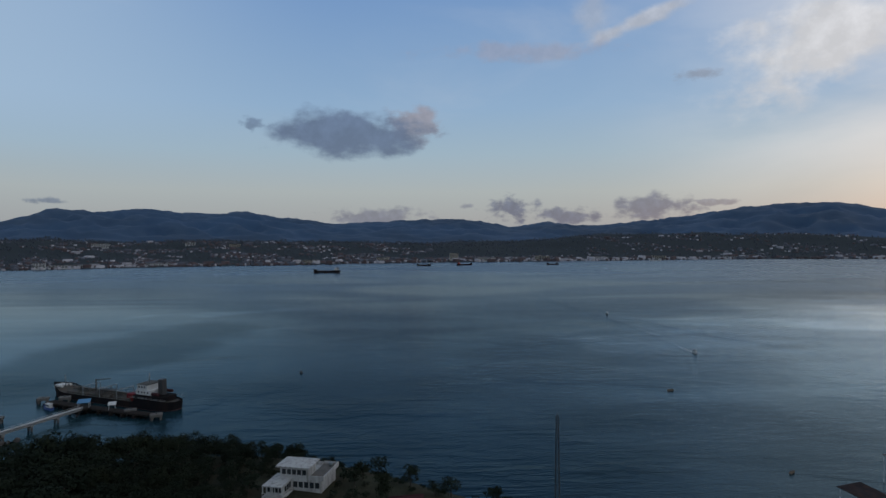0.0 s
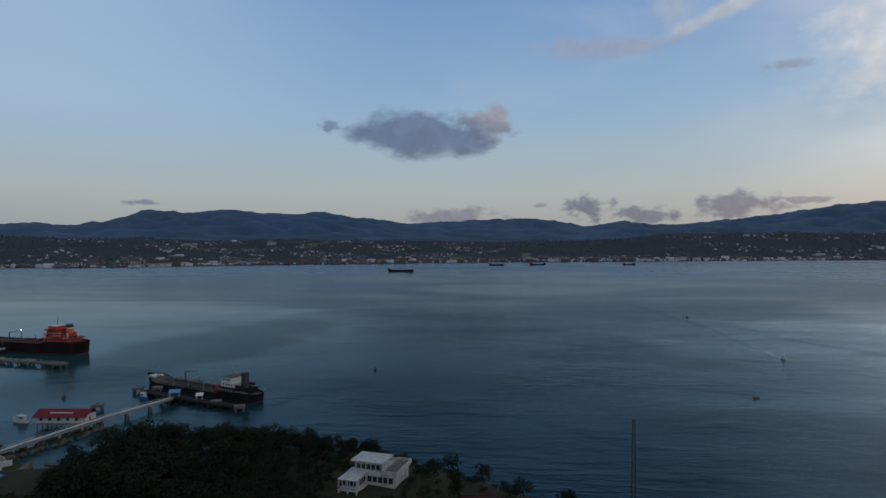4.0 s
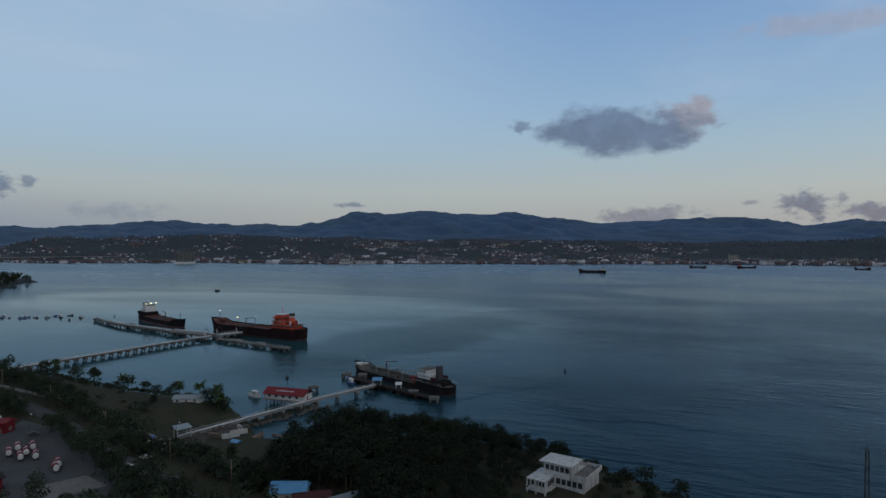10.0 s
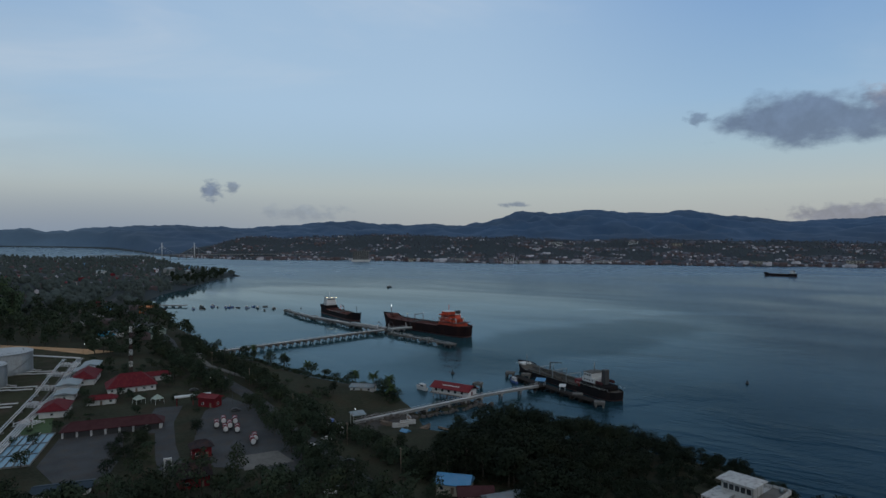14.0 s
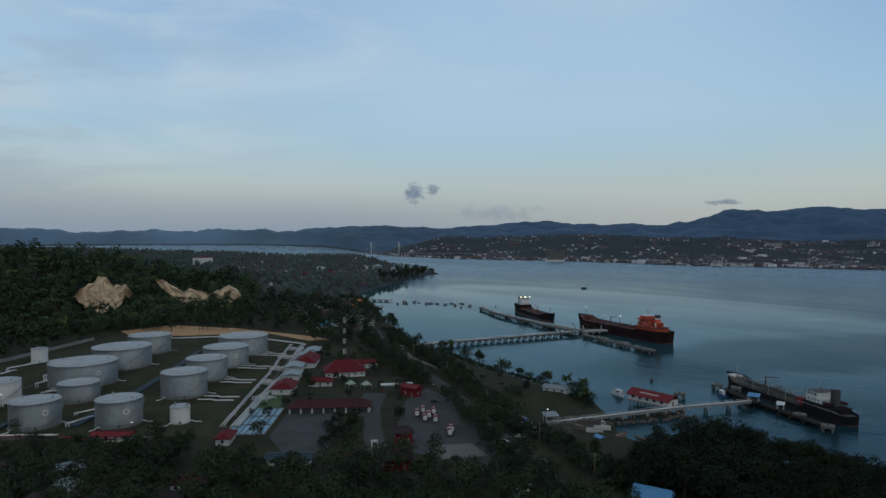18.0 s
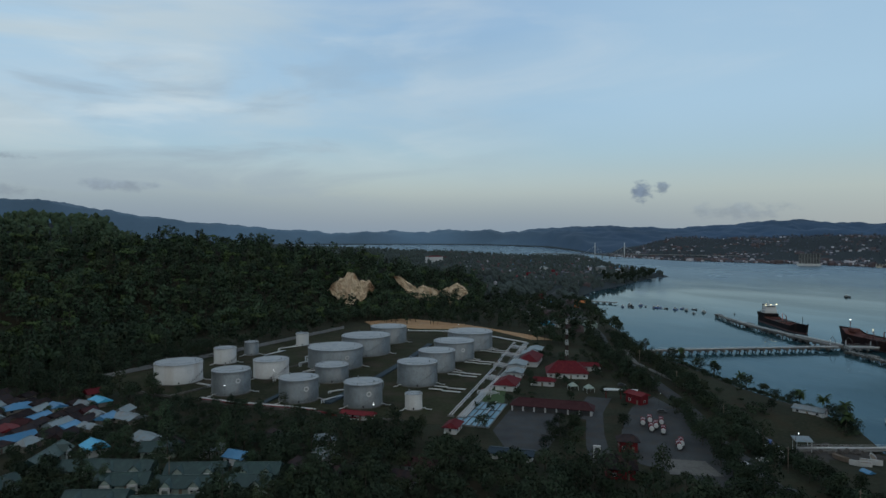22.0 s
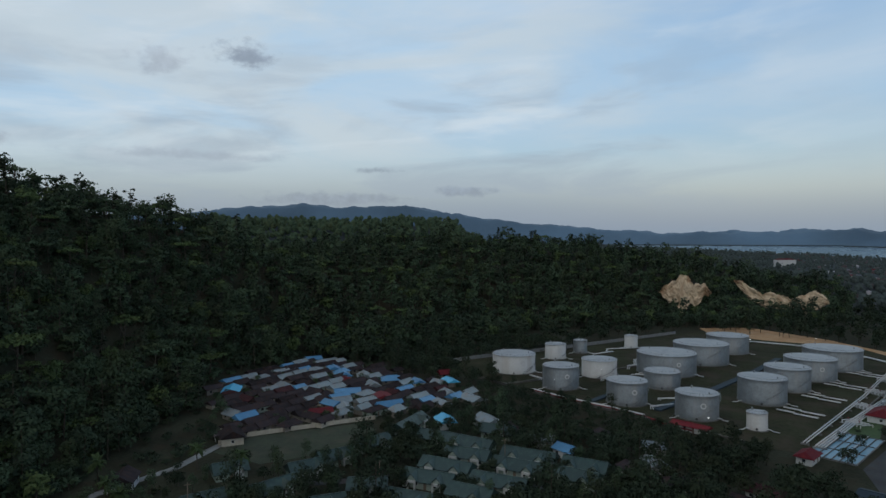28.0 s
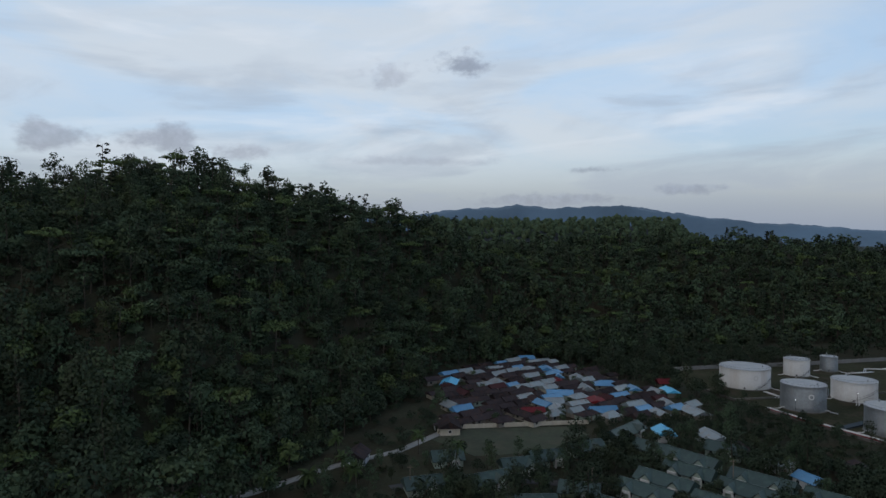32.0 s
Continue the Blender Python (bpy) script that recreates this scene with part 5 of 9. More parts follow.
def ship_mast(root, x, y, z, h, m, lamp=None, name="mast", glow=0.34):
    bm = bmesh.new()
    tube(bm, (x, y, z), (x, y, z + h), 0.28, 0.16, 8)
    box(bm, x - 0.10, y - h * 0.11, z + h * 0.74, x + 0.10, y + h * 0.11, z + h * 0.77)
    p = part(name, bm, m, root)
    if lamp:
        bm = bmesh.new()
        bmesh.ops.create_icosphere(bm, subdivisions=1, radius=glow, matrix=Matrix.Translation((x, y, z + h + glow)))
        part("lamp", bm, lamp, p, "lit deck lamp")
    return p


def rails(root, x0, x1, half_w, z, step=3.0, m=None):
    for s in (-1, 1):
        bm = bmesh.new()
        n = max(2, int((x1 - x0) / step))
        for i in range(n + 1):
            x = x0 + (x1 - x0) * i / n
            tube(bm, (x, s * half_w, z), (x, s * half_w, z + 1.05), 0.04, 0.04, 4, False)
        for dz in (0.5, 1.05):
            tube(bm, (x0, s * half_w, z + dz), (x1, s * half_w, z + dz), 0.035, 0.035, 4, False)
        part("railing", bm, m or M_WHITE, root)


def deck_gear(root, x0, x1, B, z, m, seed):
    """Cargo pipes, hatches, manifold, catwalk and ventilators along a tanker's deck."""
    rng = random.Random(seed)
    for k in (-1.2, 0.0, 1.2):
        bm = bmesh.new()
        tube(bm, (x0, k, z + 0.9), (x1, k, z + 0.9), 0.28, 0.28, 8)
        part("cargo_pipe", bm, m, root)
    for i in range(int((x1 - x0) / 7)):
        x = x0 + 3 + i * 7
        bm = bmesh.new()
        s = rng.choice((-1, 1))
        tube(bm, (x, s * B * 0.28, z), (x, s * B * 0.28, z + 0.9), 0.8, 0.8, 10)
        tube(bm, (x, s * B * 0.28, z + 0.9), (x, s * B * 0.28, z + 1.05), 0.95, 0.5, 10)
        part("tank_hatch", bm, m, root)
        bm = bmesh.new()
        tube(bm, (x + 2, -s * B * 0.3, z), (x + 2, -s * B * 0.3, z + 2.4), 0.14, 0.14, 6)
        tube(bm, (x + 2, -s * B * 0.3, z + 2.4), (x + 2, -s * B * 0.3, z + 2.8), 0.3, 0.3, 6)
        part("ventilator", bm, m, root)
    mid = (x0 + x1) / 2
    for k in range(4):
        bm = bmesh.new()
        x = mid - 3 + k * 2
        run(bm, [(x, -B * 0.42, z + 1.2), (x, B * 0.42, z + 1.2)], 0.22)
        part("manifold_pipe", bm, M_DARKSTEEL, root)
    bm = bmesh.new()
    tube(bm, (mid + 5, 0, z), (mid + 5, 0, z + 7), 0.45, 0.35, 10)
    tube(bm, (mid + 5, 0, z + 6.5), (mid - 7, 1.0, z + 8.5), 0.28, 0.16, 8)
    part("hose_crane", bm, m, root)


def orange_tanker():
    L, B = 113.0, 18.0
    ang = math.degrees(math.atan2(16, -117))
    root = thing("tanker_ship", pose(-370.5, 431.5, 0, 0, 0, ang), "large product tanker, dark red hull and signal-orange deckhouse", "ship", "moored ships")
    sh = hull_parts(root, L, B, 6.6, 2.6, 1.6, M_HULLRED, M_DECKRED)
    d = 6.6
    a = -L / 2
    block(root, "poop_house", a + 8, a + 30, B - 4, d + 1.6, d + 4.4, M_SHIPORANGE)
    block(root, "boat_deck", a + 6, a + 31.5, B - 1.6, d + 4.4, d + 4.7, M_DECKRED)
    block(root, "deckhouse", a + 13, a + 29, B - 6, d + 4.7, d + 7.4, M_SHIPORANGE)
    block(root, "bridge_deck", a + 12, a + 30, B - 4.5, d + 7.4, d + 7.65, M_DECKRED)
    block(root, "upper_house", a + 17, a + 28.5, B - 7, d + 7.65, d + 10.4, M_SHIPORANGE)
    block(root, "upper_deck", a + 16, a + 29.5, B - 5.5, d + 10.4, d + 10.65, M_DECKRED)
    wh = block(root, "wheelhouse", a + 20, a + 28, B - 8, d + 10.65, d + 13.2, M_SHIPORANGE)
    block(wh, "bridge_wing", a + 24, a + 27.5, B - 0.5, d + 10.65, d + 11.6, M_SHIPORANGE)
    block(wh, "top_deck", a + 19.5, a + 28.5, B - 7.4, d + 13.2, d + 13.4, M_WHITE)
    bridge_windows(wh, a + 28.05, B - 9, d + 12.0, 9)
    rails(root, a + 7, a + 31, B / 2 - 0.9, d + 4.7, 3.0, M_WHITE)
    rails(root, a + 13, a + 29.5, B / 2 - 2.4, d + 7.65, 3.0, M_WHITE)
    rails(root, a + 2, a + 30, B / 2 - 0.5, d + 1.7, 3.0, M_SHIPORANGE)
    for x, y in ((a + 10.5, 4.5), (a + 10.5, -4.5), (a + 30.5, 5.5)):
        bm = bmesh.new()
        tube(bm, (x, y, d + 4.6), (x, y, d + 7.6), 0.45, 0.45, 8)
        tube(bm, (x, y, d + 7.4), (x + 0.8, y, d + 8.0), 0.7, 0.8, 8)
        part("cowl_vent", bm, M_WHITE, root)
    for zz, x0, x1, w in ((d + 5.8, a + 14, a + 28, B - 6), (d + 8.8, a + 18, a + 28, B - 7), (d + 2.8, a + 9, a + 29, B - 4)):
        portholes(root, x0, x1, w, zz, 7)
    bm = bmesh.new()
    tube(bm, (a + 13, 0, d + 4.7), (a + 13, 0, d + 11.2), 2.7, 2.4, 16)
    fun = part("funnel", bm, M_SHIPORANGE, root, "orange funnel with a black top and a white band")
    bm = bmesh.new()
    tube(bm, (a + 13, 0, d + 11.2), (a + 13, 0, d + 12.3), 2.45, 2.45, 16)
    part("funnel_band", bm, M_WHITE, fun)
    bm = bmesh.new()
    tube(bm, (a + 13, 0, d + 12.3), (a + 13, 0, d + 14.8), 2.4, 2.3, 16)
    part("funnel_top", bm, M_DARKSTEEL, fun)
    ship_mast(root, a + 24, 0, d + 13.4, 6, M_SHIPORANGE)
    for s in (-1, 1):
        bm = bmesh.new()
        tube(bm, (a + 14, s * (B / 2 - 1.6), d + 6.4), (a + 21, s * (B / 2 - 1.6), d + 6.4), 1.15, 1.15, 10)
        part("lifeboat", bm, M_SHIPORANGE, root)
        bm = bmesh.new()
        for x in (a + 15, a + 20):
            run(bm, [(x, s * (B / 2 - 2.6), d + 5), (x, s * (B / 2 - 2.6), d + 8.4), (x, s * (B / 2 - 1.4), d + 8.8)], 0.16)
        part("davit", bm, M_WHITE, root)
    deck_gear(root, a + 38, L / 2 - 22, B, d, M_DECKRED, 3)
    rails(root, a + 36, L / 2 - 18, B / 2 - 0.4, d + 0.2, 3.5, M_DECKRED)
    block(root, "forecastle_locker", L / 2 - 16, L / 2 - 10, 6, d + 2.6, d + 5.2, M_DECKRED)
    ship_mast(root, L / 2 - 9, 0, d + 3, 8.5, M_DECKRED, M_LAMP, "foremast")
    ship_mast(root, 6, -4, d, 8.0, M_DECKRED, M_LAMP, "derrick_post")
    ship_mast(root, 20, 3, d, 7.0, M_DECKRED, M_LAMPWARM, "derrick_post")
    for x in (-12, 30):
        ship_mast(root, x, 0, d, 5.5, M_DECKRED, None, "vent_post")
    for s in (-1, 1):
        bm = bmesh.new()
        box(bm, L / 2 - 7, s * 3.4 - 0.3, d + 0.6, L / 2 - 5.5, s * 3.4 + 0.3, d + 2.6)
        part("anchor_pocket", bm, M_DARKSTEEL, root)


def white_house_tanker():
    L, B = 87.0, 13.0
    ang = math.degrees(math.atan2(34, -83))
    root = thing("tanker_ship", pose(-171.5, 323.5, 0, 0, 0, ang), "small coastal tanker, black hull and white deckhouse aft", "ship", "moored ships")
    hull_parts(root, L, B, 2.2, 1.7, 1.3, M_HULLBLACK, M_DECKGREY, 0.3)
    d, a = 2.2, -43.5
    block(root, "poop_house", a + 6, a + 24, B - 2.5, d + 1.3, d + 4.0, M_HULLBLACK)
    block(root, "deckhouse", a + 13, a + 23, B - 4, d + 4.4, d + 6.9, M_WHITE)
    wh = block(root, "wheelhouse", a + 15.5, a + 22, B - 4, d + 6.9, d + 9.4, M_WHITE)
    bridge_windows(wh, a + 22.05, B - 5, d + 8.0, 9)
    portholes(root, a + 8, a + 23, B - 2.5, d + 2.8, 6)
    portholes(root, a + 14, a + 22, B - 4, d + 5.3, 4)
    portholes(root, a + 16, a + 21.5, B - 4, d + 7.8, 3, 1.0, 1.0)
    block(root, "monkey_deck", a + 15, a + 22.4, B - 3.4, d + 9.4, d + 9.62, M_DECKGREY, "dark stained top deck")
    block(root, "forecastle_bulwark", 36.5, 41.5, 5.0, d + 1.7, d + 3.4, M_WHITE, "white-painted forecastle gear")
    fun = block(root, "funnel", a + 8.5, a + 11.6, 3.0, d + 4.4, d + 11.6, M_DARKSTEEL, "black funnel", 0.4)
    block(fun, "funnel_cap", a + 8.6, a + 11.4, 3.2, d + 11.6, d + 12.1, M_DARKSTEEL)
    block(root, "trunk_deck", a + 28, 30, 7.5, d, d + 1.3, M_DECKGREY)
    block(root, "pump_room", a + 27, a + 31, 6, d, d + 3.6, M_REDPAINT, "faded red pump room")
    deck_gear(root, a + 31, 28, B, d + 1.3, M_DECKGREY, 8)
    for x in (-8, 4, 16):
        bm = bmesh.new()
        run(bm, [(x, -B * 0.4, d), (x, -B * 0.4, d + 5.2), (x, B * 0.4, d + 5.2), (x, B * 0.4, d)], 0.2)
        part("hose_gantry", bm, M_ZINCROOF, root, "white pipe gantry frame")
    bm = bmesh.new()
    box(bm, -18, -0.6, d + 3.0, 30, 0.6, d + 3.15)
    for i in range(13):
        tube(bm, (-18 + i * 4, 0, d + 1.2), (-18 + i * 4, 0, d + 3.1), 0.08, 0.08, 5)
    part("catwalk", bm, M_DECKGREY, root)
    rails(root, -18, 30, B / 2 - 0.3, d + 0.2, 3.0, M_ZINCROOF)
    rails(root, -18, 30, 0.6, d + 3.15, 3.0, M_ZINCROOF)
    rails(root, a + 2, a + 26, B / 2 - 0.5, d + 2.5)
    rails(root, 33, 42, 3.6, d + 2.4)
    ship_mast(root, 36, 0, d + 1.2, 8.0, M_ZINCROOF, None, "foremast")
    ship_mast(root, a + 18.5, 0, d + 9.6, 5, M_ZINCROOF)
    for x, y in ((36, -2.5), (36, 2.5), (39, 0)):
        bm = bmesh.new()
        tube(bm, (x - 0.8, y, d + 3.0), (x + 0.8, y, d + 3.0), 0.7, 0.7, 10)
        part("winch", bm, M_WHITE, root)
    for s in (-1, 1):
        bm = bmesh.new()
        tube(bm, (a + 8, s * 4.4, d + 5.4), (a + 12, s * 4.4, d + 5.4), 0.8, 0.8, 10)
        part("lifeboat", bm, M_DULLRED, root)


def lit_tanker():
    L, B = 97.0, 15.0
    ang = math.degrees(math.atan2(-34, 95))
    root = thing("tanker_ship", pose(-505, 451, 0, 0, 0, ang), "black-hulled tanker with a floodlit cream deckhouse", "ship", "moored ships")
    hull_parts(root, L, B, 4.5, 2.0, 1.6, M_HULLBLACK, M_DECKRED, 1.2)
    d, a = 4.5, -48.5
    block(root, "poop_house", a + 4, a + 24, B - 2, d + 2, d + 5, M_HULLBLACK)
    block(root, "deckhouse", a + 12, a + 22, B - 4, d + 5, d + 8.2, M_WHITE)
    wh = block(root, "wheelhouse", a + 14, a + 21, B - 5, d + 8.2, d + 12.6, M_WHITE)
    bridge_windows(wh, a + 21.05, B - 6, d + 11.0, 9)
    portholes(root, a + 11, a + 21, B - 3, d + 6.2, 5)
    portholes(root, a + 15, a + 20, B - 5, d + 9.2, 3)
    block(root, "funnel", a + 5.5, a + 9.5, 4.5, d + 5, d + 13, M_DARKSTEEL, "black funnel", 0.5)
    for y in (-5, 0, 5):
        bm = bmesh.new()
        bmesh.ops.create_icosphere(bm, subdivisions=1, radius=0.45, matrix=Matrix.Translation((a + 21.8, y, d + 13.6)))
        part("floodlight", bm, M_LAMPWARM, root, "warm floodlight on the bridge front")
    deck_gear(root, a + 26, 30, B, d, M_DECKRED, 5)
    rails(root, a + 26, 34, B / 2 - 0.4, d + 0.2)
    ship_mast(root, 42, 0, d + 3, 7, M_HULLBLACK, None, "foremast")
    ship_mast(root, 0, 0, d, 8, M_SHIPORANGE, None, "derrick_post")
    ship_mast(root, a + 16, 0, d + 12.6, 5, M_WHITE)


def coaster(x, y, L, ang, house_mat, label, hull=None):
    root = thing("cargo_ship", pose(x, y, 0, 0, 0, ang), label, "ship", "ships at anchor")
    hull_parts(root, L, L * 0.16, L * 0.055, 2.0, 1.5, hull or M_HULLBLACK, M_DECKGREY, 0.5)
    d, a, B = L * 0.055, -L / 2, L * 0.16
    block(root, "deckhouse", a + L * 0.05, a + L * 0.2, B * 0.8, d + 1.2, d + L * 0.09, house_mat)
    wh = block(root, "wheelhouse", a + L * 0.10, a + L * 0.19, B * 0.85, d + L * 0.09, d + L * 0.13, house_mat)
    bridge_windows(wh, a + L * 0.19 + 0.1, B * 0.8, d + L * 0.10, 6)
    block(root, "funnel", a + L * 0.06, a + L * 0.09, B * 0.3, d + L * 0.09, d + L * 0.15, M_DARKSTEEL)
    for k in range(3):
        block(root, "hatch_cover", a + L * (0.28 + k * 0.19), a + L * (0.44 + k * 0.19), B * 0.6, d, d + 1.5, M_DECKGREY)
    ship_mast(root, L * 0.40, 0, d + 2, L * 0.1, M_WHITE)
    ship_mast(root, 0, 0, d, L * 0.12, M_DARKSTEEL)


orange_tanker()
white_house_tanker()
lit_tanker()
coaster(-275, 1480, 62, 176, M_WHITE, "dark cargo ship at anchor in the strait")
coaster(-55, 1800, 40, 175, M_WHITE, "small dark freighter near the far shore")
coaster(62, 1822, 44, 5, M_SHIPORANGE, "small freighter with an orange deckhouse near the far shore", M_HULLRED)
coaster(322, 1835, 34, 185, M_DARKSTEEL, "low dark barge and tug near the far shore")
coaster(710, 2090, 40, 180, M_WHITE, "white ferry lying off the far waterfront", M_WHITE)


# ---- piers and jetties ----
def trestle(name, pts, width, top, label, step=8.0, rail=True, pipes=1, bent=True, deckm=M_CONCRETE, railm=M_PIPE, flare=0.9):
    """A pier on piled bents: deck slabs, crossheads, piles, pipes and a handrail."""
    root = thing(name, Matrix(), label, "pier", "piers")
    for a, b in zip(pts, pts[1:]):
        ln, ang = math.dist(a, b), math.degrees(math.atan2(b[1] - a[1], b[0] - a[0]))
        n = max(1, round(ln / step))
        base = pose(a[0], a[1], 0, 0, 0, ang)
        for i in range(n):
            x0, x1 = ln * i / n, ln * (i + 1) / n
            bm = bmesh.new()
            box(bm, x0 + 0.04, -width / 2, top - 0.7, x1 - 0.04, width / 2, top)
            part("deck_slab", bm, deckm, root, at=base)
            if bent:
                bm = bmesh.new()
                box(bm, x0 - 0.6, -width / 2 - flare, top - 1.9, x0 + 0.6, width / 2 + flare, top - 0.7)
                part("crosshead", bm, deckm, root, at=base)
                for s in (-1, 1):
                    bm = bmesh.new()
                    tube(bm, (x0, s * width * 0.38, -4), (x0, s * width * 0.38, top - 1.9), 0.42, 0.42, 8)
                    part("support_post", bm, M_ROCK, root, at=base)
        for k in range(pipes):
            bm = bmesh.new()
            y = -width / 2 + 0.5 + k * 0.7
            tube(bm, (0, y, top + 0.5), (ln, y, top + 0.5), 0.26, 0.26, 8)
            part("pipe", bm, M_PIPE, root, "white cargo pipe", at=base)
        if rail:
            for s in (-1, 1):
                bm = bmesh.new()
                for i in range(n * 2 + 1):
                    tube(bm, (ln * i / n / 2, s * width / 2, top), (ln * i / n / 2, s * width / 2, top + 1.05), 0.05, 0.05, 4, False)
                tube(bm, (0, s * width / 2, top + 1.05), (ln, s * width / 2, top + 1.05), 0.05, 0.05, 4, False)
                part("handrail", bm, railm, root, at=base)
    return root


def dolphin(x, y, w, d, rot, top=3.2):
    root = thing("mooring_dolphin", pose(x, y, 0, 0, 0, rot), "stained concrete mooring dolphin on piles", "dolphin", "mooring dolphins")
    bm = bmesh.new()
    box(bm, -w / 2, -d / 2, top - 1.2, w / 2, d / 2, top)
    part("pile_cap", bm, M_CONC_DARK, root)
    for sx in (-1, 1):
        for sy in (-1, 1):
            bm = bmesh.new()
            tube(bm, (sx * w * 0.36, sy * d * 0.36, -4), (sx * w * 0.36, sy * d * 0.36, top - 1.2), 0.4, 0.4, 8)
            part("support_post", bm, M_CONC_DARK, root)
    bm = bmesh.new()
    tube(bm, (0, 0, top), (0, 0, top + 0.7), 0.35, 0.45, 8)
    part("bollard", bm, M_DARKSTEEL, root)
    bm = bmesh.new()
    box(bm, -w / 2 - 0.4, -d * 0.3, 0.2, -w / 2, d * 0.3, top)
    part("fender", bm, M_DARKSTEEL, root)


trestle("trestle_pier", [(-409, 224), (-404, 275), (-397, 330), (-391, 380), (-386, 394)], 4.2, 2.9, "long white-railed concrete pier on piles", 6.0, True, 3, True, M_CONC_DARK)
trestle("pier_arm", [(-389, 397), (-402, 399), (-440, 402)], 9.0, 3.5, "wide concrete berth with pipework", 8.0, True, 2, True, M_CONC_DARK)
trestle("pier_arm", [(-440, 402), (-515, 414), (-540, 422)], 4.0, 3.3, "concrete walkway on piles to the outer berth", 10.0, True, 2, True, M_CONC_DARK)
trestle("pier_arm", [(-548, 425), (-577, 436)], 2.4, 3.3, "narrow walkway to the outermost dolphin", 10.0, True, 0)
trestle("loading_platform", [(-384, 400), (-380, 412), (-377, 419)], 10.0, 3.6, "concrete loading platform with pipework", 6.0, True, 3)
trestle("pier_arm", [(-374, 390), (-331, 382), (-300, 377)], 3.0, 2.6, "low concrete walkway to the mooring dolphins", 9.0, True, 0, True, M_CONC_DARK)
for x, y, w, d in ((-579, 437, 6, 6), (-544, 424, 6, 6), (-512, 420, 8, 6), (-470, 412, 9, 6), (-432, 407, 8, 6), (-352, 388, 7, 6), (-326, 384, 7, 6), (-297, 376, 9, 6)):
    dolphin(x, y, w, d, -10)
for x, y in ((-386, 401), (-392, 393), (-378, 415)):
    root = thing("marine_crane", pose(x, y, 3.3, 0, 0, random.uniform(0, 60)), "small steel cargo crane on the berth", "crane", "berth cranes")
    bm = bmesh.new()
    tube(bm, (0, 0, 0), (0, 0, 4.5), 0.3, 0.25, 8)
    part("riser", bm, M_PIPE, root)
    bm = bmesh.new()
    run(bm, [(0, 0, 4.4), (1.5, 0, 7.0), (4.0, 0, 4.5), (4.2, 0, 2.0)], 0.2)
    part("arm", bm, M_DARKSTEEL, root)

trestle("jetty", [(-203, 189), (-197, 213), (-191, 240), (-186, 261), (-174, 298)], 2.4, 3.2, "long pale concrete jetty with a white pipe", 12.0, True, 2, flare=0.1)
trestle("berth_platform", [(-200, 316), (-180, 307), (-158, 299), (-138, 292)], 5.0, 2.2, "dark timber and concrete berth beside the coastal tanker", 7.0, False, 0, True, M_TARRED)
trestle("berth_platform", [(-177, 297), (-174, 303)], 7.0, 3.0, "jetty head platform with a small shelter", 6.0, True, 0, True, M_TARRED, M_DARKSTEEL)
for x, y in ((-206, 320), (-196, 322), (-134, 290), (-150, 298), (-205, 285)):
    dolphin(x, y, 5, 4, 20, 2.8)


def shelter(x, y, z, w, d, h, roofm, label, rot=0, name="shelter"):
    root = thing(name, pose(x, y, z, 0, 0, rot), label, "shelter", "shelters")
    for sx in (-1, 1):
        for sy in (-1, 1):
            bm = bmesh.new()
            tube(bm, (sx * w * 0.45, sy * d * 0.45, -0.2), (sx * w * 0.45, sy * d * 0.45, h), 0.1, 0.1, 6)
            part("post", bm, M_WHITE, root)
    bm = bmesh.new()
    box(bm, -w / 2 - 0.3, -d / 2 - 0.3, h, w / 2 + 0.3, d / 2 + 0.3, h + 0.12)
    for v in bm.verts:
        v.co.z += v.co.y / d * 0.8
    part("roof", bm, roofm, root)
    return root


shelter(-174, 301, 3.2, 5, 4, 2.8, M_BLUEROOF, "blue-roofed shelter on the jetty head", 20)
shelter(-160, 300, 2.6, 3, 2, 2.4, M_WHITE, "small white roof over the jetty valves", 20)
shelter(-202, 190, gz(-202, 190), 6, 4, 4.6, M_ZINCROOF, "open steel canopy lit at the jetty gate", 70)


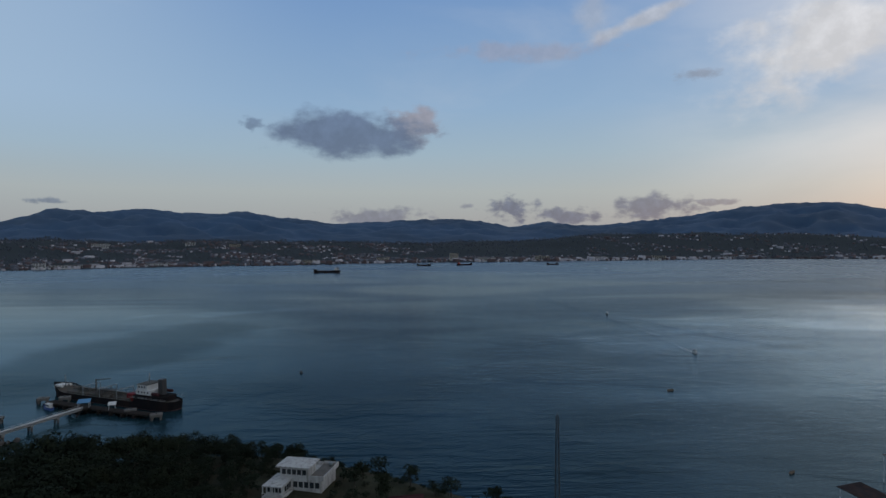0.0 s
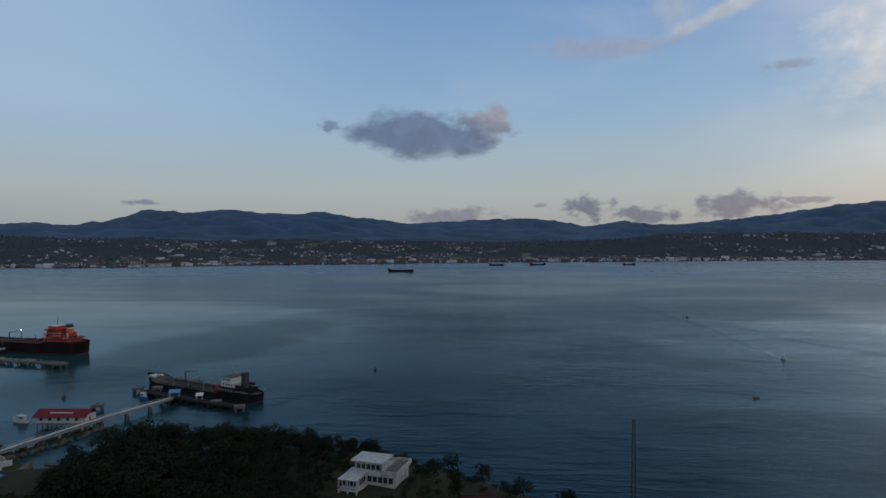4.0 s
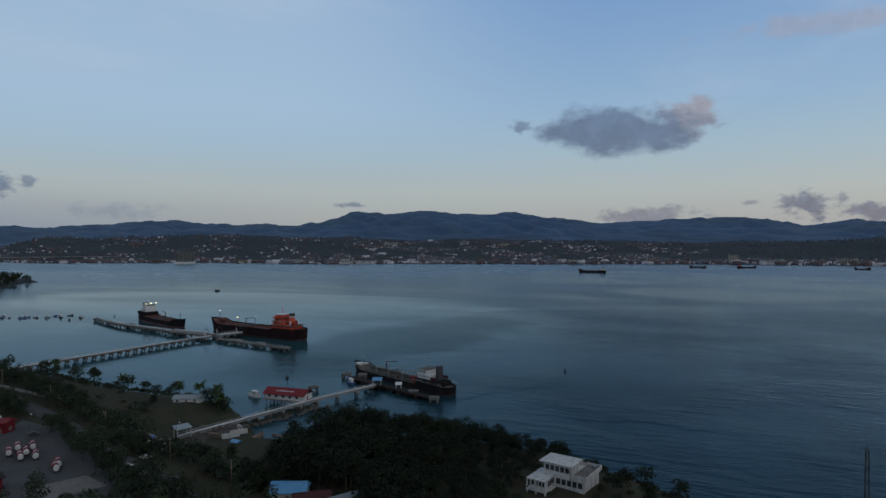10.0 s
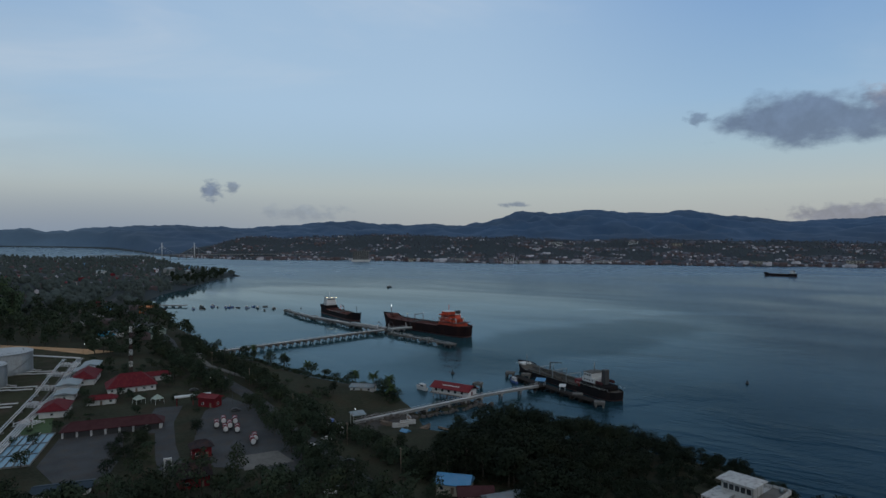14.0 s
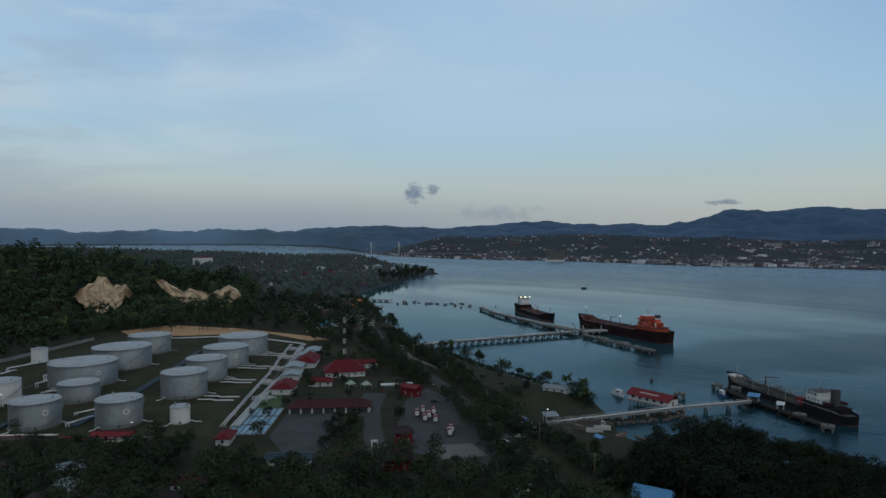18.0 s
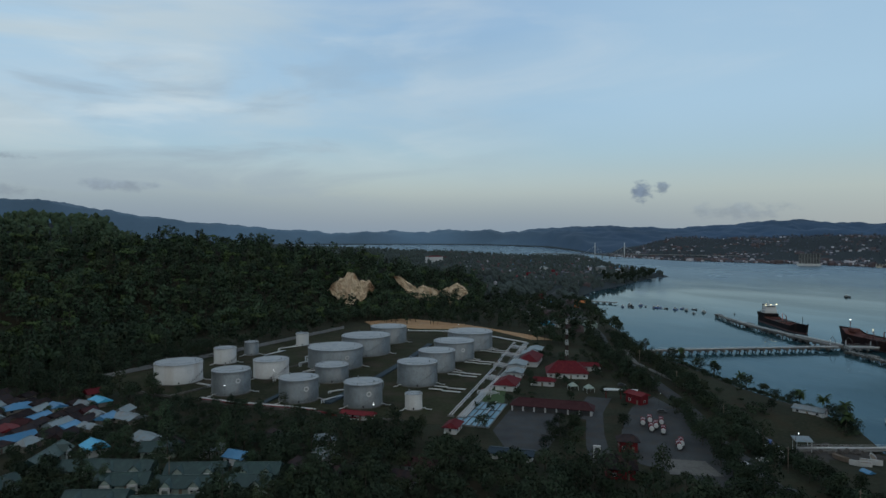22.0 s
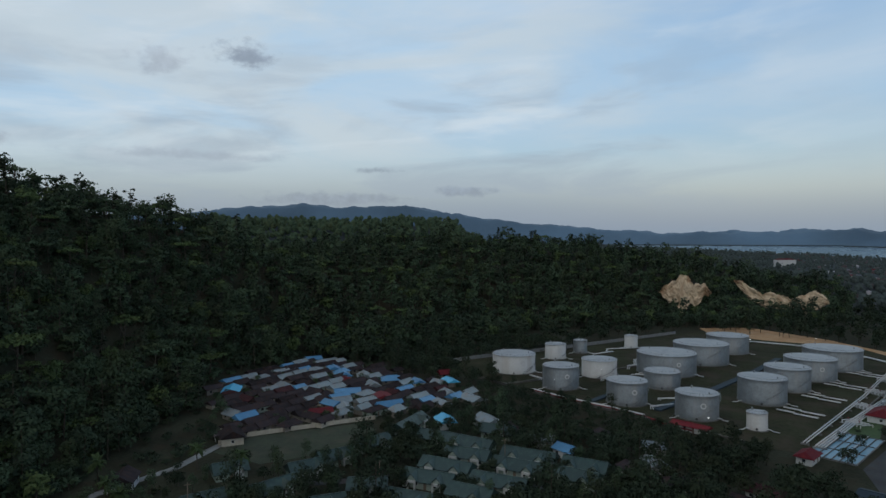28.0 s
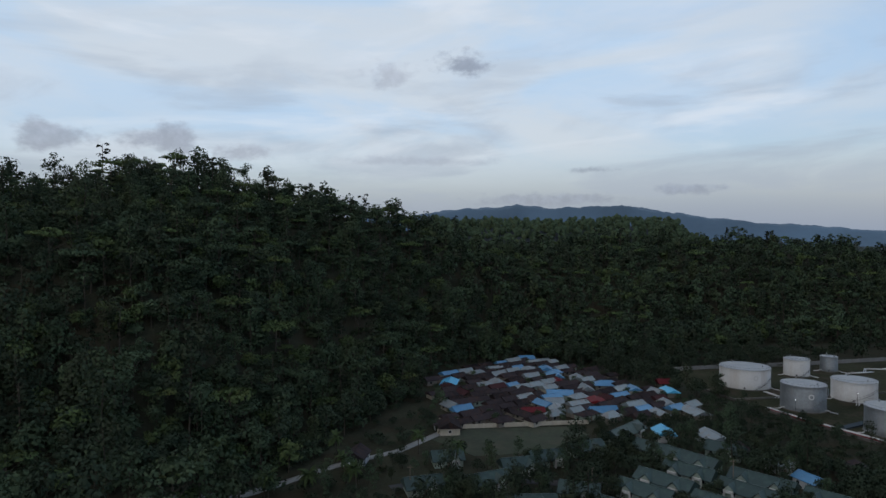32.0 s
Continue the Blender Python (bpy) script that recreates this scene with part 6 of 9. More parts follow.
def pile_house():
    """Red-roofed boat house on stilts beside the jetty."""
    root = thing("stilt_house", pose(-213, 254, 0, 0, 0, 6), "white house with a bright red roof on stilts over the water", "house")
    w, d, f, h = 22.5, 8.5, 2.6, 2.7
    for i in range(6):
        for j in range(3):
            bm = bmesh.new()
            tube(bm, (0.6 + i * 4.25, 0.5 + j * 3.7, -3), (0.6 + i * 4.25, 0.5 + j * 3.7, f), 0.2, 0.2, 6)
            part("stilt", bm, M_WOOD, root)
    bm = bmesh.new()
    box(bm, -0.6, -1.4, f - 0.25, w + 0.6, d + 0.6, f)
    part("floor_deck", bm, M_WOOD, root)
    bm = bmesh.new()
    box(bm, 0, 0, f, w, d, f + h)
    part("wall", bm, M_WHITE, root)
    bm = bmesh.new()
    e, rz = f + h - 0.1, 2.4
    prof = [(-1.0, e - 0.15), (d / 2, e + rz), (d + 1.0, e - 0.15), (d + 1.0, e), (d / 2, e + rz + 0.2), (-1.0, e)]
    a = [bm.verts.new((-0.9, y, z)) for y, z in prof]
    b = [bm.verts.new((w + 0.9, y, z)) for y, z in prof]
    for i in range(6):
        k = (i + 1) % 6
        bm.faces.new((a[i], a[k], b[k], b[i]))
    bm.faces.new((a[0], a[1], a[4], a[5])), bm.faces.new((a[1], a[2], a[3], a[4]))
    bm.faces.new((b[0], b[1], b[4], b[5])), bm.faces.new((b[1], b[2], b[3], b[4]))
    roof = part("roof", bm, M_REDPAINT, root, "bright red roof with a row of faded white marks")
    sl = math.atan2(rz + 0.15, d / 2 + 1.0)
    for i in range(9):
        bm = bmesh.new()
        m = Matrix.Translation((6.0 + i * 1.15, 1.3, e + (1.3 + 1.0) * math.tan(sl) + 0.12)) @ Matrix.Rotation(sl, 4, "X")
        box(bm, 0, 0, 0, 0.75, 0.8, 0.03, m)
        part("roof_mark", bm, M_WHITE, roof)
    for x in (2, 6, 10, 14, 18):
        bm = bmesh.new()
        box(bm, x, -0.06, f + 0.9, x + 1.4, 0.04, f + 2.1)
        part("window", bm, M_GLASS, root)
    bm = bmesh.new()
    box(bm, w - 0.04, 3.2, f, w + 0.06, 4.4, f + 2.1)
    part("door", bm, M_REDPAINT, root)
    for x in np.arange(0, w + 1, 2.5):
        bm = bmesh.new()
        tube(bm, (x, -1.3, f), (x, -1.3, f + 1.0), 0.05, 0.05, 4)
        part("rail_post", bm, M_WHITE, root)


pile_house()


def boat(x, y, L, rot, hullm, label, cabin=True, outrigger=False):
    root = thing("boat", pose(x, y, 0.0, 0, 0, rot), label, "boat", "small boats")
    bm = bmesh.new()
    n = 10
    B, D = L * 0.27, L * 0.13 + 0.3
    rows = []
    for i in range(n + 1):
        u = i / n
        b = B / 2 * (0.75 + u) if u < 0.25 else B / 2 * (1 - max(0, (u - 0.45) / 0.55) ** 2 * 0.97)
        z = D + 0.25 * L * 0.3 * u ** 3
        rows.append([bm.verts.new(p) for p in ((L * (u - 0.5), -b, z), (L * (u - 0.5), -b * 0.7, -0.35), (L * (u - 0.5), b * 0.7, -0.35), (L * (u - 0.5), b, z))])
    for p, q in zip(rows, rows[1:]):
        for k in range(3):
            bm.faces.new((p[k], q[k], q[k + 1], p[k + 1]))
    bm.faces.new(rows[0])
    edge = [(r[0].co.x, r[0].co.y * 0.93) for r in rows]
    part("hull", bm, hullm, root)
    bm = bmesh.new()
    vs = [[bm.verts.new((ex, ey, D - 0.25)), bm.verts.new((ex, -ey, D - 0.25))] for ex, ey in edge]
    for p, q in zip(vs, vs[1:]):
        bm.faces.new((p[0], q[0], q[1], p[1]))
    part("deck", bm, M_WOOD, root)
    if cabin:
        bm = bmesh.new()
        box(bm, -L * 0.34, -B * 0.36, D - 0.3, L * 0.10, B * 0.36, D + 1.7)
        bmesh.ops.bevel(bm, geom=bm.edges[:], offset=0.1, segments=1, affect="EDGES")
        cab = part("cabin", bm, M_WHITE, root)
        bm = bmesh.new()
        box(bm, -L * 0.36, -B * 0.42, D + 1.7, L * 0.14, B * 0.42, D + 1.82)
        part("cabin_roof", bm, M_WHITE, cab)
        for s in (-1, 1):
            bm = bmesh.new()
            box(bm, -L * 0.26, s * B * 0.36 - 0.04, D + 0.6, 0, s * B * 0.36 + 0.04, D + 1.2)
            part("window", bm, M_GLASS, cab)
    if outrigger:
        for s in (-1, 1):
            bm = bmesh.new()
            tube(bm, (-L * 0.4, s * B * 1.5, 0.1), (L * 0.4, s * B * 1.5, 0.1), 0.12, 0.12, 6)
            for x in (-L * 0.2, L * 0.2):
                run(bm, [(x, 0, D), (x, s * B * 0.9, D + 0.2), (x, s * B * 1.5, 0.15)], 0.07, 5)
            part("outrigger", bm, M_WHITE, root)
    return root


boat(-227, 262, 9.0, 170, M_WHITE, "white harbour launch with a cabin moored by the stilt house")
boat(-196, 308, 8, 150, M_BLUEPAINT, "small workboat lying by the jetty head")
for i, (x, y, blue) in enumerate(((-692, 388, 1), (-683, 394, 0), (-699, 417, 1), (-687, 416, 0), (-674, 420, 1), (-670, 424, 1), (-678, 427, 0), (-662, 428, 0), (-652, 434, 1),
                                   (-656, 446, 1), (-640, 440, 0), (-646, 455, 0), (-620, 449, 0), (-612, 430, 0), (-704, 405, 0))):
    boat(x, y, 5.5 + (i * 7 % 4) * 0.5, (i * 53) % 180, M_BLUEPAINT if blue else M_HULLBLACK, "moored fishing boat painted dark blue" if blue else "dark wooden fishing boat at its mooring", i % 2 == 0, True)
boat(181, 449, 5.0, 105, M_WHITE, "small speedboat crossing the strait", True)
boat(176, 671, 4.5, 100, M_DARKSTEEL, "dark fishing boat far out on the water", True)
boat(124, 340, 3.6, 10, M_WOOD, "low wooden canoe on the open water", False)
boat(124, 221, 3.0, 30, M_WOOD, "low wooden canoe near the shore", False)
boat(-730, 760, 9, 20, M_DARKSTEEL, "small boat far out in the strait", True)


def buoy(x, y, s, label):
    root = thing("mooring_buoy", pose(x, y, 0), label, "buoy", "buoys")
    bm = bmesh.new()
    tube(bm, (0, 0, -0.8), (0, 0, 0.8 * s), 1.0 * s, 1.0 * s, 14)
    tube(bm, (0, 0, 0.8 * s), (0, 0, 1.1 * s), 1.0 * s, 0.5 * s, 14)
    part("float", bm, M_DARKSTEEL, root)
    bm = bmesh.new()
    tube(bm, (0, 0, 1.0 * s), (0, 0, 3.0 * s), 0.25 * s, 0.12 * s, 8)
    part("post", bm, M_DARKSTEEL, root)


buoy(-89, 389, 0.9, "dark steel mooring buoy on open water")
buoy(-238, 304, 1.1, "dark mooring post standing in the water")
buoy(-596, 470, 0.8, "dark steel mooring buoy beyond the pier")
for k in range(90):
    t = k / 89
    ang = random.uniform(0, 6.28)
    side = -1 if k % 2 else 1
    x, y = -203 + t * 20 + side * random.uniform(1.5, 5), 192 + t * 68 + random.uniform(-1, 1)
    if k == 0:
        rock_me = bmesh.new()
        bmesh.ops.create_icosphere(rock_me, subdivisions=2, radius=1.0)
        for v in rock_me.verts:
            v.co *= 1 + 0.35 * noise.noise(v.co * 1.7)
        rock_me = finish(rock_me, "rock", M_ROCK)
    ob = new("rock", rock_me)
    s = random.uniform(0.5, 1.4)
    ob.matrix_world = Matrix.LocRotScale((x, y, max(0, gz(x, y)) + 0.1 * s), Euler((ang, ang * 2, ang * 3)), (s * 1.3, s, s * 0.7))
    tagged(ob, "grey shore boulder beside the jetty", "rock", "jetty boulders")


def boat_wake(pts, waves, gap, high, wide, label):
    """Low water ridges running out behind a boat, dying away towards their end."""
    P = np.array(densify(pts, 6.0))
    tan = np.gradient(P, axis=0)
    tan /= np.linalg.norm(tan, axis=1)[:, None]
    nor = np.stack([-tan[:, 1], tan[:, 0]], 1)
    V, F, off = [], [], 0
    n = len(P)
    t = np.linspace(0, 1, n)
    for k in range(waves):
        wob = np.sin(np.arange(n) * 0.5 + k * 1.3) * 0.5 + np.sin(np.arange(n) * 0.17 + k) * 0.8
        mid = P + nor * ((k - (waves - 1) / 2) * gap * (0.5 + 0.8 * t) + wob)[:, None]
        hh = high * np.sin(np.pi * np.clip(t * 0.96 + 0.04, 0, 1)) ** 0.7 * (1 - 0.25 * k)
        ww = wide * (0.6 + 0.7 * t)
        for s, h in ((-1, 0), (-0.35, 0.8), (0.1, 1), (0.5, 0.7), (1, 0)):
            V.append(np.concatenate([mid + nor * (s * ww)[:, None], (h * hh + 0.004 * (h > 0) - 0.02 * (h == 0))[:, None]], 1))
        for s in range(4):
            i = np.arange(n - 1)
            a, b = off + s * n + i, off + (s + 1) * n + i
            F.append(np.stack([a, a + 1, b + 1, b], 1))
        off += 5 * n
    tagged(new("boat_wake", bulk_mesh("boat_wake", np.concatenate(V), np.concatenate(F), M_WATER, True)), label, "wake", kind="stuff")


boat_wake([(181, 452), (179, 492), (174, 594), (164, 660), (143, 806), (125, 944)], 2, 5.0, 0.30, 2.4, "long low bow wave trailing from the speedboat")
boat_wake([(271, 420), (260, 451), (246, 490), (223, 522), (199, 590), (176, 684)], 3, 6.0, 0.24, 2.6, "spreading low wake crossing the open water")
bm = bmesh.new()
for k in range(26):
    t = k / 25
    bmesh.ops.create_icosphere(bm, subdivisions=1, radius=0.28 + 0.3 * random.random() * (1 - t),
                               matrix=Matrix.Translation((181 - 1.2 * t + random.uniform(-.7, .7), 453 + 24 * t + random.uniform(-.7, .7), 0.0)) @ Matrix.Diagonal((1.6, 1.6, 0.5, 1)))
solo("wake_foam", bm, M_WHITE, "white churned foam close behind the speedboat", "foam", kind="stuff")


# ---- houses ----
SHARED = {}


def shared_box(name, w, d, h, m):
    """A small bevelled box mesh, made once for each size and material."""
    key = (name, w, d, h, m.name)
    if key not in SHARED:
        bm = bmesh.new()
        box(bm, -w / 2, -d / 2, 0, w / 2, d / 2, h)
        SHARED[key] = finish(bm, name, m)
    return SHARED[key]


def gable_roof(w, d, e, rise, over=0.7, hip=0.0, t=0.18):
    """Roof solid over a w by d plan, ridge along x; hip cuts the ends."""
    bm = bmesh.new()
    x0, x1, y0, y1 = -w / 2 - over, w / 2 + over, -d / 2 - over, d / 2 + over
    drop = rise * over / (d / 2)
    low = e - drop
    for dz in (0,):
        c = [bm.verts.new(p) for p in ((x0, y0, low), (x1, y0, low), (x1, y1, low), (x0, y1, low))]
        c2 = [bm.verts.new(p) for p in ((x0, y0, low + t), (x1, y0, low + t), (x1, y1, low + t), (x0, y1, low + t))]
        r = [bm.verts.new((x0 + hip, 0, e + rise + t)), bm.verts.new((x1 - hip, 0, e + rise + t))]
        bm.faces.new((c[3], c[2], c[1], c[0]))
        for i in range(4):
            k = (i + 1) % 4
            bm.faces.new((c[i], c[k], c2[k], c2[i]))
        bm.faces.new((c2[0], c2[1], r[1], r[0]))
        bm.faces.new((c2[2], c2[3], r[0], r[1]))
        bm.faces.new((c2[1], c2[2], r[1]))
        bm.faces.new((c2[3], c2[0], r[0]))
    return bm


def walls_mesh(w, d, h, rise, gable):
    bm = bmesh.new()
    if not gable:
        box(bm, -w / 2, -d / 2, -0.6, w / 2, d / 2, h)
        return bm
    prof = [(-d / 2, -0.6), (d / 2, -0.6), (d / 2, h), (0, h + rise - 0.1), (-d / 2, h)]
    a = [bm.verts.new((-w / 2, y, z)) for y, z in prof]
    b = [bm.verts.new((w / 2, y, z)) for y, z in prof]
    bm.faces.new(a[::-1]), bm.faces.new(b)
    for i in range(5):
        k = (i + 1) % 5
        bm.faces.new((a[i], a[k], b[k], b[i]))
    return bm


def house(x, y, rot, w, d, h, rise, roofm, wallm, label, group, hip=False, name="house", openings=True, z=None, porch=False, windows=None, over=0.6, plain=False):
    """A small house: walls, roof with eaves, ridge cap, windows with frames, door, and if wanted a porch."""
    root = thing(name, pose(x, y, gz(x, y) if z is None else z, 0, 0, rot), label, "house", group)
    key = ("walls", round(w, 1), round(d, 1), h, rise, hip, wallm.name)
    if key not in SHARED:
        SHARED[key] = finish(walls_mesh(w, d, h, rise, not hip), "wall", wallm)
    part("wall", SHARED[key], None, root)
    key = ("roof", round(w, 1), round(d, 1), h, rise, hip, roofm.name, over)
    if key not in SHARED:
        SHARED[key] = finish(gable_roof(w, d, h, rise, over, d / 2 * 0.9 if hip else 0), "roof", roofm)
    roof = part("roof", SHARED[key], None, root)
    cap = w + 1.1 - (d * 0.9 if hip else 0)
    part("ridge_cap", shared_box("ridge_cap", round(cap, 1), 0.35, 0.12, roofm), None, roof, at=pose(0, 0, h + rise + 0.14))
    if openings:
        n = windows or max(2, int(w / 3.2))
        for s in (-1, 1):
            for i in range(n):
                wx = -w / 2 + w * (i + 0.5) / n
                if s == -1 and i == n // 2:
                    part("door", shared_box("door", 1.0, 0.1, 2.05, M_WOOD), None, root, at=pose(wx, s * d / 2, 0))
                    continue
                if plain:
                    part("window", shared_box("window", 1.1, 0.14, 1.1, M_GLASS), None, root, at=pose(wx, s * d / 2, 1.0))
                    continue
                win = part("window", shared_box("window", 1.3, 0.12, 1.2, M_WHITE), None, root, at=pose(wx, s * d / 2, 1.0))
                part("pane", shared_box("pane", 1.06, 0.16, 0.96, M_GLASS), None, win, at=pose(0, 0, 0.12))
        for s in () if plain else (-1, 1):
            win = part("window", shared_box("window_side", 0.12, 1.3, 1.2, M_WHITE), None, root, at=pose(s * w / 2, 0, 1.0))
            part("pane", shared_box("pane_side", 0.16, 1.06, 0.96, M_GLASS), None, win, at=pose(0, 0, 0.12))
    if porch:
        pr = part("porch_roof", shared_box("porch_roof", 3.0, 2.2, 0.15, roofm), None, root, at=pose(-w * 0.15, -d / 2 - 1.4, h - 0.4, 14))
        for s in (-1, 1):
            part("post", shared_box("post", 0.16, 0.16, 2.4, M_WHITE), None, pr, at=pose(s * 1.3, -0.8, -2.2))
    return root


HOUSES = []


def put(*args, **kw):
    HOUSES.append((args[0], args[1], max(args[3], args[4]) * 0.6))
    return house(*args, **kw)


# the crowded village at the foot of the hill
vr = random.Random(11)
FIXED = [(-355, -189, M_BLUEROOF, 9, 8), (-271, -190, M_CYANROOF, 12, 8), (-282, -113, M_REDPAINT, 9, 8), (-285, -133, M_BLUEROOF, 12, 9), (-318, -122, M_BLUEROOF, 12, 8),
         (-314, -106, M_BLUEROOF, 8, 6), (-320, -152, M_BLUEROOF, 10, 7), (-335, -165, M_BLUEROOF, 10, 7), (-268, -104, M_BLUEROOF, 12, 5), (-340, -98, M_REDROOF, 7, 7),
         (-322, -90, M_CYANROOF, 10, 6), (-322, -140, M_ZINCROOF, 10, 7), (-300, -126, M_ZINCROOF, 9, 7), (-308, -145, M_REDROOF, 9, 6), (-326, -172, M_ZINCROOF, 9, 7),
         (-258, -122, M_ZINCROOF, 9, 6), (-268, -128, M_ZINCROOF, 8, 6), (-290, -70, M_ZINCROOF, 12, 8), (-279, -82, M_ZINCROOF, 8, 5), (-250, -130, M_REDROOF, 10, 7), (-296, -84, M_ZINCROOF, 9, 6)]
ROOF_WORDS = {M_BLUEROOF: "faded blue sheet roof", M_CYANROOF: "bright cyan sheet roof", M_REDPAINT: "bright red sheet roof", M_REDROOF: "dull red tile roof", M_DULLRED: "dark maroon tile roof", M_ZINCROOF: "grey zinc roof",
              M_BROWNROOF: "dark rusted sheet roof", M_GREENROOF: "dark green roof"}
WALL_WORDS = {M_BRUSHWALL: "damp-stained", M_CREAM: "cream", M_WHITE: "white", M_MINT: "pale mint"}


def village_house(x, y, rm, w, d, rot=None):
    wm = vr.choice((M_CREAM, M_BRUSHWALL, M_BRUSHWALL, M_BRUSHWALL, M_BRUSHWALL, M_MINT))
    put(x, y, (vr.choice((32, 40, 128)) + vr.uniform(-8, 8)) if rot is None else rot, w, d, vr.choice((2.3, 2.5, 2.8)), vr.choice((1.1, 1.4, 1.7)), rm, wm,
        "crowded village house, %s walls under a %s" % (WALL_WORDS[wm], ROOF_WORDS[rm]), "village houses", vr.random() < 0.12, plain=True)


for x, y, rm, w, d in FIXED:
    village_house(x, y, rm, w, d)
VP = np.array(VILLAGE, float)
for gu in np.arange(-90, 90, 10.2):
    for gv in np.arange(-90, 90, 7.7):
        ju, jv = gu + vr.uniform(-2.6, 2.6), gv + vr.uniform(-0.7, 0.7)
        x, y = -285 - 0.94 * ju - 0.34 * jv, -135 + 0.34 * ju - 0.94 * jv
        if not inside(VP, np.array([x]), np.array([y]))[0] or line_distance(VP, np.array([x]), np.array([y]), True)[0] < 3.5:
            continue
        if any(math.hypot(x - a, y - b) < 6.2 for a, b, _ in HOUSES):
            continue
        rm = vr.choices((M_BROWNROOF, M_ZINCROOF, M_BLUEROOF, M_DULLRED), (62, 23, 10, 5))[0]
        w, d = vr.choice(((9.0, 5.2), (8.0, 5.4), (10.0, 5.2), (6.5, 5.0)))
        village_house(x, y, rm, w, d, 160 + vr.uniform(-6, 6) + (90 if vr.random() < 0.12 else 0))
put(-208, -146, 40, 10, 8, 3.2, 2.2, M_BROWNROOF, M_CREAM, "cream house with a dark gabled roof at the village corner", "village houses", porch=True)
put(-160, -152, 28, 9, 7, 3.2, 2.2, M_BROWNROOF, M_WHITE, "white house with a dark gable standing alone by the hill", "village houses", porch=True)
put(-250, -72, 30, 9, 7, 3.0, 1.6, M_CYANROOF, M_WHITE, "white house with a bright cyan roof below the depot", "village houses")
put(-255, -55, 40, 12, 8, 3.0, 1.6, M_ZINCROOF, M_WHITE, "white house with a pale zinc roof below the depot", "village houses")
put(-246, -44, 10, 8, 6, 3.0, 1.4, M_BROWNROOF, M_WHITE, "white house with a dark roof below the depot", "village houses")
for x, y, rm in ((-228, -20, M_BLUEROOF), (-238, -30, M_ZINCROOF), (-214, 2, M_BROWNROOF), (-206, 16, M_BROWNROOF), (-222, 10, M_ZINCROOF), (-248, -8, M_BROWNROOF), (-240, 10, M_ZINCROOF), (-196, 34, M_BROWNROOF)):
    put(x, y, vr.uniform(0, 180), 8, 6, 2.9, 1.4, rm, M_WHITE, "small house under a %s among the trees" % ROOF_WORDS[rm], "houses among trees")

# the estate of green-roofed bungalows
EST = [(-188.6, -59.5, 82, 16), (-200.2, -57, 80, 17), (-213, -53, 84, 15), (-225.4, -55, 77, 17), (-181, -44, 80, 13), (-191.5, -37.5, 80, 17), (-206.4, -34, 78, 16), (-217.5, -32, 80, 18),
       (-213, -12.5, 76, 14), (-203, -15, 76, 14), (-243, -48, 80, 12), (-242.7, -85.3, 172, 20), (-216.3, -90.6, 140, 12), (-198.7, -97.4, 140, 12), (-186.7, -101.4, 139, 13), (-168.6, -103.4, 150, 13),
       (-177.8, -125.7, 135, 10), (-172, -60.4, 82, 14), (-161.3, -83.7, 128, 13), (-178, -76.4, 110, 11), (-229, -70, 84, 12), (-154, -118, 140, 11)]
for x, y, r, wide in EST:
    root = put(x, y, r + vr.uniform(-2, 2), wide, 7.4, 2.8, 2.1, M_GREENROOF, M_MINT, "pale mint row of bungalows with a dark green pitched roof" if wide > 13.5 else "pale mint bungalow with a dark green pitched roof", "green-roofed bungalows", porch=False, over=0.8)
    bm = bmesh.new()
    key = "dormer"
    if key not in SHARED:
        prof = [(-1.6, 2.9), (1.6, 2.9), (0, 4.6)]
        a = [bm.verts.new((px, -4.6, pz)) for px, pz in prof]
        b = [bm.verts.new((px, -0.6, pz)) for px, pz in prof]
        bm.faces.new(a), bm.faces.new(b[::-1])
        for i in range(3):
            bm.faces.new((a[i], a[(i + 1) % 3], b[(i + 1) % 3], b[i]))
        SHARED[key] = finish(bm, "gable", M_MINT)
        bm = bmesh.new()
        for s in (-1, 1):
            q = [(0, -5.0, 4.75), (s * 2.1, -5.0, 2.75), (s * 2.1, -0.5, 2.75), (0, -0.5, 4.75)]
            lo, hi = [bm.verts.new(p) for p in q], [bm.verts.new((p[0], p[1], p[2] + 0.15)) for p in q]
            bm.faces.new(lo), bm.faces.new(hi[::-1])
            for i in range(4):
                bm.faces.new((lo[i], lo[(i + 1) % 4], hi[(i + 1) % 4], hi[i]))
        SHARED["dormer_roof"] = finish(bm, "gable_roof", M_GREENROOF)
    else:
        bm.free()
    if "arch" not in SHARED:
        bm = bmesh.new()
        for px in (-1.25, 1.25):
            box(bm, px - 0.28, -5.0, -0.4, px + 0.28, -4.6, 2.9)
        box(bm, -1.53, -5.0, 2.15, 1.53, -4.62, 2.9)
        SHARED["arch"] = finish(bm, "portico", M_WHITE)
    for px in (wide * 0.27, -wide * 0.27) if wide > 13.5 else (wide * 0.2,):
        g = part("gable", SHARED["dormer"], None, root, at=pose(px, 0, 0))
        part("gable_roof", SHARED["dormer_roof"], None, g)
        part("portico", SHARED["arch"], None, root, "white arched portico", at=pose(px, 0, 0))


# depot offices and sheds under red roofs
def shed(x, y, rot, w, d, h, rise, label, group="depot buildings", roofm=None, wallm=None, hip=True, windows=None, z=None):
    return put(x, y, rot, w, d, h, rise, roofm or M_REDROOF, wallm or M_WHITE, label, group, hip, "depot_building", True, z, False, windows, 0.9)


shed(-330, 150, 70, 22, 15, 3.5, 5.0, "white depot office with a broad red hipped roof")
shed(-342, 166, 70, 20, 6, 3.2, 1.4, "white office wing with a low red roof")
shed(-312, 128, 62, 12, 5, 3.0, 1.2, "low red-roofed annex of the depot office")
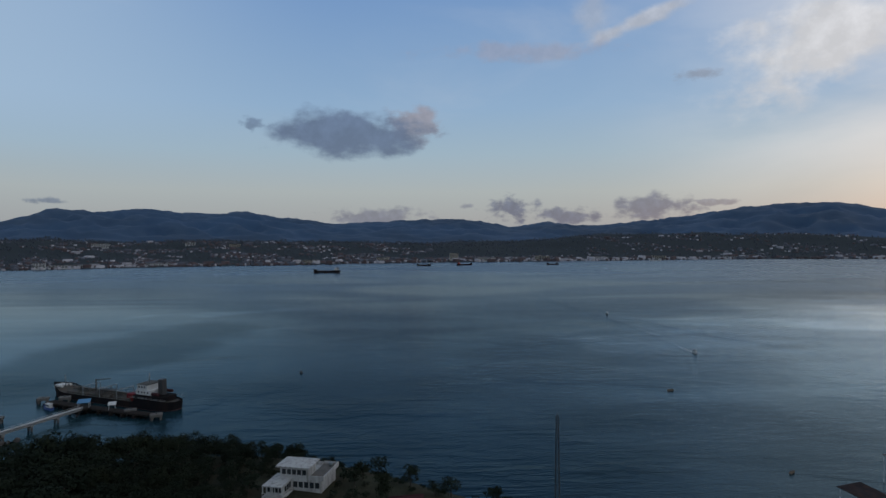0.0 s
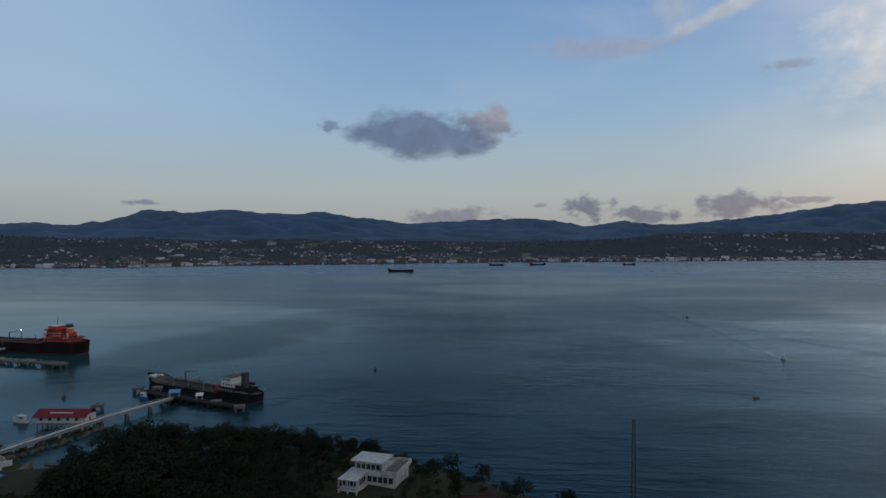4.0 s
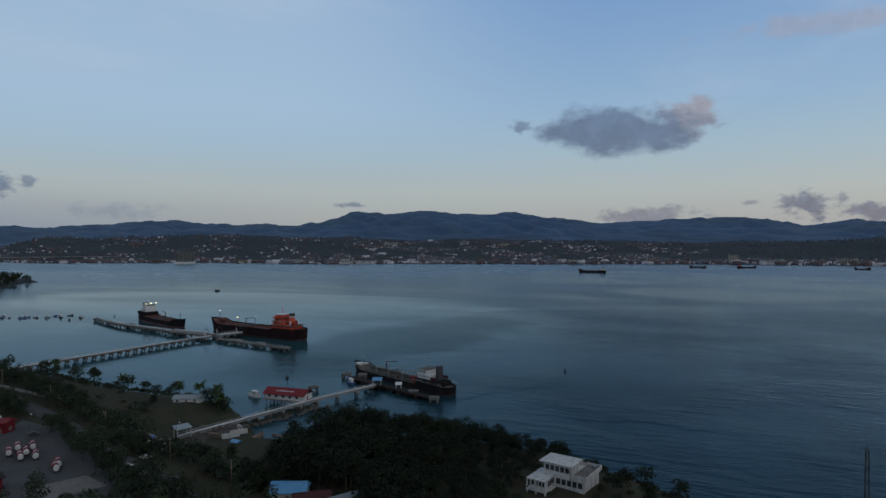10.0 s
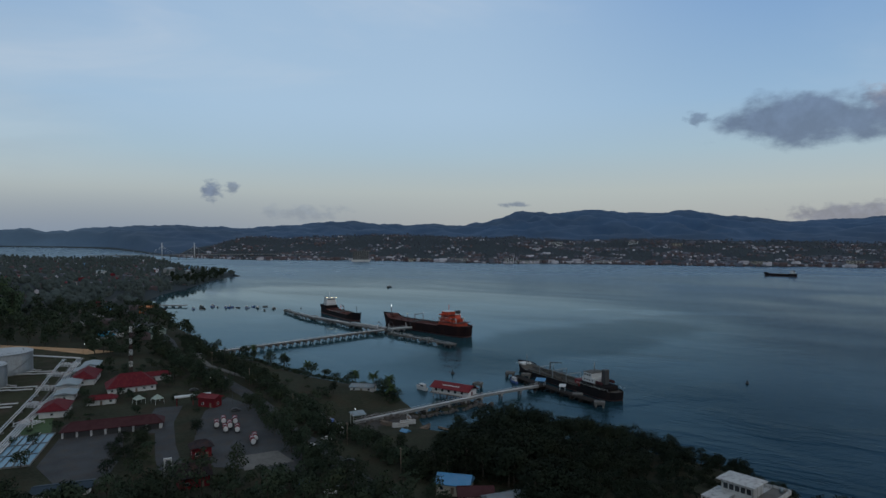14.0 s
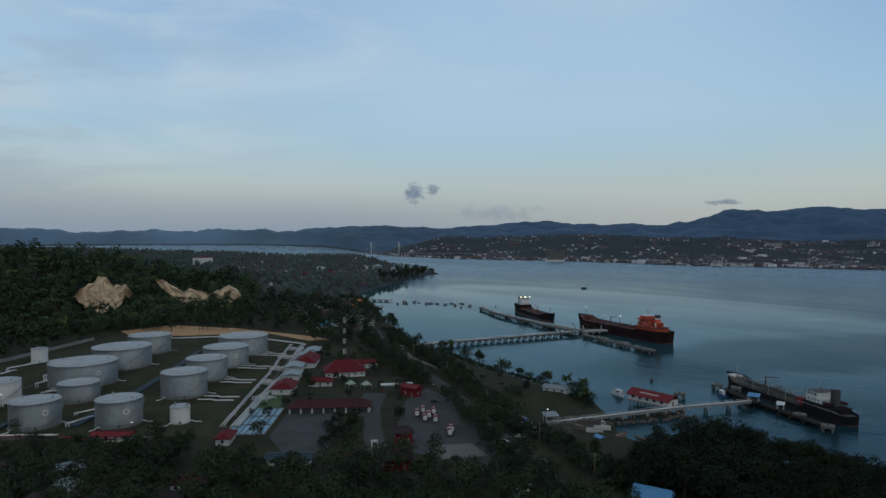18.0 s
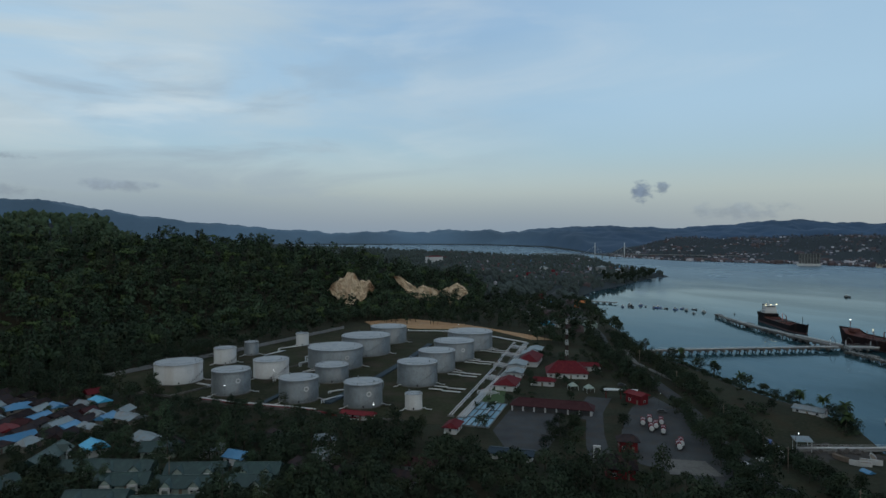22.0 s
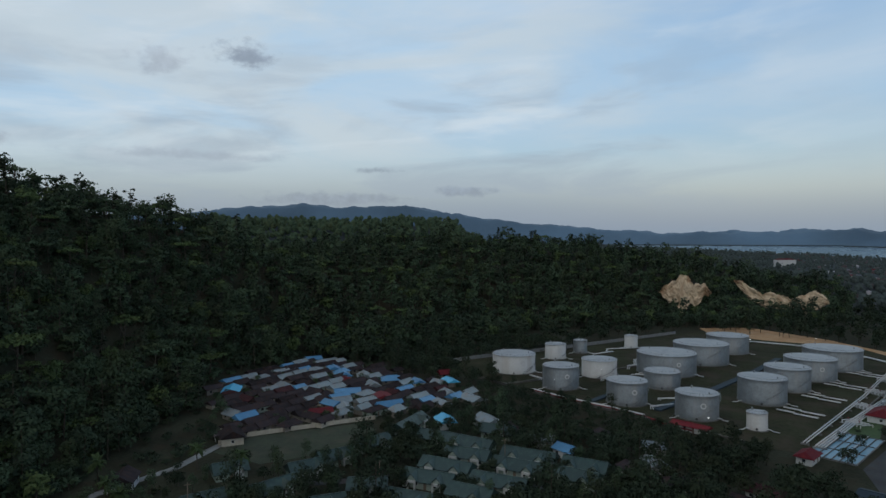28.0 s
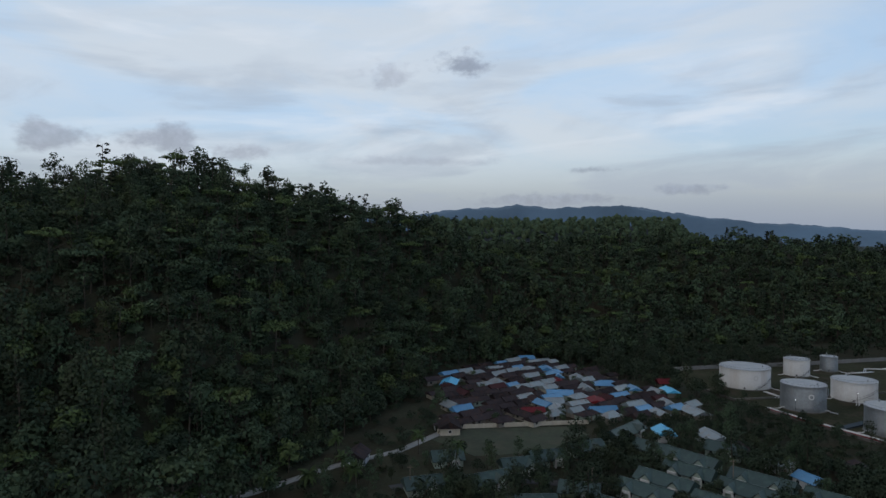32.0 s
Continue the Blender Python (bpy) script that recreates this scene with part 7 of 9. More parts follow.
root = put(-264, 113, 61, 36, 8, 3.0, 2.2, M_DULLRED, M_WHITE, "long open-fronted depot shed with a dull maroon roof", "depot buildings", True, "depot_building", False, over=0.9)
# dark panels on the solid front stand in for shade inside the bays
for i in range(7):
    bm = bmesh.new()
    box(bm, -17.3 + i * 5.0, -4.08, 0.0, -13.1 + i * 5.0, -3.9, 2.3)
    part("bay_shade_panel", bm, M_DARKSTEEL, root, "dark panel standing for the shade of an open bay between white posts")
shed(-311, 108, 150, 16, 10, 3.4, 2.4, "red-roofed store beside the pipe rack")
shed(-335, 121, 150, 10, 8, 3.2, 0.9, "grey sheet-roofed store beside the pipe rack", roofm=M_ZINCROOF, hip=False)
shed(-368, 143, 150, 23, 11, 3.8, 3.2, "red-roofed pump house beside the pipe rack")
shed(-398, 158, 150, 14, 8, 3.6, 0.8, "white flat-roofed pump house beside the pipe rack", roofm=M_ZINCROOF, hip=False)
shed(-355, 130, 150, 14, 9, 3.6, 0.8, "white flat-roofed pump shed beside the pipe rack", roofm=M_ZINCROOF, hip=False)
shed(-384, 148, 150, 12, 8, 3.6, 0.8, "white flat-roofed pump shed beside the pipe rack", roofm=M_ZINCROOF, hip=False)
shed(-187, 104, 70, 9, 7.5, 4.2, 2.8, "red-walled gatehouse with a steep grey-brown roof", wallm=M_REDPAINT, roofm=M_BROWNROOF, hip=False)
shed(-209, 119.5, 68, 6.5, 5, 4.4, 1.4, "red checkpoint building with a low grey-brown roof beside the yard", wallm=M_REDPAINT, roofm=M_BROWNROOF)
shed(-268, 158, 20, 9, 5, 4.6, 0.9, "red entrance building at the depot gate", wallm=M_REDPAINT, roofm=M_REDPAINT, hip=False)
shed(-246, 62, 150, 9, 5, 3.0, 1.2, "dull red-roofed hut beside the blue basins")
shed(-211, 75, 60, 15, 6, 2.4, 0.7, "low shed with a faded blue sheet roof", roofm=M_POOLWALL, hip=False)
shed(-272, 26, 60, 14, 4, 2.6, 0.8, "low red-roofed pipe shelter by the near bund", roofm=M_REDPAINT, hip=False)
shed(-206, 41, 60, 10, 6, 3.0, 1.4, "small maroon-roofed house among trees", roofm=M_DULLRED)
bm = bmesh.new()
root = thing("gate_canopy", pose(-276, 154, gz(-276, 154), 0, 0, 66), "white entrance canopy on posts with a red fascia", "gate")
box(bm, -8, -1.5, 4.2, 8, 1.5, 4.8)
part("canopy", bm, M_WHITE, root)
for px in (-7, 0, 7):
    bm = bmesh.new()
    box(bm, px - 0.2, -0.2, -0.3, px + 0.2, 0.2, 4.2)
    part("post", bm, M_REDPAINT, root)
root = thing("gate_pillar", pose(-204, 104.5, gz(-204, 104.5), 0, 0, 60), "white free-standing portal with an open centre", "gate")
for px in (-0.9, 0.9):
    bm = bmesh.new()
    box(bm, px - 0.3, -0.3, -0.3, px + 0.3, 0.3, 3.9)
    part("pillar", bm, M_WHITE, root)
bm = bmesh.new()
box(bm, -1.3, -0.35, 3.9, 1.3, 0.35, 4.5)
part("lintel", bm, M_WHITE, root)
for x, y in ((-298, 139), (-292, 145)):
    root = thing("tent", pose(x, y, gz(x, y)), "small pale green peaked canopy tent", "tent", "canopy tents")
    bm = bmesh.new()
    c = [bm.verts.new((sx * 2.2, sy * 2.2, 2.4)) for sx, sy in ((-1, -1), (1, -1), (1, 1), (-1, 1))]
    a = bm.verts.new((0, 0, 4.4))
    for i in range(4):
        bm.faces.new((c[i], c[(i + 1) % 4], a))
    bm.faces.new(c[::-1])
    part("cover", bm, M_MINT, root)
    for sx, sy in ((-1, -1), (1, -1), (1, 1), (-1, 1)):
        bm = bmesh.new()
        tube(bm, (sx * 2.1, sy * 2.1, -0.3), (sx * 2.1, sy * 2.1, 2.4), 0.06, 0.06, 5)
        part("pole", bm, M_WHITE, root)
    HOUSES.append((x, y, 3))


# tanker trucks and cars
def truck(x, y, rot):
    root = thing("tanker_truck", pose(x, y, gz(x, y) + 0.14, 0, 0, rot), "parked tanker truck, red cab and white and red tank", "truck", "parked tanker trucks")
    bm = bmesh.new()
    tube(bm, (-4.2, 0, 2.0), (1.7, 0, 2.0), 1.15, 1.15, 14)
    part("tank", bm, M_WHITE, root)
    bm = bmesh.new()
    tube(bm, (-3.0, 0, 2.0), (0.6, 0, 2.0), 1.18, 1.18, 14)
    part("tank_band", bm, M_REDPAINT, root, "red band round the tank")
    bm = bmesh.new()
    box(bm, 2.0, -1.15, 0.7, 3.9, 1.15, 3.0)
    bmesh.ops.bevel(bm, geom=bm.edges[:], offset=0.15, segments=1, affect="EDGES")
    cab = part("cab", bm, M_REDPAINT, root)
    bm = bmesh.new()
    box(bm, 3.86, -1.0, 1.8, 3.95, 1.0, 2.7)
    part("windscreen", bm, M_GLASS, cab)
    bm = bmesh.new()
    box(bm, -4.2, -0.5, 0.6, 3.6, 0.5, 0.9)
    part("chassis", bm, M_DARKSTEEL, root)
    for wx in (-3.3, -2.2, 3.0):
        for s in (-1, 1):
            bm = bmesh.new()
            tube(bm, (wx, s * 0.75, 0.5), (wx, s * 1.1, 0.5), 0.5, 0.5, 12)
            part("wheel", bm, M_DARKSTEEL, root)
    return root


tr = truck(-236, 142, 150)
tr.scale = (0.8, 0.8, 0.8)
for x, y, r in ((-231, 145, 150), (-228, 141, 152), (-239, 147, 150), (-224, 144, 148), (-209, 142, 150), (-206, 139, 152), (-235, 150, 150)):
    copy_thing(tr, pose(x, y, gz(x, y) + 0.14, 0, 0, r))


def car(x, y, rot, paint, label):
    root = thing("car", pose(x, y, gz(x, y) + 0.15, 0, 0, rot), label, "car", "parked cars")
    bm = bmesh.new()
    prof = [(-2.1, 0.35), (2.1, 0.35), (2.15, 0.8), (1.2, 0.95), (0.6, 1.5), (-1.3, 1.5), (-2.0, 0.95), (-2.15, 0.85)]
    a = [bm.verts.new((px, -0.85 if pz < 1.2 else -0.68, pz)) for px, pz in prof]
    b = [bm.verts.new((px, 0.85 if pz < 1.2 else 0.68, pz)) for px, pz in prof]
    bm.faces.new(a[::-1]), bm.faces.new(b)
    for i in range(8):
        bm.faces.new((a[i], a[(i + 1) % 8], b[(i + 1) % 8], b[i]))
    part("body", bm, paint, root)
    for s in (-1, 1):
        bm = bmesh.new()
        box(bm, -1.2, s * 0.78 - 0.04, 1.0, 0.7, s * 0.78 + 0.02, 1.38)
        part("side_window", bm, M_GLASS, root)
    for wx in (-1.35, 1.35):
        for s in (-1, 1):
            bm = bmesh.new()
            tube(bm, (wx, s * 0.62, 0.32), (wx, s * 0.88, 0.32), 0.32, 0.32, 12)
            part("wheel", bm, M_DARKSTEEL, root)


for i, (x, y, r) in enumerate(((-190, 162, 200), (-162, 148, 210), (-205, 182, 120), (-208, 179, 130), (-212, 184, 140), (-201, 178, 100), (-250, 160, 60), (-150, 130, 30), (-146, 126, 50), (-158, 126, 80), (-185, 150, 200), (-300, 168, 70))):
    car(x, y, r, (M_WHITE, M_DARKSTEEL, M_ZINCROOF, M_WHITE, M_BLUEPAINT)[i % 5], ("white parked car", "dark parked car", "silver parked car", "white parked van-like car", "dark blue parked car")[i % 5] + " with dark windows")


# ---- the white house on the wooded point ----
def point_house():
    z = 8.3
    root = thing("white_villa", pose(-43.9, 187, z, 0, 0, -11), "rain-streaked white flat-roofed villa of three storeys", "house")

    def storey(x0, y0, x1, y1, z0, z1, name="wall"):
        bm = bmesh.new()
        box(bm, x0, y0, z0, x1, y1, z1)
        return part(name, bm, M_VILLA, root)

    def flat_roof(x0, y0, x1, y1, zr, para=0.0):
        bm = bmesh.new()
        box(bm, x0 - 0.9, y0 - 0.9, zr, x1 + 0.9, y1 + 0.9, zr + 0.35)
        roof = part("roof", bm, M_VILLA, root, "flat white concrete roof slab with overhang")
        if para:
            for a in ((x0 - 0.9, y0 - 0.9, x1 + 0.9, y0 - 0.65), (x0 - 0.9, y1 + 0.65, x1 + 0.9, y1 + 0.9), (x0 - 0.9, y0 - 0.65, x0 - 0.65, y1 + 0.65), (x1 + 0.65, y0 - 0.65, x1 + 0.9, y1 + 0.65)):
                bm = bmesh.new()
                box(bm, a[0], a[1], zr + 0.35, a[2], a[3], zr + 0.35 + para)
                part("parapet", bm, M_VILLA, roof)

    def win_row(x0, x1, y, zz, n, h=1.4):
        for i in range(n):
            bm = bmesh.new()
            w = (x1 - x0) / n
            box(bm, x0 + w * i + 0.2, y - 0.08, zz, x0 + w * (i + 1) - 0.2, y + 0.1, zz + h)
            part("window", bm, M_GLASS, root)

    storey(-4.6, -3.2, 8.6, 8.6, -1, 5.4)
    storey(-4.4, -3.0, 4.4, 3.2, 5.4, 8.5)
    flat_roof(-4.5, -3.3, 4.4, 3.2, 8.5)
    bm = bmesh.new()
    vs = [bm.verts.new(p) for p in ((-5.4, -4.2, 8.85), (5.3, -4.2, 8.85), (5.3, 4.1, 8.85), (-5.4, 4.1, 8.85), (-2.6, 0, 9.35), (2.6, 0, 9.35))]
    for f_ in ((0, 1, 5, 4), (1, 2, 5), (2, 3, 4, 5), (3, 0, 4)):
        bm.faces.new([vs[k] for k in f_])
    part("roof_cap", bm, M_VILLA, root)
    for a in ((4.6, -3.4, 9.4, -3.15), (9.15, -3.15, 9.4, 9.2), (4.6, 8.95, 9.15, 9.2), (-4.8, 8.4, 4.6, 8.65)):
        bm = bmesh.new()
        box(bm, a[0], a[1], 5.0, a[2], a[3], 6.3)
        part("parapet", bm, M_VILLA, root)
    bm = bmesh.new()
    box(bm, 4.6, -3.15, 5.4, 9.15, 8.95, 5.55)
    part("terrace", bm, M_CONC_DARK, root, "weathered terrace floor")
    storey(-6.2, -8.6, -0.8, -3.2, -1, 5.0)
    flat_roof(-5.6, -9.6, -1.4, -1.4, 5.0)
    win_row(-4.0, 4.0, -3.0, 6.2, 5, 1.5)
    win_row(-0.4, 8.2, -3.2, 2.6, 5, 1.7)
    win_row(-5.9, -1.1, -8.6, 2.9, 4, 1.5)
    for k in range(3):
        bm = bmesh.new()
        box(bm, -0.86, -7.8 + k * 1.5, 2.9, -0.7, -6.8 + k * 1.5, 4.4)
        part("window", bm, M_GLASS, root)
    bm = bmesh.new()
    box(bm, -6.6, -10.6, 1.9, -0.2, -8.6, 2.15)
    bal = part("balcony", bm, M_VILLA, root)
    bm = bmesh.new()
    box(bm, -0.8, -8.6, 1.9, 0.2, -3.2, 2.15)
    part("balcony", bm, M_VILLA, root)
    for i in range(11):
        bm = bmesh.new()
        box(bm, -6.5 + i * 0.62, -10.55, 2.15, -6.4 + i * 0.62, -10.45, 3.1)
        part("baluster", bm, M_VILLA, bal)
    bm = bmesh.new()
    box(bm, -6.6, -10.6, 3.1, -0.2, -10.4, 3.25)
    part("handrail", bm, M_VILLA, bal)
    for px in (-6.3, -3.4, -0.5):
        bm = bmesh.new()
        box(bm, px - 0.2, -10.5, -2.0, px + 0.2, -10.1, 1.9)
        part("column", bm, M_VILLA, root)
        bm = bmesh.new()
        box(bm, px - 0.13, -10.5, 3.25, px + 0.13, -10.24, 5.0)
        part("column", bm, M_VILLA, root)
    HOUSES.append((-44, 187, 10))
    bm = bmesh.new()
    tube(bm, (7.6, 7.2, 5.5), (7.6, 7.2, 6.9), 0.6, 0.6, 12)
    part("water_tank", bm, M_ZINCROOF, root)


point_house()
put(-117.7, 151.3, 25, 10, 7, 3.0, 1.8, M_BLUEROOF, M_CREAM, "house with a bright blue roof below the wooded point", "houses below the point", z=6.8)
put(-108.5, 149.5, 40, 10, 6.5, 2.6, 1.5, M_DULLRED, M_CREAM, "house with a rusty red roof beside the blue one", "houses below the point", z=6.6)
put(-99, 151, 60, 11, 7, 2.8, 1.3, M_ZINCROOF, M_BRUSHWALL, "low house with a worn zinc roof below the point", "houses below the point", z=6.6)
put(-11, 180, 10, 9, 7, 3.2, 1.4, M_DULLRED, M_WHITE, "white house with a maroon roof edge under the trees", "houses below the point", z=5.0)
put(10, 183, 0, 6, 5, 3.4, 0.9, M_CYANROOF, M_WHITE, "small house with a pale blue roof at the shore", "houses below the point", z=3.0)
shelter(131, 194, 0.0, 10, 9, 4.6, M_BROWNROOF, "dark-roofed pavilion on posts over the water", 20, "pavilion")
shelter(153, 212, 0.0, 4, 3, 9.0, M_DARKSTEEL, "dark steel frame standing on piles in the water", 20, "pile_frame")
put(-236, 226, 30, 12, 8, 2.6, 0.9, M_ZINCROOF, M_WHITE, "shed with a pale sheet roof near the beach", "shore sheds", z=5.0)
for k, (x, y) in enumerate(((-190, 196), (-184, 203), (-178, 208), (-188, 208), (-172, 214), (-182, 196))):
    boat(x, y, 7, k * 47, M_WHITE if k % 2 else M_WOOD, "old boat hauled out on bare ground by the jetty", False).location.z = gz(x, y) + 0.45
solo("blue_tarpaulin", gable_roof(3.2, 2.6, 0.8, 0.7, 0.25), M_BLUEROOF, "bright blue tarpaulin thrown over a heap", "tarpaulin").location = (-170, 186, gz(-170, 186) - 0.4)
put(-655, 314, 50, 11, 9, 6.0, 1.6, M_ORANGE, M_ORANGE, "bright orange building by the shore", "shore buildings", z=5.5)
put(-640, 322, 50, 9, 6, 4.0, 1.2, M_BROWNROOF, M_CREAM, "cream annex with a dark roof by the shore", "shore buildings", z=5.0)
trestle("old_pier", [(-766, 366), (-736, 386), (-722, 396)], 6, 2.2, "old dark pier by the shore settlement", 9, False, 0)


# ---- settlement along the near shore, the bridge and the far town ----
def house_blocks(name, xs, ys, zs, ws, ds, hs, rots, material, label, category="houses"):
    """Many small far houses joined into one mesh: a box each with a pitched roof."""
    n = len(xs)
    base = np.array([(-.5, -.5, -1.5), (.5, -.5, -1.5), (.5, .5, -1.5), (-.5, .5, -1.5), (-.5, -.5, 1), (.5, -.5, 1), (.5, .5, 1), (-.5, .5, 1), (-.5, 0, 1.45), (.5, 0, 1.45)])
    v = np.repeat(base[None], n, 0)
    v[:, :, 2] = np.where(base[None, :, 2] < 0, -3.0, base[None, :, 2] * hs[:, None])
    v[:, :, 0] *= ws[:, None]
    v[:, :, 1] *= ds[:, None]
    c, s = np.cos(rots)[:, None], np.sin(rots)[:, None]
    X, Y = v[:, :, 0] * c - v[:, :, 1] * s + xs[:, None], v[:, :, 0] * s + v[:, :, 1] * c + ys[:, None]
    V = np.stack([X, Y, v[:, :, 2] + zs[:, None]], -1).reshape(-1, 3)
    f = np.array([(0, 1, 5, 4), (1, 2, 6, 5), (2, 3, 7, 6), (3, 0, 4, 7), (4, 5, 9, 8), (6, 7, 8, 9), (5, 6, 9, 9), (7, 4, 8, 8)])
    tri = np.array([(0, 1, 5), (0, 5, 4), (1, 2, 6), (1, 6, 5), (2, 3, 7), (2, 7, 6), (3, 0, 4), (3, 4, 7), (4, 5, 9), (4, 9, 8), (6, 7, 8), (6, 8, 9), (5, 6, 9), (7, 4, 8)])
    F = (tri[None] + (np.arange(n) * 10)[:, None, None]).reshape(-1, 3)
    return tagged(new(name, bulk_mesh(name, V, F, material)), label, category, kind="stuff")


frng = np.random.default_rng(21)


def far_town():
    n = 19000
    az = np.degrees(np.radians(frng.uniform(-40, 62, n)))
    rs = np.interp(az, FAR_SHORE[:, 0], FAR_SHORE[:, 1])
    f = frng.random(n) ** 1.1 * 840 + 6
    r = rs + f
    x, y = -np.sin(np.radians(az)) * r, np.cos(np.radians(az)) * r
    keep = (lumps(x, y, 90) + lumps(x + 900, y, 33) * 0.6 > -0.05 + f / 2400) | (f < 60)
    keep &= (az > -13) | (f < 130) | (frng.random(n) < 0.45)
    keep &= (az < 34) | (f < 90) | (frng.random(n) < 0.5)
    keep &= ~((np.abs(az + 6) < 7) & (f > 230))
    x, y, az, f = x[keep], y[keep], az[keep], f[keep]
    n = len(x)
    z = ground_z(x, y)
    big = frng.random(n) < np.where(f < 110, 0.10, 0.02)
    w = np.where(big, frng.uniform(12, 30, n), frng.uniform(5, 10, n))
    d = np.where(big, frng.uniform(8, 14, n), frng.uniform(4, 8, n))
    h = np.where(big, frng.uniform(4, 8, n), frng.uniform(2.0, 3.6, n))
    rot = np.radians(az) + frng.normal(0, 0.5, n)
    pick = frng.random(n)
    strip_ = (f < 45) & (((az > -25) & (az < -2)) | ((az > 23) & (az < 33)))
    pick = np.where(strip_, pick * 0.3, np.where(f < 90, pick * 0.8, pick + 0.02))
    for k, (lo, hi, word) in enumerate(((0, .17, "pale plastered houses"), (.17, .62, "rust-roofed houses"), (.62, 2, "grey zinc-roofed houses"))):
        m = (pick >= lo) & (pick < hi)
        house_blocks("far_town", x[m], y[m], z[m], w[m], d[m], h[m], rot[m], TOWN[k], word + " of the town across the strait", "town")


far_town()


def near_settlement():
    n = 1250
    az, r = frng.uniform(60, 82, n), 520 + 2100 * frng.random(n) ** 0.8
    x, y = -np.sin(np.radians(az)) * r, np.cos(np.radians(az)) * r
    d = line_distance(COAST, x, y, True)
    keep = inside(COAST, x, y) & (d > 14) & (lumps(x, y, 70) > -0.3) & (ground_z(x, y) < 14 + r * 0.004) & (line_distance(MAIN_ROAD, x, y) > 9) & ~inside(np.array(DEPOT), x, y)
    keep &= ~((r < 640) & (az > 66))
    keep &= (r < 900) | (frng.random(n) < 0.6)
    x, y, r = x[keep], y[keep], r[keep]
    n = len(x)
    z = ground_z(x, y)
    w, dd, h = frng.uniform(7, 13, n), frng.uniform(5, 9, n), frng.uniform(2.6, 4.5, n)
    rot = frng.uniform(0, 3.14, n)
    pick = frng.random(n)
    for lo, hi, m_, word in ((0, .09, TOWN[0], "pale houses"), (.09, .62, TOWN[1], "rust-roofed houses"), (.62, .84, TOWN[2], "grey-roofed houses"), (.84, .94, M_REDROOF, "red-roofed houses"), (.94, .97, TOWN[1], "brown-roofed houses"), (.97, 1, M_BLUEROOF, "blue-roofed houses")):
        m = (pick >= lo) & (pick < hi)
        house_blocks("shore_settlement", x[m], y[m], z[m], w[m], dd[m], h[m], rot[m], m_, word + " among trees along the bay", "settlement")


near_settlement()
fr = random.Random(5)
for az, r, w, d, h, rm, wm, label in ((77.6, 1500, 40, 16, 14, M_REDROOF, M_WHITE, "white multi-storey building with a red roof far along the bay"), (73.5, 1250, 34, 14, 6, M_REDROOF, M_CREAM, "long red-roofed hall far along the bay"),
                                      (70.0, 1180, 44, 18, 6, M_REDROOF, M_CREAM, "large red-roofed hall in the settlement"), (67.6, 1500, 30, 14, 8, M_ZINCROOF, M_WHITE, "pale hall in the settlement"),
                                      (62.6, 1420, 34, 12, 14, M_ZINCROOF, M_CONCRETE, "unfinished concrete building on the headland"), (61.0, 1380, 26, 12, 10, M_ZINCROOF, M_CONCRETE, "concrete building on the headland"),
                                      (66.8, 560, 14, 9, 4, M_ZINCROOF, M_WHITE, "white house with a grey roof by the coast road"), (67.6, 545, 16, 8, 4, M_CYANROOF, M_WHITE, "long house with a blue roof by the coast road"),
                                      (66.2, 600, 12, 8, 4, M_REDROOF, M_CREAM, "red-roofed house by the coast road"), (65.2, 585, 10, 7, 4, M_ZINCROOF, M_CREAM, "grey-roofed house by the coast road"),
                                      (64.4, 540, 14, 8, 4, M_GREENROOF, M_MINT, "green-roofed house near the water"), (63.6, 560, 12, 8, 4, M_MINT, M_MINT, "pale green house at the water's edge")):
    a = math.radians(az)
    house(-math.sin(a) * r, math.cos(a) * r, fr.uniform(0, 180), w, d, h, 2.5, rm, wm, label, "buildings along the bay", True, "bay_building", True, None, False, max(3, w // 5))


def slab_building(x, y, rot, w, d, floors, label, m=M_WHITE, podium=None):
    """A long multi-storey building with window bands, floor edges and a roof slab."""
    root = thing("waterfront_building", pose(x, y, max(gz(x, y), 0.5), 0, 0, rot), label, "building", "waterfront buildings")
    bm = bmesh.new()
    box(bm, -w / 2, -d / 2, -3, w / 2, d / 2, floors * 3.6)
    part("wall", bm, m, root)
    for k in range(floors):
        bm = bmesh.new()
        box(bm, -w / 2 - 0.5, -d / 2 - 0.5, k * 3.6 + 3.2, w / 2 + 0.5, d / 2 + 0.5, k * 3.6 + 3.65)
        part("floor_edge", bm, M_CONC_DARK, root)
        nb = max(4, int(w / 7))
        for i in range(nb):
            bm = bmesh.new()
            box(bm, -w / 2 + w * i / nb + 0.8, -d / 2 - 0.12, k * 3.6 + 1.0, -w / 2 + w * (i + 1) / nb - 0.8, -d / 2 + 0.1, k * 3.6 + 2.8)
            part("window", bm, M_GLASS, root)
    if podium:
        bm = bmesh.new()
        box(bm, -w / 2 - 4, -d / 2 - podium, -3, w / 2 + 4, -d / 2, 6)
        part("podium", bm, M_WHITE, root)
    return root


slab_building(-1575, 1500, 43, 54, 20, 10, "tall grey hotel block with a pale podium on the far waterfront", M_CONCRETE, 14)
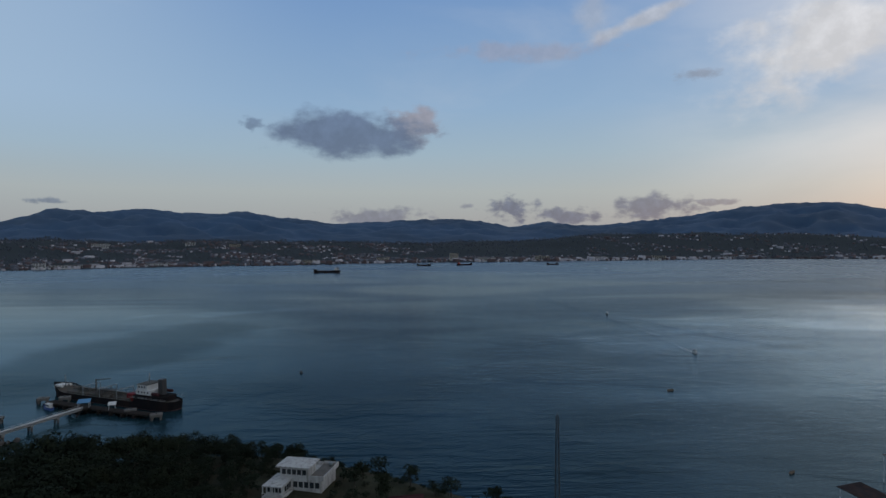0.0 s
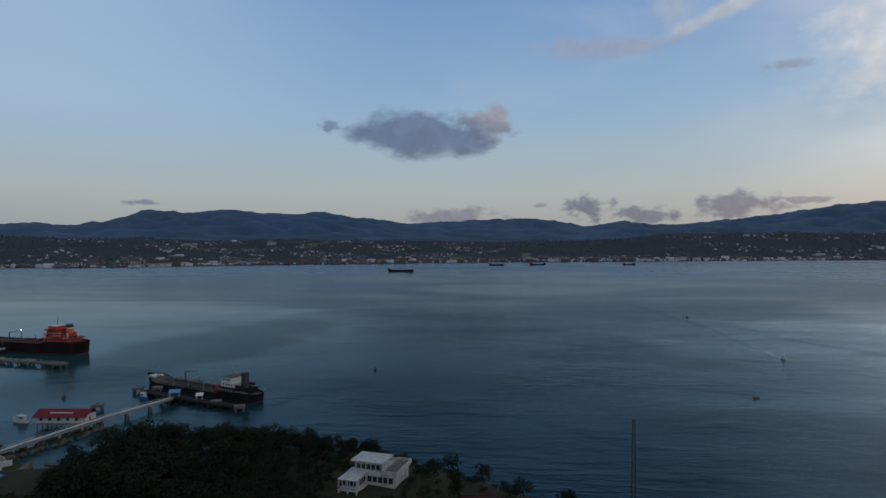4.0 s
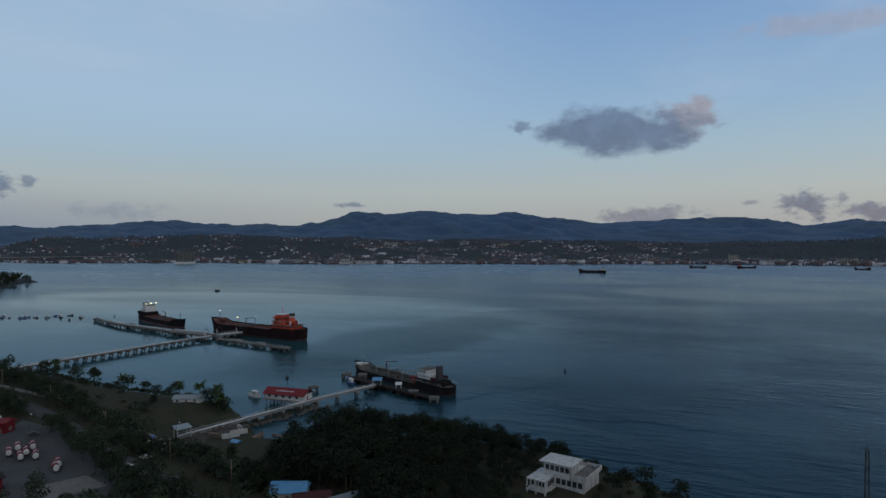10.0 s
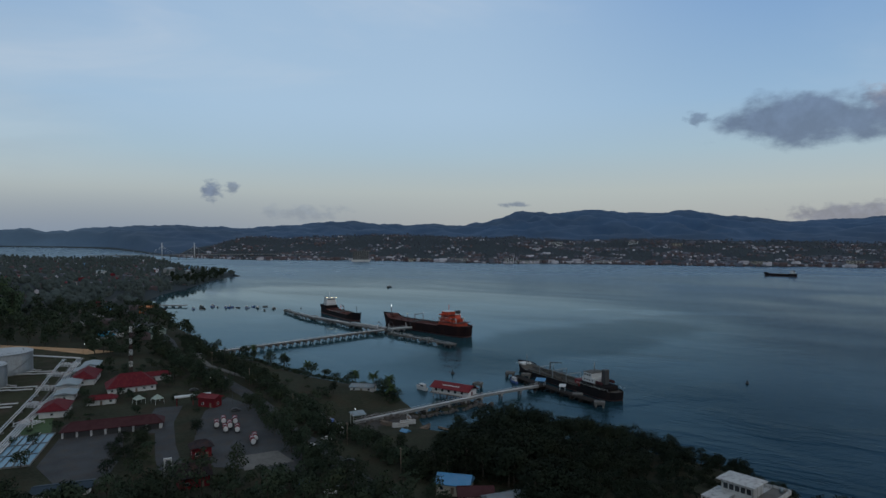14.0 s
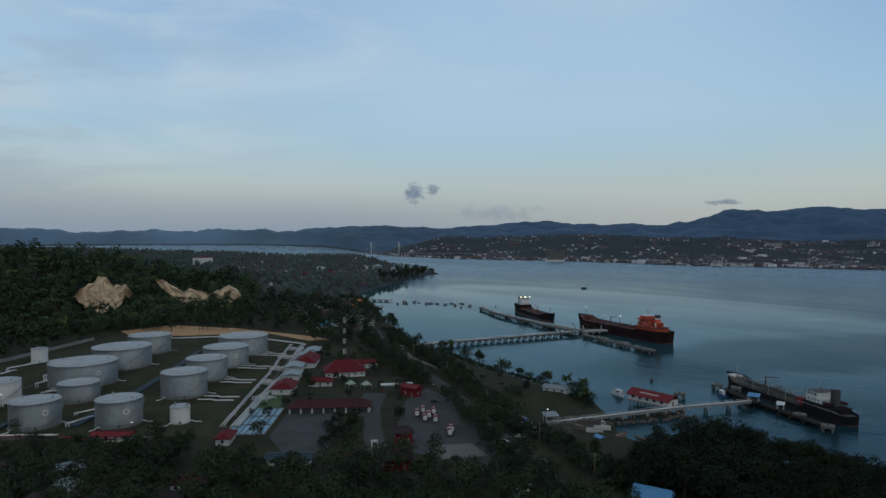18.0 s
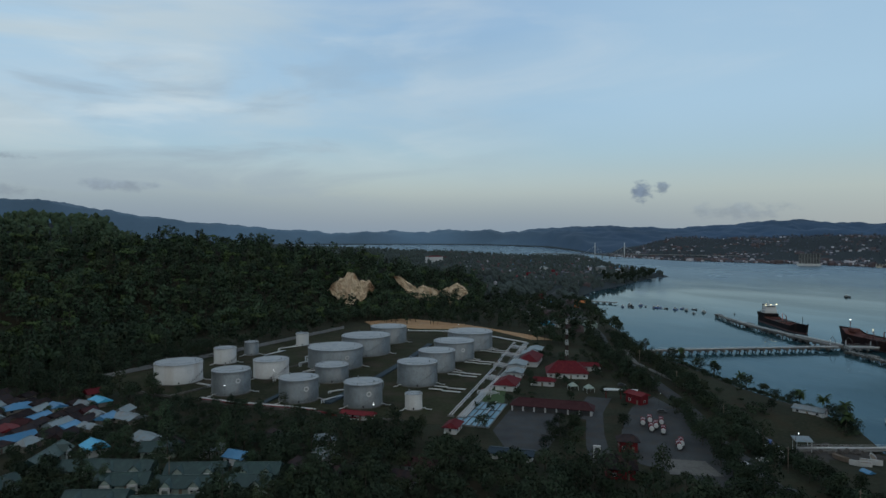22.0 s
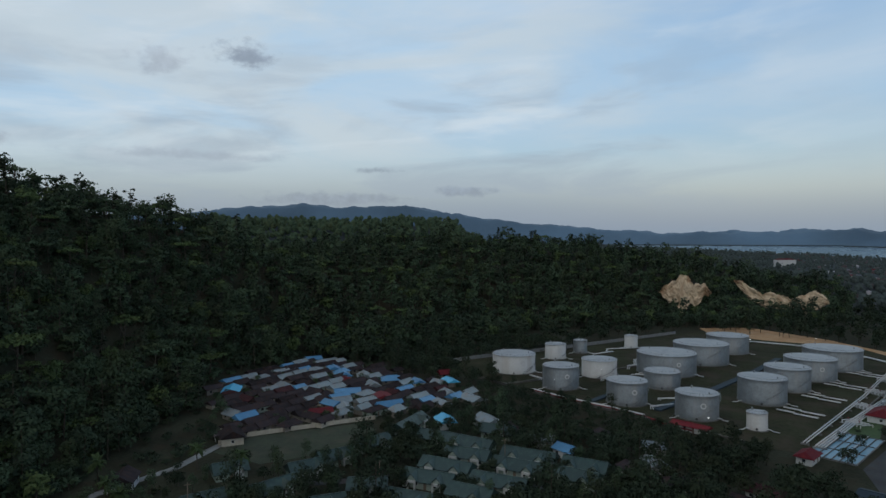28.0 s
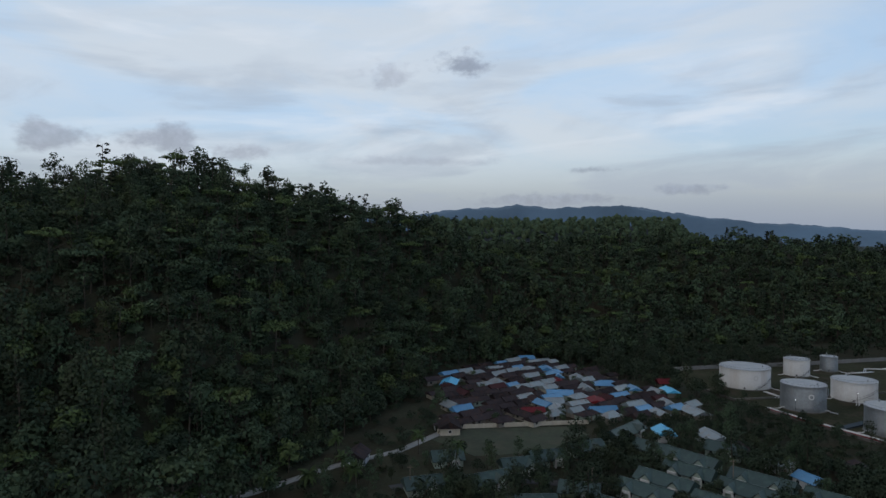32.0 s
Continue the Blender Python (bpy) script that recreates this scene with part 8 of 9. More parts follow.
for az, f, w, fl, m in ((28.7, 620, 60, 4, M_WHITE), (32.9, 20, 30, 4, M_WHITE), (31, 30, 90, 2, M_WHITE), (24.5, 25, 70, 2, M_WHITE), (22.0, 640, 34, 3, M_WHITE), (18.4, 600, 40, 3, M_CREAM), (5.5, 40, 40, 4, M_CREAM), (-1, 50, 26, 7, M_CREAM),
                        (-4, 30, 60, 3, M_WHITE), (-9, 40, 46, 4, M_CREAM), (-14, 30, 60, 3, M_WHITE), (-19, 40, 50, 3, M_CREAM), (-25, 30, 70, 2, M_WHITE), (12, 30, 44, 3, M_CREAM), (37.5, 25, 60, 3, M_WHITE), (41, 30, 80, 2, M_CREAM)):
    r = float(np.interp(az, FAR_SHORE[:, 0], FAR_SHORE[:, 1])) + f
    a = math.radians(az)
    slab_building(-math.sin(a) * r, math.cos(a) * r, az + fr.uniform(-12, 12), w, 14, fl, "pale %d-storey block in the town across the strait" % fl, m)


def bridge():
    """Cable-stayed bridge over the narrows with long approach viaducts."""
    root = thing("cable_stayed_bridge", Matrix(), "pale cable-stayed bridge with two pylons over the narrows", "bridge")
    line = [(-2520, 985), (-2376, 1204), (-2320, 1307), (-2230, 1440), (-2080, 1560), (-1960, 1640)]
    P = densify(line, 28.0)
    zd = 17.0
    for a, b in zip(P, P[1:]):
        ln = math.dist(a, b)
        bm = bmesh.new()
        box(bm, 0, -8, zd - 2.2, ln, 8, zd)
        part("deck_segment", bm, M_CONCRETE, root, at=pose(a[0], a[1], 0, 0, 0, math.degrees(math.atan2(b[1] - a[1], b[0] - a[0]))))
    for p in P[1:-1]:
        bm = bmesh.new()
        box(bm, -1.5, -5, -4, 1.5, 5, zd - 2.2)
        part("pier", bm, M_CONC_DARK, root, at=pose(p[0], p[1], 0, 0, 0, 60))
    for px, py in ((-2376, 1204), (-2320, 1307)):
        bm = bmesh.new()
        for s in (-1, 1):
            tube(bm, (s * 5.5, 0, -4), (s * 3.0, 0, 63), 1.8, 1.4, 8)
        box(bm, -9, -1.4, zd - 4, 9, 1.4, zd - 2.4)
        box(bm, -4, -1.2, 54, 4, 1.2, 57)
        pyl = part("pylon", bm, M_WHITE, root, "pale concrete pylon", at=pose(px, py, 0, 0, 0, -28))
        for k in range(1, 7):
            for s in (-1, 1):
                bm = bmesh.new()
                tube(bm, (0, 0, 60 - k * 2), (0, s * k * 9.5, zd), 0.10, 0.10, 4)
                part("stay_cable", bm, M_WHITE, pyl)


bridge()


# ---- vegetation ----
trng = np.random.default_rng(77)


def blob_leaves(blobs, count, size, rng, relief=0.75):
    """Leaf clumps as small bent quads on the skins of several lobes (x, y, z, rx, ry, rz): verts, faces, normals."""
    blobs = np.array(blobs, float)
    area = (blobs[:, 3] * blobs[:, 4] + blobs[:, 5] * blobs[:, 3])
    idx = rng.choice(len(blobs), count, p=area / area.sum())
    b = blobs[idx]
    d = rng.normal(size=(count, 3))
    d[:, 2] = np.abs(d[:, 2]) * 0.9 - 0.35 * rng.random(count)
    d /= np.linalg.norm(d, axis=1)[:, None]
    c = b[:, :3] + d * b[:, 3:] * rng.uniform(0.62, 1.06, (count, 1))
    nrm = d + rng.normal(0, 0.34, (count, 3)) + np.array((0, 0, 0.3))
    nrm /= np.linalg.norm(nrm, axis=1)[:, None]
    t = np.cross(nrm, rng.normal(size=(count, 3)))
    t /= np.linalg.norm(t, axis=1)[:, None]
    u = np.cross(nrm, t)
    s = size * rng.uniform(0.6, 1.35, (count, 1))
    v = np.stack([c - t * s - u * s * 0.25, c - u * s * 0.7 + t * s * 0.2, c + t * s * 1.05 + u * s * 0.15 - np.array((0, 0, 1)) * s * 0.25, c + u * s * 0.62 - t * s * 0.1], 1)
    soft = d * relief + rng.normal(0, 0.17, (count, 3)) + np.array((0, 0, 0.35))
    soft /= np.linalg.norm(soft, axis=1)[:, None]
    return v.reshape(-1, 3), np.arange(count * 4).reshape(-1, 4), np.repeat(soft, 4, 0)


def clumps(blobs, seg, ring, rng):
    """A far crown as lumpy closed masses of foliage, one to each lobe: verts, faces, normals."""
    V, F, N, off = [], [], [], 0
    for x, y, z, rx, ry, rz in blobs:
        A, E = np.meshgrid(np.linspace(0, 2 * math.pi, seg, endpoint=False) + rng.uniform(0, 1), np.linspace(-0.9, 1.35, ring), indexing="ij")
        q = np.stack([np.cos(A) * np.cos(E), np.sin(A) * np.cos(E), np.sin(E)], -1).reshape(-1, 3)
        V.append(q * np.array((rx, ry, rz)) * rng.uniform(0.8, 1.25, (len(q), 1)) + np.array((x, y, z)))
        n = q * 0.6 + np.array((0, 0, 0.45))
        N.append(n / np.linalg.norm(n, axis=1)[:, None])
        i, j = (k.ravel() for k in np.meshgrid(np.arange(seg), np.arange(ring - 1), indexing="ij"))
        k = (i + 1) % seg
        F.append(np.stack([i * ring + j, k * ring + j, k * ring + j + 1, i * ring + j + 1], 1) + off)
        off += len(q)
    return np.concatenate(V), np.concatenate(F), np.concatenate(N)


def trunk_geo(h, r, limbs, rng, lean=0.04):
    """Tapered trunk with a few limbs, as quads."""
    V, F = [], []

    def limb(a, b, r0, r1, seg=5):
        a, b = np.array(a, float), np.array(b, float)
        ax = (b - a) / np.linalg.norm(b - a)
        s = np.cross(ax, (0.3, 0.7, 0.2))
        s /= np.linalg.norm(s)
        q = np.cross(ax, s)
        o = len(V)
        for p, rr in ((a, r0), (b, r1)):
            for k in range(seg):
                an = 2 * math.pi * k / seg
                V.append(p + rr * (math.cos(an) * s + math.sin(an) * q))
        for k in range(seg):
            F.append((o + k, o + (k + 1) % seg, o + seg + (k + 1) % seg, o + seg + k))

    tip = np.array((rng.normal(0, lean) * h, rng.normal(0, lean) * h, h))
    limb((0, 0, -0.8), tip * 0.5, r, r * 0.75)
    limb(tip * 0.5, tip, r * 0.75, r * 0.4)
    for z, ln, an in limbs:
        p = tip * z
        limb(p, p + np.array((math.cos(an) * ln, math.sin(an) * ln, ln * 0.6)), r * 0.4, r * 0.15)
    return np.array(V), np.array(F)


def tree_kind(kind, rng, leaves):
    """One tree in metres: trunk and crown arrays."""
    if kind == "round":
        h, R = rng.uniform(8.5, 11), rng.uniform(3.6, 4.6)
        blobs = [(0, 0, h - 2.4, R * .75, R * .75, 2.6), (0, 0, h * .45, R * .7, R * .7, 3.2)] + [(R * .62 * math.cos(a), R * .62 * math.sin(a), h - rng.uniform(2.4, 7.4), R * rng.uniform(.4, .62), R * rng.uniform(.4, .62), rng.uniform(1.6, 2.6)) for a in rng.uniform(0, 6.28, 8)]
        blobs += [(R * q * math.cos(a), R * q * math.sin(a), h - rng.uniform(.6, 5.5) * q - .6, R * rng.uniform(.28, .42), R * rng.uniform(.28, .42), rng.uniform(.9, 1.5)) for q, a in zip(rng.uniform(.3, .9, 7), rng.uniform(0, 6.28, 7))]
        tr = trunk_geo(h - 3, .28, [(.6, 2.5, 0.3), (.7, 2.4, 2.4), (.8, 2.2, 4.4)], rng)
    elif kind == "tall":
        h, R = rng.uniform(14, 18), rng.uniform(3.0, 4.0)
        blobs = [(rng.normal(0, R * .35), rng.normal(0, R * .35), h * z, R * s, R * s, 2.1 * s + .9) for z, s in ((.97, .5), (.88, .72), (.8, .85), (.7, .9), (.58, .85), (.45, .8), (.32, .75), (.2, .6))]
        blobs += [(R * .75 * math.cos(a), R * .75 * math.sin(a), h * rng.uniform(.58, .9), R * .4, R * .4, 1.1) for a in rng.uniform(0, 6.28, 6)]
        tr = trunk_geo(h * .92, .26, [(.6, 2.6, 1), (.7, 2.6, 3), (.8, 2.2, 5)], rng)
    elif kind == "umbrella":
        h, R = rng.uniform(11, 14), rng.uniform(5.5, 7.0)
        blobs = [(R * q * math.cos(a), R * q * math.sin(a), h - .6 - 1.4 * q + rng.uniform(-.5, .3), R * .38, R * .38, .75) for q, a in [(0, 0)] + [(rng.uniform(.4, .85), x) for x in rng.uniform(0, 6.28, 11)]]
        tr = trunk_geo(h - 1.2, .3, [(.55, 4, 0.5), (.6, 4, 2.2), (.65, 4, 3.9), (.7, 3.6, 5.4)], rng)
    elif kind == "sparse":
        h, R = rng.uniform(16, 20), rng.uniform(2.6, 3.4)
        blobs = [(R * rng.uniform(.2, .9) * math.cos(a), R * rng.uniform(.2, .9) * math.sin(a), h * z, R * .42, R * .42, .7) for z, a in zip(np.linspace(.55, 1.0, 9), rng.uniform(0, 6.28, 9))]
        tr = trunk_geo(h, .24, [(z, 2.2, a) for z, a in zip(np.linspace(.5, .92, 7), rng.uniform(0, 6.28, 7))], rng, 0.02)
    else:
        h, R = rng.uniform(2.4, 3.6), rng.uniform(2.0, 2.8)
        blobs = [(R * .6 * math.cos(a), R * .6 * math.sin(a), h * rng.uniform(.4, .7), R * .55, R * .55, h * .42) for a in rng.uniform(0, 6.28, 6)]
        tr = trunk_geo(h * .6, .12, [(.6, .8, 1), (.7, .8, 4)], rng)
    if leaves[1] == 0:
        big = sorted(blobs, key=lambda b: -b[3] * b[5])[:leaves[0]]
        return tr, clumps(big, 5, 3, rng)
    return tr, blob_leaves(blobs, leaves[0], leaves[1], rng, leaves[2] if len(leaves) > 2 else 0.75)


def palm_geo(rng, h):
    """Coconut palm: slender leaning trunk and drooping feathered fronds."""
    V, F = [], []
    lean = rng.uniform(-.12, .12, 2)
    pts = [np.array((lean[0] * h * t * t, lean[1] * h * t * t, h * t - .5 * (t == 0))) for t in np.linspace(0, 1, 6)]
    for i, (a, b) in enumerate(zip(pts, pts[1:])):
        o = len(V)
        for p, r in ((a, .22 - .02 * i), (b, .20 - .02 * i)):
            for k in range(6):
                V.append(p + np.array((r * math.cos(k * 1.047), r * math.sin(k * 1.047), 0)))
        for k in range(6):
            F.append((o + k, o + (k + 1) % 6, o + 6 + (k + 1) % 6, o + 6 + k))
    LV, LF = [], []
    for k in range(34):
        an, up = rng.uniform(0, 6.28), rng.uniform(-.5, 1.7)
        d = np.array((math.cos(an), math.sin(an), 0))
        side = np.array((-d[1], d[0], 0))
        ln = rng.uniform(3.0, 4.2)
        prev = None
        for j in range(7):
            t = j / 6
            c = pts[-1] + d * ln * t * (1 - .12 * t) + np.array((0, 0, up * ln * .7 * t - ln * .62 * t * t))
            w = .5 * math.sin(math.pi * min(1, t * .85 + .12))
            o = len(LV)
            LV.extend((c - side * w - np.array((0, 0, .35 * w)), c + np.array((0, 0, .05)), c + side * w - np.array((0, 0, .35 * w))))
            if prev is not None:
                LF.append((prev, prev + 1, o + 1, o))
                LF.append((prev + 1, prev + 2, o + 2, o + 1))
            prev = o
    return (np.array(V), np.array(F)), (np.array(LV), np.array(LF))


def scatter(name, geos, x, y, z, s, material, label, category="woods"):
    """Joins copies of crowns (or trunks) at many places into one mesh."""
    pick = trng.integers(0, len(geos), len(x))
    an = trng.uniform(0, 6.28, len(x))
    VV, FF, NN, off = [], [], [], 0
    for k, (v, f, *soft) in enumerate(geos):
        m = np.where(pick == k)[0]
        if not len(m):
            continue
        c, sn, ss = np.cos(an[m])[:, None], np.sin(an[m])[:, None], s[m][:, None]
        st = (ss * (0.85 + 0.3 * ((m * 7919) % 97 / 97.0))[:, None])
        X = (v[None, :, 0] * c - v[None, :, 1] * sn) * ss + x[m][:, None]
        Y = (v[None, :, 0] * sn + v[None, :, 1] * c) * ss + y[m][:, None]
        Z = v[None, :, 2] * st + z[m][:, None]
        VV.append(np.stack([X, Y, Z], -1).reshape(-1, 3))
        FF.append((f[None] + (np.arange(len(m)) * len(v))[:, None, None]).reshape(-1, f.shape[1]) + off)
        for q in soft:
            NN.append(np.stack([q[None, :, 0] * c - q[None, :, 1] * sn, q[None, :, 0] * sn + q[None, :, 1] * c, np.repeat(q[None, :, 2], len(m), 0)], -1).reshape(-1, 3))
        off += len(m) * len(v)
    return tagged(new(name, bulk_mesh(name, np.concatenate(VV), np.concatenate(FF), material, False, np.concatenate(NN) if NN else None)), label, category, kind="stuff")


FINE = {k: [tree_kind(k, trng, n) for _ in range(4)] for k, n in (("round", (1050, .30)), ("tall", (1050, .30)), ("umbrella", (850, .31)))}
NEAR = {k: [tree_kind(k, trng, n) for _ in range(5)] for k, n in (("round", (430, .46)), ("tall", (440, .46)), ("umbrella", (380, .46)), ("sparse", (230, .46)), ("shrub", (100, .42)))}
MID = {k: [tree_kind(k, trng, n) for _ in range(4)] for k, n in (("round", (150, .84, 0.6)), ("tall", (160, .84, 0.6)), ("umbrella", (130, .9, 0.6)), ("sparse", (100, .7, 0.6)), ("shrub", (40, .8, 0.6)))}
FARK = {k: [tree_kind(k, trng, n) for _ in range(3)] for k, n in (("round", (3, 0)), ("tall", (3, 0)))}
FARB = {k: [tree_kind(k, trng, n) for _ in range(3)] for k, n in (("round", (6, 0)), ("tall", (5, 0)))}
HP = np.array(HOUSES)
CLEAR = [np.array(p, float) for p in (DEPOT, YARD, VILLAGE, FIELD, MEADOW)]
SCRAPYARD = np.array([(-150, 168), (-196, 172), (-226, 184), (-230, 218), (-200, 224), (-162, 228), (-152, 200)], float)


def free(x, y, margin=0.0):
    """Places where a tree can stand: on land, off roads, yards, houses and the open depot."""
    ok = inside(COAST, x, y) & (line_distance(COAST, x, y, True) > 2.5)
    for p in CLEAR:
        ok &= ~(inside(p, x, y) | (line_distance(p, x, y, True) < 1.5 + margin))
    ok &= line_distance(MAIN_ROAD, x, y) > 7.5 + margin
    ok &= line_distance(COAST_ROAD, x, y) > 3.5 + margin
    ok &= line_distance(TRACK, x, y) > 4 + margin
    for e in ESTATE_ROADS:
        ok &= line_distance(e, x, y) > 4 + margin
    ok &= ~inside(SCRAPYARD, x, y)
    ok &= ~((x > -188) & (x < -125) & (line_distance(MAIN_ROAD, x, y) < 13))
    ok &= (np.hypot(x + 258, y - 74) > 20) & (np.hypot(x + 236, y - 66) > 15)
    for hx, hy, hr in HP:
        ok &= np.hypot(x - hx, y - hy) > hr + 1.5 + margin
    return ok


def sample(n, az0, az1, r0, r1, gap):
    """Evenly jittered places in a sector, at about the gap asked for."""
    rr = np.arange(r0, r1, gap)
    X, Y = [], []
    for r in rr:
        k = max(1, int(math.radians(az1 - az0) * r / gap))
        a = np.radians(az0 + (az1 - az0) * (np.arange(k) + trng.random(k)) / k)
        q = r + trng.uniform(-.5, .5, k) * gap
        X.append(-np.sin(a) * q), Y.append(np.cos(a) * q)
    return np.concatenate(X), np.concatenate(Y)


def hill_zone(x, y):
    r, az = polar(x, y)
    az = np.where(az < -100, az + 360, az)
    r0, r1 = np.interp(az, HILL[:, 0], HILL[:, 1]), np.interp(az, HILL[:, 0], HILL[:, 2])
    return (r > r0 - 12) & (r < r1 + 9), r, az


def quarry_clear(r, az):
    return ~(((az > 82.8) & (az < 87.5) & (r > 634) & (r < 667)) | ((az > 74.3) & (az < 82.0) & (r > 680) & (r < 706)))


def plant(x, y, kinds, table, s0, s1, name, label, leafm):
    """Scatters a mix of tree kinds as woods: a mesh of crowns and one of trunks for each kind."""
    pick = trng.choice(len(kinds), len(x), p=[k[1] for k in kinds])
    for i, (kind, _) in enumerate(kinds):
        m = pick == i
        if m.sum() < 2:
            continue
        xx, yy = x[m], y[m]
        zz, ss = ground_z(xx, yy), trng.uniform(s0, s1, m.sum())
        st = trng.bit_generator.state
        scatter(name + "_crowns", [g[1] for g in table[kind]], xx, yy, zz, ss, leafm[i % len(leafm)], label)
        if table is FARK or table is FARB:
            continue
        trng.bit_generator.state = st
        scatter(name + "_trunks", [g[0] for g in table[kind]], xx, yy, zz, ss, M_BARK, "slender trunks of the " + label.split(" ", 1)[1])


LEAVES = [M_LEAF, M_LEAF, M_LEAF, M_LEAF_DARK, M_LEAF]
HILL_MIX = [("round", .22), ("round", .20), ("round", .10), ("tall", .14), ("tall", .12), ("umbrella", .05), ("umbrella", .03), ("sparse", .04), ("shrub", .10)]
HILL_LEAVES = [M_LEAF, M_LEAF_DEEP, M_LEAF_FRESH, M_LEAF, M_LEAF_DEEP, M_LEAF, M_LEAF_FRESH, M_LEAF_DARK, M_LEAF]
# the wooded hill
x, y = sample(0, 119, 165, 118, 440, 6.2)
ok, r, az = hill_zone(x, y)
ok &= free(x, y)
plant(x[ok], y[ok], HILL_MIX, NEAR, .6, 1.5, "hill_wood", "dense tropical forest on the near hill", HILL_LEAVES)
x, y = sample(0, 73, 165, 395, 830, 7.6)
ok, r, az = hill_zone(x, y)
ok &= free(x, y) & quarry_clear(r, az) & ((az < 119) | (r > 440))
plant(x[ok], y[ok], HILL_MIX, MID, .8, 1.35, "ridge_wood", "dark forest along the ridge behind the depot", HILL_LEAVES)
x, y = sample(0, 119, 165, 112, 435, 9.0)
ok, r, az = hill_zone(x, y)
ok &= free(x, y)
plant(x[ok], y[ok], [("shrub", 1.0)], NEAR, 1.1, 1.9, "hill_undergrowth", "thick undergrowth below the hill forest", [M_LEAF])
# scrub creeping up the slopes below the quarried faces
for a0, a1, q0, q1, feet in ((82.8, 87.6, 632, 668, ((82.8, 32), (84.3, 16), (85.3, 5), (86.5, 25), (87.6, 32))), (74.2, 82.0, 676, 708, ((74.2, 24), (76.2, 8), (77.3, 8), (78.7, 11), (80.5, 26), (82.0, 40)))):
    x, y = sample(0, a0, a1, q0, q1, 4.4)
    r, az = polar(x, y)
    z = ground_z(x, y)
    feet = np.array(feet, float)
    ok = z < np.interp(az, feet[:, 0], feet[:, 1]) - 3.0
    plant(x[ok], y[ok], [("round", .5), ("tall", .1), ("shrub", .4)], MID, .5, .9, "quarry_scrub", "dark scrub on the slope below the quarried face", [M_LEAF])
# emergent trees on the skyline
x, y = sample(0, 96, 165, 400, 700, 25)
ok, r, az = hill_zone(x, y)
r1 = np.interp(az, HILL[:, 0], HILL[:, 2])
ok &= (np.abs(r - r1) < 26) & free(x, y)
plant(x[ok], y[ok], [("sparse", .5), ("tall", .35), ("umbrella", .15)], NEAR, .7, 1.0, "skyline_trees", "tall emergent trees along the skyline", LEAVES)
# far ridge and the flat land along the bay
x, y = sample(0, 98, 136, 1150, 1560, 15)
plant(x, y, [("round", .7), ("tall", .3)], FARK, 1.2, 1.9, "far_ridge_wood", "hazy forest on the far ridge", LEAVES)
x, y = sample(0, 58, 100, 480, 1150, 13)
ok, r, az = hill_zone(x, y)
ok = free(x, y) & ~(ok & (az > 73)) & quarry_clear(r, az) & (trng.random(len(x)) < np.where(r < 700, .9, .85))
close = ok & (r < 800)
plant(x[close], y[close], [("round", .7), ("tall", .2), ("shrub", .1)], MID, .8, 1.25, "bay_trees", "dark trees between the houses along the bay", [M_LEAF_MID])
close = ok & (r >= 800)
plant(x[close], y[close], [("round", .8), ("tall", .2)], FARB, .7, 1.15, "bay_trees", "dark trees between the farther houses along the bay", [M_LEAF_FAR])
x, y = sample(0, 56, 100, 1150, 2700, 17)
ok = inside(COAST, x, y) & (trng.random(len(x)) < .78)
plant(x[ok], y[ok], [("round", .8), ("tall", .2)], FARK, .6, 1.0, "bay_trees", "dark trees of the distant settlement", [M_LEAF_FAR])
# the far bank across the strait
x, y = sample(0, -44, 66, 1900, 3150, 18)
r, az = polar(x, y)
f = r - np.interp(az, FAR_SHORE[:, 0], FAR_SHORE[:, 1])
ok = (f > 12) & (trng.random(len(x)) < np.where(f < 500, .30, .5))
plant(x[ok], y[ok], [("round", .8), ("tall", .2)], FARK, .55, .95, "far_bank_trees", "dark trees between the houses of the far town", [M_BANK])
x, y = sample(0, 58, 62.6, 1180, 1420, 9)
ok = inside(COAST, x, y) & (line_distance(COAST, x, y, True) > 4) & (line_distance(COAST, x, y, True) < 46)
plant(x[ok], y[ok], [("round", .8), ("tall", .2)], FARK, .7, 1.15, "headland_trees", "dark trees on the tip of the headland", [M_LEAF_DARK])

# belt of trees on the sea side of the coast road
line = np.array(densify([p for p in MAIN_ROAD if -480 < p[0] < -100], 4.6))
tng = np.gradient(line, axis=0)
tng /= np.linalg.norm(tng, axis=1)[:, None]
nrm = np.stack([tng[:, 1], -tng[:, 0]], 1)
belt = np.concatenate([line + nrm * (8.5 + 4.5 * k) + trng.uniform(-1.6, 1.6, line.shape) for k in range(3)] + [line - nrm * 8.5 + trng.uniform(-1.5, 1.5, line.shape)])
ok = free(belt[:, 0], belt[:, 1], -1.5)
plant(belt[ok, 0], belt[ok, 1], [("round", .8), ("tall", .1), ("shrub", .1)], NEAR, .5, .82, "road_trees", "dark belt of trees beside the coast road", [M_LEAF_MID])
gap_side = np.concatenate([line - nrm * w_ + trng.uniform(-1.4, 1.4, line.shape) for w_ in (6.2, 9.5)])
PARKING = np.array([(-276, 172), (-262, 152), (-240, 135), (-212, 118), (-196, 116), (-164, 134), (-176, 142), (-205, 153), (-250, 170)], float)
gx_, gy_ = gap_side[:, 0], gap_side[:, 1]
ok = inside(COAST, gx_, gy_) & (gx_ > -430) & (gx_ < -120) & (line_distance(MAIN_ROAD, gx_, gy_) > 5.0) & ~(inside(PARKING, gx_, gy_) & (line_distance(PARKING, gx_, gy_, True) > 4.0))
for hx, hy, hr in HP:
    ok &= np.hypot(gx_ - hx, gy_ - hy) > hr + 1.0
